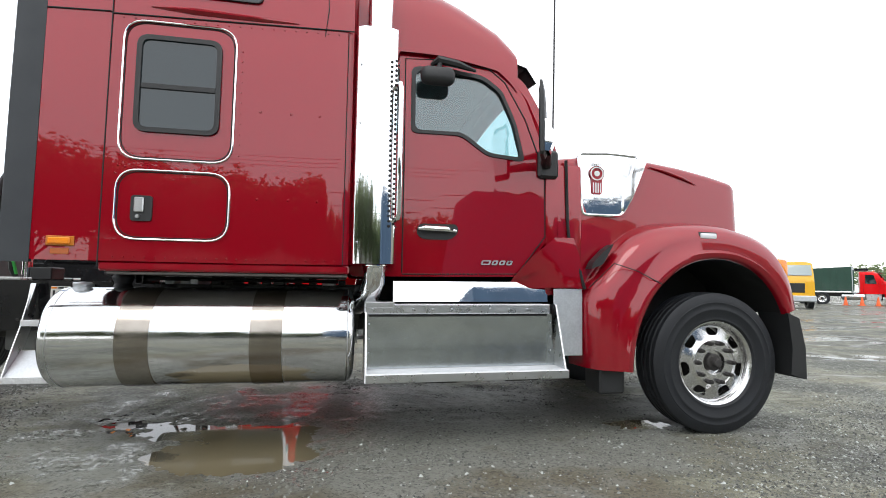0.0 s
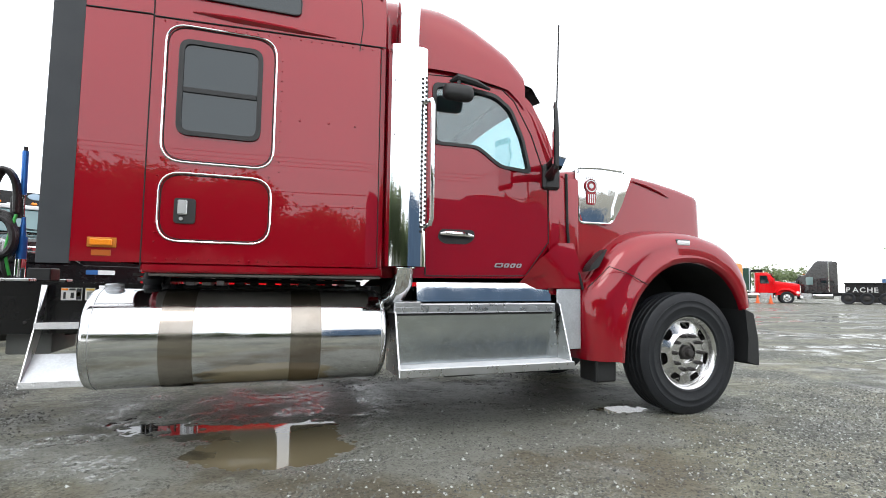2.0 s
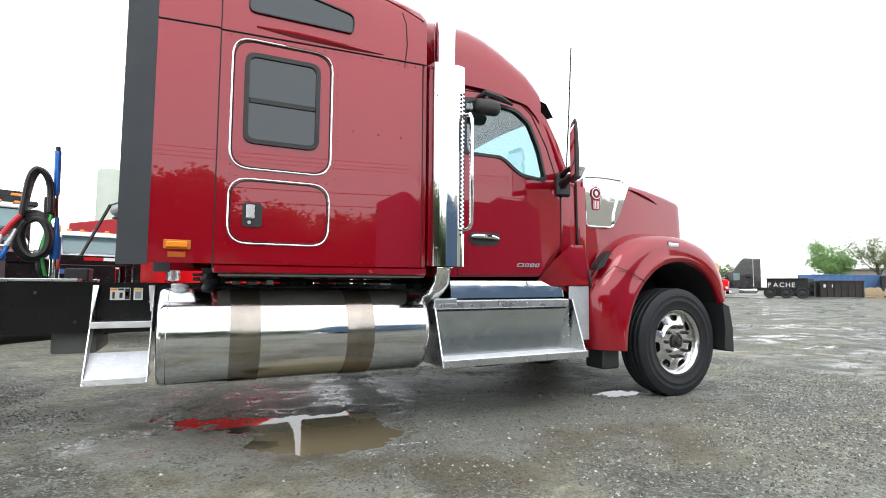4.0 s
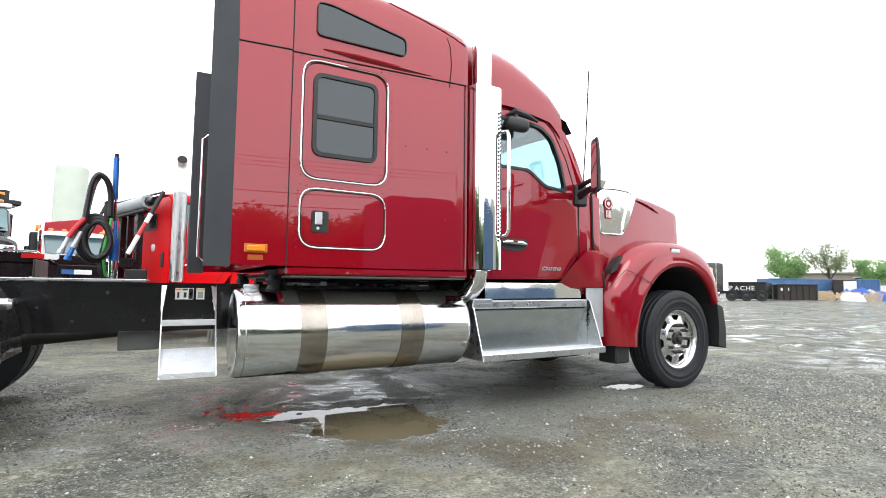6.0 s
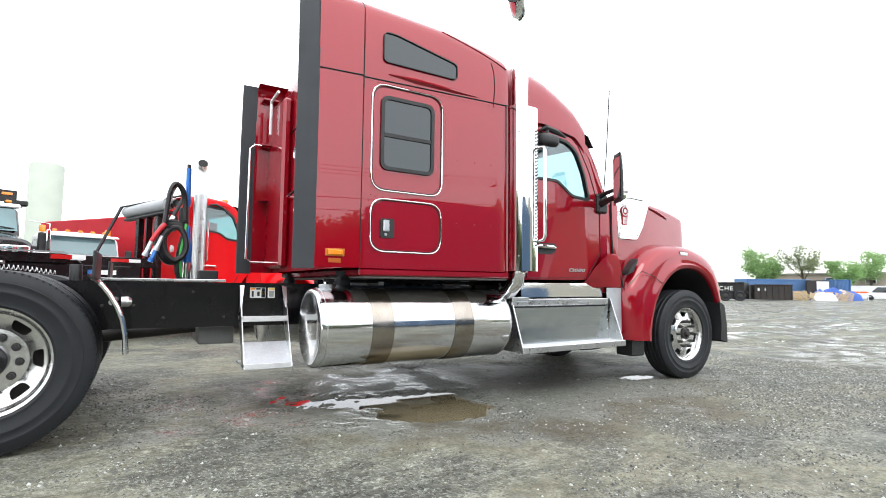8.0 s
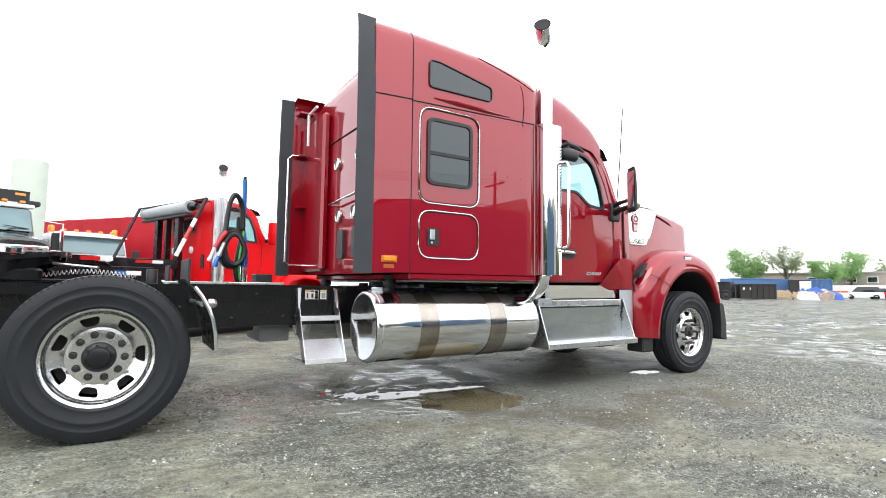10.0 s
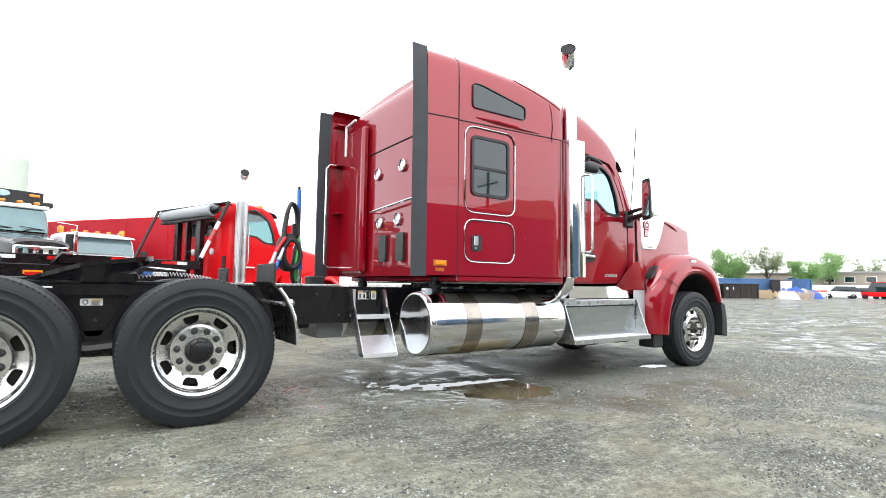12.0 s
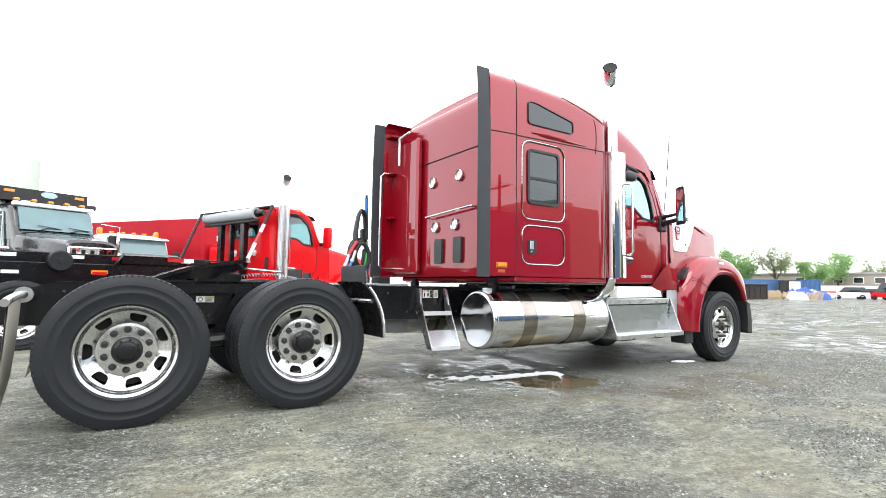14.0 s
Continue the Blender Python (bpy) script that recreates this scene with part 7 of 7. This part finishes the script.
# pallets, boards and tarps
PALE_WOOD = mat("weathered_pallet_wood", (0.42, 0.32, 0.19), 0.75, stain=0.4, stain_scale=6)
random.seed(21)
for k in range(9):
    x, y = 62.05 + 0.35 * k + random.uniform(-0.3, 0.3), 29.45 - 0.42 * k + random.uniform(-0.3, 0.3)
    o = thing("pallet", pose(x, y, ground_z(x, y) - 0.02, random.uniform(38, 75), random.uniform(-38, 30), random.uniform(-80, -35)), "weathered timber pallet leaning on a pile", "pallet", group="leaning pallets")
    for j in range(6):
        b = B()
        box(b, -0.6, 0.6, 0.05 + 0.2 * j, 0.17 + 0.2 * j, 0.10, 0.125)
        part("board", b, PALE_WOOD, o, smooth=0)
    for j in (-0.55, 0, 0.5):
        b = B()
        box(b, j, j + 0.06, 0.05, 1.17, 0.0, 0.10)
        part("bearer", b, PALE_WOOD, o, smooth=0)


def tarp_heap(x, y, w, h, material, label, seed):
    random.seed(seed)
    b = B()
    n = 14
    rows = []
    for i in range(n):
        row = []
        for j in range(n):
            u, v = 2 * i / (n - 1) - 1, 2 * j / (n - 1) - 1
            r = max(0.0, 1 - u * u) * max(0.0, 1 - v * v)
            row.append((u * w, v * w * 0.7, h * r ** 0.45 * (1 + 0.3 * noise.noise((u * 3, v * 3, seed)))))
        rows.append(row)
    loft(b, rows)
    solo("tarp_heap", b, material, label, "tarp", group="tarp heaps", m=pose(x, y, ground_z(x, y) - 0.03, 0, 0, -60))


TARP_B = mat("blue_tarp", (0.03, 0.10, 0.42), 0.5, stain=0.3, bump=0.5, bump_scale=6)
TARP_W = mat("white_sheet", (0.7, 0.72, 0.76), 0.6, stain=0.2, bump=0.5, bump_scale=6)
tarp_heap(70.5, 29.3, 1.3, 1.5, TARP_B, "crumpled blue tarp over stacked goods", 3)
tarp_heap(71.6, 27.9, 1.2, 1.1, TARP_B, "low blue tarp heap", 5)
tarp_heap(64.2, 27.6, 1.2, 1.0, TARP_W, "pale plastic sheet heap", 7)
tarp_heap(65.0, 28.2, 0.9, 1.3, TARP_B, "blue tarp heap beside pallets", 9)
tarp_heap(71.0, 28.5, 0.6, 1.3, TARP_W, "white sheet draped over goods", 11)
# barriers and cones
ORANGE = mat("orange_plastic", (0.75, 0.12, 0.02), 0.5)
for x, y in ((39.3, 33.9), (39.9, 33.1), (40.8, 32.6)):
    o = thing("traffic_cone", pose(x, y, ground_z(x, y)), "orange plastic traffic cone on gravel", "cone", group="traffic cones")
    b = B()
    lathe(b, [(0.16, 0.03), (0.04, 0.68), (0.03, 0.70), (0.001, 0.70)], (0, 0, 0), "z", 14)
    part("cone_body", b, ORANGE, o)
    b = B()
    box(b, -0.2, 0.2, -0.2, 0.2, 0.0, 0.035, 0.008)
    part("cone_base", b, ORANGE, o)
for x, y in ((74.4, 28.3), (74.6, 27.6)):
    o = thing("barricade", pose(x, y, ground_z(x, y), 0, 0, -60), "orange and white traffic barricade", "barrier", group="barricades")
    for z in (0.4, 0.9):
        b = B()
        box(b, -0.5, 0.5, -0.02, 0.02, z, z + 0.22)
        part("board", b, ORANGE if z > 0.5 else WHITE, o, smooth=0)
    for s in (-0.45, 0.4):
        b = B()
        box(b, s, s + 0.05, -0.05, 0.05, 0, 1.2)
        part("post", b, WHITE, o, smooth=0)

# long low building behind
m, L = along((108.9, 55.3), (107.8, 20.3))
bld = thing("long_building", m, "long low tan building with white lower wall and windows", "building")
TAN = mat("tan_siding", (0.36, 0.31, 0.26), 0.8, stain=0.25, stain_scale=0.4)
b = B()
box(b, 0, L, 0, 14, 0, 4.3)
part("wall", b, TAN, bld, smooth=0)
b = B()
box(b, -0.3, L + 0.3, -0.4, 14.4, 4.3, 4.6, 0.03)
part("roof", b, mat("grey_roof", (0.30, 0.30, 0.30), 0.7), bld)
b = B()
box(b, 14, 26, -9.0, -0.5, 0, 2.1, 0.02)
part("annex", b, WHITE, bld, "white low annex wall")
for k in range(8):
    b = B()
    box(b, 10.0 + 3.1 * k, 11.6 + 3.1 * k, -0.06, 0.0, 2.6, 3.7, 0.01)
    w = part("window", b, WHITE, bld)
    b = B()
    box(b, 10.1 + 3.1 * k, 11.5 + 3.1 * k, -0.075, -0.06, 2.7, 3.6)
    part("pane", b, TINT, w, smooth=0)


def car(p, q, paint, label, h=1.75):
    m, L = along(p, q)
    o = thing("car", m, label, "car")
    b = B()
    loft(b, [shell(x, 0.92, 0.4, zt - 0.12, zt, 4, 6) for x, zt in ((0.0, 0.9), (0.1, 1.0), (1.1, 1.08), (4.4, 1.05), (4.55, 0.8))], cap=True)
    part("body", b, paint, o)
    b = B()
    loft(b, [shell(x, 0.84, 0.9, zt - 0.1, zt, 4, 6) for x, zt in ((1.0, 1.08), (1.7, h), (3.9, h), (4.4, 1.2))], cap=True)
    part("cabin_glass", b, TINT, o)
    b = B()
    box(b, 1.6, 4.0, -0.8, 0.8, h - 0.05, h + 0.03, 0.03)
    part("roof", b, paint, o)
    for x in (0.9, 3.7):
        for y in (-0.85, 0.85):
            b = B()
            lathe(b, [(0.18, -0.1), (0.34, -0.11), (0.34, 0.11), (0.18, 0.1), (0.001, 0.09)], (x, y, 0.34), "y", 20)
            part("wheel", b, RUBBER, o)
    return o


car((85.9, 31.7), (86.8, 28.6), WHITE, "white sport utility car", 1.8)
car((87.1, 29.5), (88.0, 26.2), GALV, "silver car parked in a row", 1.6)
car((87.3, 27.9), (88.0, 25.8), RED_B, "red van parked in the far row", 2.4)
car((88.8, 26.2), (89.4, 24.0), WHITE, "white car at the end of the far row", 1.7)

# tower tank far behind
b = B()
lathe(b, [(4.2, 0), (4.2, 36.2), (4.0, 36.7), (0.01, 37.0)], (-27.4, 188.0, -1), "z", 40)
solo("storage_tank", b, GREY_W, "pale green-white cylindrical storage tank", "tank")

# ---- trees ----
BARK = mat("bark", (0.09, 0.07, 0.05), 0.85, stain=0.4, bump=0.6, bump_scale=20)
def leaf_mat(name, c):
    """Thin leaves: part of the light comes through them."""
    mm = mat(name, c, 0.55, stain=0.35, stain_scale=0.7, rough_vary=0.1, spec=0.3)
    n, l = mm.node_tree.nodes, mm.node_tree.links
    b = n["Principled BSDF"]
    tl, mx = n.new("ShaderNodeBsdfTranslucent"), n.new("ShaderNodeMixShader")
    tl.inputs[0].default_value = (c[0] * 1.9, c[1] * 1.9, c[2] * 1.5, 1)
    mx.inputs[0].default_value = 0.5
    l.new(b.outputs[0], mx.inputs[1])
    l.new(tl.outputs[0], mx.inputs[2])
    l.new(mx.outputs[0], n["Material Output"].inputs[0])
    return mm


# leaf greens are paled to carry the haze of the air in their colour
LEAF = [leaf_mat("fresh_leaves", (0.20, 0.31, 0.15)), leaf_mat("dark_leaves", (0.17, 0.20, 0.13)), leaf_mat("dull_leaves", (0.17, 0.21, 0.13))]


def tree(x, y, h, w, material, seed, leaves=2600, label="leafy green tree behind the yard", size=0.30, bare=0.25):
    rnd = random.Random(seed)
    o = thing("tree", pose(x, y, ground_z(x, y) - 0.1), label, "tree", group="trees behind the yard")
    b = B()
    top = Vector((rnd.uniform(-0.3, 0.3), rnd.uniform(-0.3, 0.3), h * 0.55))
    tube(b, [(0, 0, 0), top * 0.4 + Vector((0.1, 0, 0)), top], [0.028 * h, 0.022 * h, 0.014 * h], 8)
    tips = []
    for k in range(9):
        a = 2 * math.pi * k / 9 + rnd.uniform(-0.4, 0.4)
        s = top * rnd.uniform(0.45, 1.0)
        e = Vector((math.cos(a) * w * rnd.uniform(0.25, 0.48), math.sin(a) * w * rnd.uniform(0.25, 0.48), h * rnd.uniform(0.55, 0.93)))
        mid = s.lerp(e, 0.5) + Vector((0, 0, -0.04 * h))
        tube(b, [s, mid, e], [0.010 * h, 0.006 * h, 0.002 * h], 6)
        tips += [e, s.lerp(e, 0.75), s.lerp(e, 0.55)]
        for _ in range(3):
            f = mid.lerp(e, rnd.random()) + Vector((rnd.uniform(-1, 1), rnd.uniform(-1, 1), rnd.uniform(-0.2, 0.9))) * w * 0.16
            tube(b, [mid.lerp(e, 0.3), f], [0.004 * h, 0.001 * h], 5)
            tips.append(f)
    tips.append(Vector((0, 0, h * 0.93)))
    part("trunk", b, BARK, o)
    verts, faces = [], []
    for k in range(leaves):
        c = rnd.choice(tips)
        p = c + Vector((rnd.gauss(0, 1), rnd.gauss(0, 1), rnd.gauss(0, 0.75))) * w * 0.085
        if p.z < h * bare:
            p.z = h * bare + rnd.random() * 0.3 * h
        u = Vector((rnd.uniform(-1, 1), rnd.uniform(-1, 1), rnd.uniform(-0.6, 0.6))).normalized()
        v = u.cross(Vector((rnd.uniform(-1, 1), rnd.uniform(-1, 1), rnd.uniform(-1, 1)))).normalized()
        s = size * rnd.uniform(0.6, 1.3)
        i = len(verts)
        verts += [p - u * s, p + v * s * 0.5, p + u * s, p - v * s * 0.5 + Vector((0, 0, -0.1 * s))]
        faces.append((i, i + 1, i + 2, i + 3))
    me = bpy.data.meshes.new("crown")
    me.from_pydata(verts, [], faces)
    me.materials.append(material)
    cr = new("crown", me)
    cr.parent = o
    return o


tree(93.9, 49.1, 8.1, 8.0, LEAF[0], 1, 9000, size=0.17, bare=0.08)
tree(96.3, 43.7, 9.7, 6.5, LEAF[1], 2, 4200, "darker open-crowned tree by the yard", size=0.15, bare=0.2)
tree(100.1, 39.3, 6.3, 5.2, LEAF[0], 3, 5500, size=0.16, bare=0.08)
tree(106.9, 38.0, 8.4, 6.4, LEAF[0], 4, 5500, size=0.16, bare=0.1)
tree(115.2, 34.4, 7.9, 5.0, LEAF[2], 5, 2600, size=0.15, bare=0.2)
tree(79.0, 62.8, 5.2, 7.0, LEAF[2], 6, 1500, size=0.30, bare=0.1)
tree(84.9, 60.7, 4.7, 6.0, LEAF[2], 7, 1300, size=0.30, bare=0.1)

# ---- behind the camera: what the paint and chrome mirror ----
for k, (x, y, h, w) in enumerate(((-26, -26, 9, 10), (-17, -25, 8.5, 9), (-10.5, -24, 8.0, 7), (-5.8, -24, 7.6, 6), (-1.2, -24, 7.6, 4.6), (3.5, -26, 5.4, 7), (10.5, -26, 5.6, 7), (40, -25, 5.2, 8), (47, -26, 5.6, 9), (56, -28, 5.4, 9), (66, -30, 5.6, 10))):
    tree(x, y, h, w, LEAF[1 + k % 2], 40 + k, 26000, "dense leafy tree across the road", size=0.20, bare=0.04)
hs = thing("warehouse", pose(-4, -34, -0.4), "low pale warehouse across the road", "building")
b = B()
box(b, -14, 16, -10, 0, 0, 4.6)
part("wall", b, mat("pale_siding", (0.42, 0.42, 0.38), 0.8, stain=0.2, stain_scale=0.5), hs, smooth=0)
b = B()
loft(b, [[(x, -10.4, 4.6), (x, -5, 6.4), (x, 0.4, 4.6)] for x in (-14.3, 16.3)])
part("roof", b, mat("shingle_roof", (0.13, 0.12, 0.11), 0.8), hs, smooth=0)
for k in range(7):
    b = B()
    box(b, -12 + 4 * k, -10.2 + 4 * k, 0.0, 0.05, 1.2, 2.8)
    part("window", b, TINT, hs, smooth=0)
shop = thing("workshop", pose(19.5, -21, -0.4), "beige workshop with blue doors across the road", "building")
b = B()
box(b, -6.5, 3.0, -9, 0, 0, 7.2)
box(b, 3.0, 15.0, -9, 0.4, 0, 8.3)
box(b, 7.0, 9.5, -6, -1, 8.3, 8.9)
part("wall", b, mat("beige_siding", (0.46, 0.44, 0.37), 0.8, stain=0.2, stain_scale=0.5), shop, smooth=0)
b = B()
loft(b, [[(x, -9.3, 7.2), (x, -4.5, 7.9), (x, 0.3, 7.2)] for x in (-6.8, 2.99)])
part("roof", b, mat("grey_metal_roof", (0.22, 0.22, 0.22), 0.6), shop, smooth=0)
for k in range(3):
    b = B()
    box(b, -5.5 + 4 * k, -2.7 + 4 * k, 0.0, 0.05, 0.1, 3.6)
    part("roller_door", b, BLUE_BOX, shop, smooth=0)
for x, y, mt, lab in ((8.0, -7.6, mat("faded_blue_paint", (0.07, 0.13, 0.22), 0.6, stain=0.3), "faded blue box trailer across the yard"), (20.0, -19.0, WHITE, "white box trailer across the yard")):
    o = thing("box_trailer", pose(x, y, -0.2), lab, "trailer", group="trailers across the yard")
    b = B()
    box(b, -3.6, 3.6, -1.2, 1.2, 1.1, 4.1, 0.03)
    part("trailer_body", b, mt, o)
    for wx in (-2.4, -1.2):
        for s in (-1, 1):
            wheel_set(o, False, wx, s * 0.98, 0.52, s > 0)
    b = B()
    box(b, -3.4, 3.4, -0.5, 0.5, 0.85, 1.1)
    part("trailer_frame", b, BLACK, o)
for x in (-35.0, 21.0, 77.0):
    o = thing("utility_pole", pose(x, -22.5, -0.4), "wooden utility pole with wires", "pole", group="utility poles")
    b = B()
    tube(b, [(0, 0, 0), (0.05, 0, 10.5)], [0.16, 0.11], 10)
    part("post", b, BARK, o)
    b = B()
    box(b, -0.06, 0.06, -1.2, 1.2, 9.4, 9.52)
    part("crossarm", b, BARK, o)
for j, (y, z) in enumerate(((-23.6, 9.2), (-22.5, 9.2), (-21.4, 9.2), (-22.4, 7.4), (-22.4, 6.6))):
    b = B()
    pts = []
    for a, c in ((-91, -35), (-35, 21), (21, 77)):
        for k in range(12):
            t = k / 12
            pts.append((a + (c - a) * t, y, z - 4.2 * t * (1 - t)))
    tube(b, pts, 0.012 if j < 3 else 0.022, 5)
    solo("power_line", b, SEAM, "sagging black overhead wire", "cable", group="overhead wires")

# ---- loose stones ----
rnd = random.Random(77)
verts, faces = [], []
for k in range(520000):
    near = k < 430000
    if near:
        x, y = rnd.uniform(-6.5, 6.5), 0.9 + 6.6 * rnd.random() ** 1.35
    else:
        x, y = rnd.uniform(-9, 22), rnd.uniform(0, 17)
    bed = noise.noise((x * 0.45, y * 0.45, 31)) + 0.6 * noise.noise((x * 2.2, y * 2.2, 5)) + 0.35 * noise.noise((x * 8, y * 8, 9)) + 0.05 * min(4.0, max(-2.0, x))
    if bed < rnd.uniform(-0.12, 0.42):
        continue
    pond = ((x + 0.3) / 1.2) ** 2 + ((y - 4.6) / 0.6) ** 2
    if pond < rnd.uniform(0.6, 1.3):
        continue
    lobe = ((x - 1.25) / 2.2) ** 2 + ((y - 4.25) / 1.2) ** 2
    if lobe < rnd.uniform(0.5, 1.5) and rnd.random() < 0.5:
        continue
    s = 0.0038 + 0.015 * rnd.random() ** 4 + (0.004 if not near else 0)
    z = ground_z(x, y)
    a, sq = rnd.uniform(0, 6.28), rnd.uniform(0.6, 1.2)
    c, n_ = math.cos(a) * s, math.sin(a) * s
    i = len(verts)
    for px, py in ((0.95, 0.1), (-0.2, 0.85), (-0.85, -0.2), (0.15, -0.9)):
        px, py = px * sq * rnd.uniform(0.75, 1.2), py * rnd.uniform(0.75, 1.2)
        verts.append((x + px * c - py * n_, y + px * n_ + py * c, z - 0.15 * s))
    verts.append((x + rnd.uniform(-0.4, 0.4) * s, y + rnd.uniform(-0.4, 0.4) * s, z + rnd.uniform(0.35, 0.75) * s))
    faces += [(i, i + 1, i + 4), (i + 1, i + 2, i + 4), (i + 2, i + 3, i + 4), (i + 3, i, i + 4)]
me = bpy.data.meshes.new("loose_stones")
me.from_pydata(verts, [], faces)
STONE = bpy.data.materials.new("loose_stone")
STONE.use_nodes = True
sn, sl = STONE.node_tree.nodes, STONE.node_tree.links
geo, cr = sn.new("ShaderNodeNewGeometry"), sn.new("ShaderNodeValToRGB")
cr.color_ramp.elements[0].color, cr.color_ramp.elements[1].color = (0.035, 0.038, 0.036, 1), (0.50, 0.53, 0.51, 1)
cr.color_ramp.elements[1].position = 1.0
mid_e = cr.color_ramp.elements.new(0.84)
mid_e.color = (0.165, 0.168, 0.142, 1)
sl.new(geo.outputs["Random Per Island"], cr.inputs[0])
sl.new(cr.outputs[0], sn["Principled BSDF"].inputs["Base Color"])
sn["Principled BSDF"].inputs["Roughness"].default_value = 0.55
me.materials.append(STONE)
tagged(new("loose_stones", me), "scattered grey loose stones on the gravel", "stones", kind="stuff")
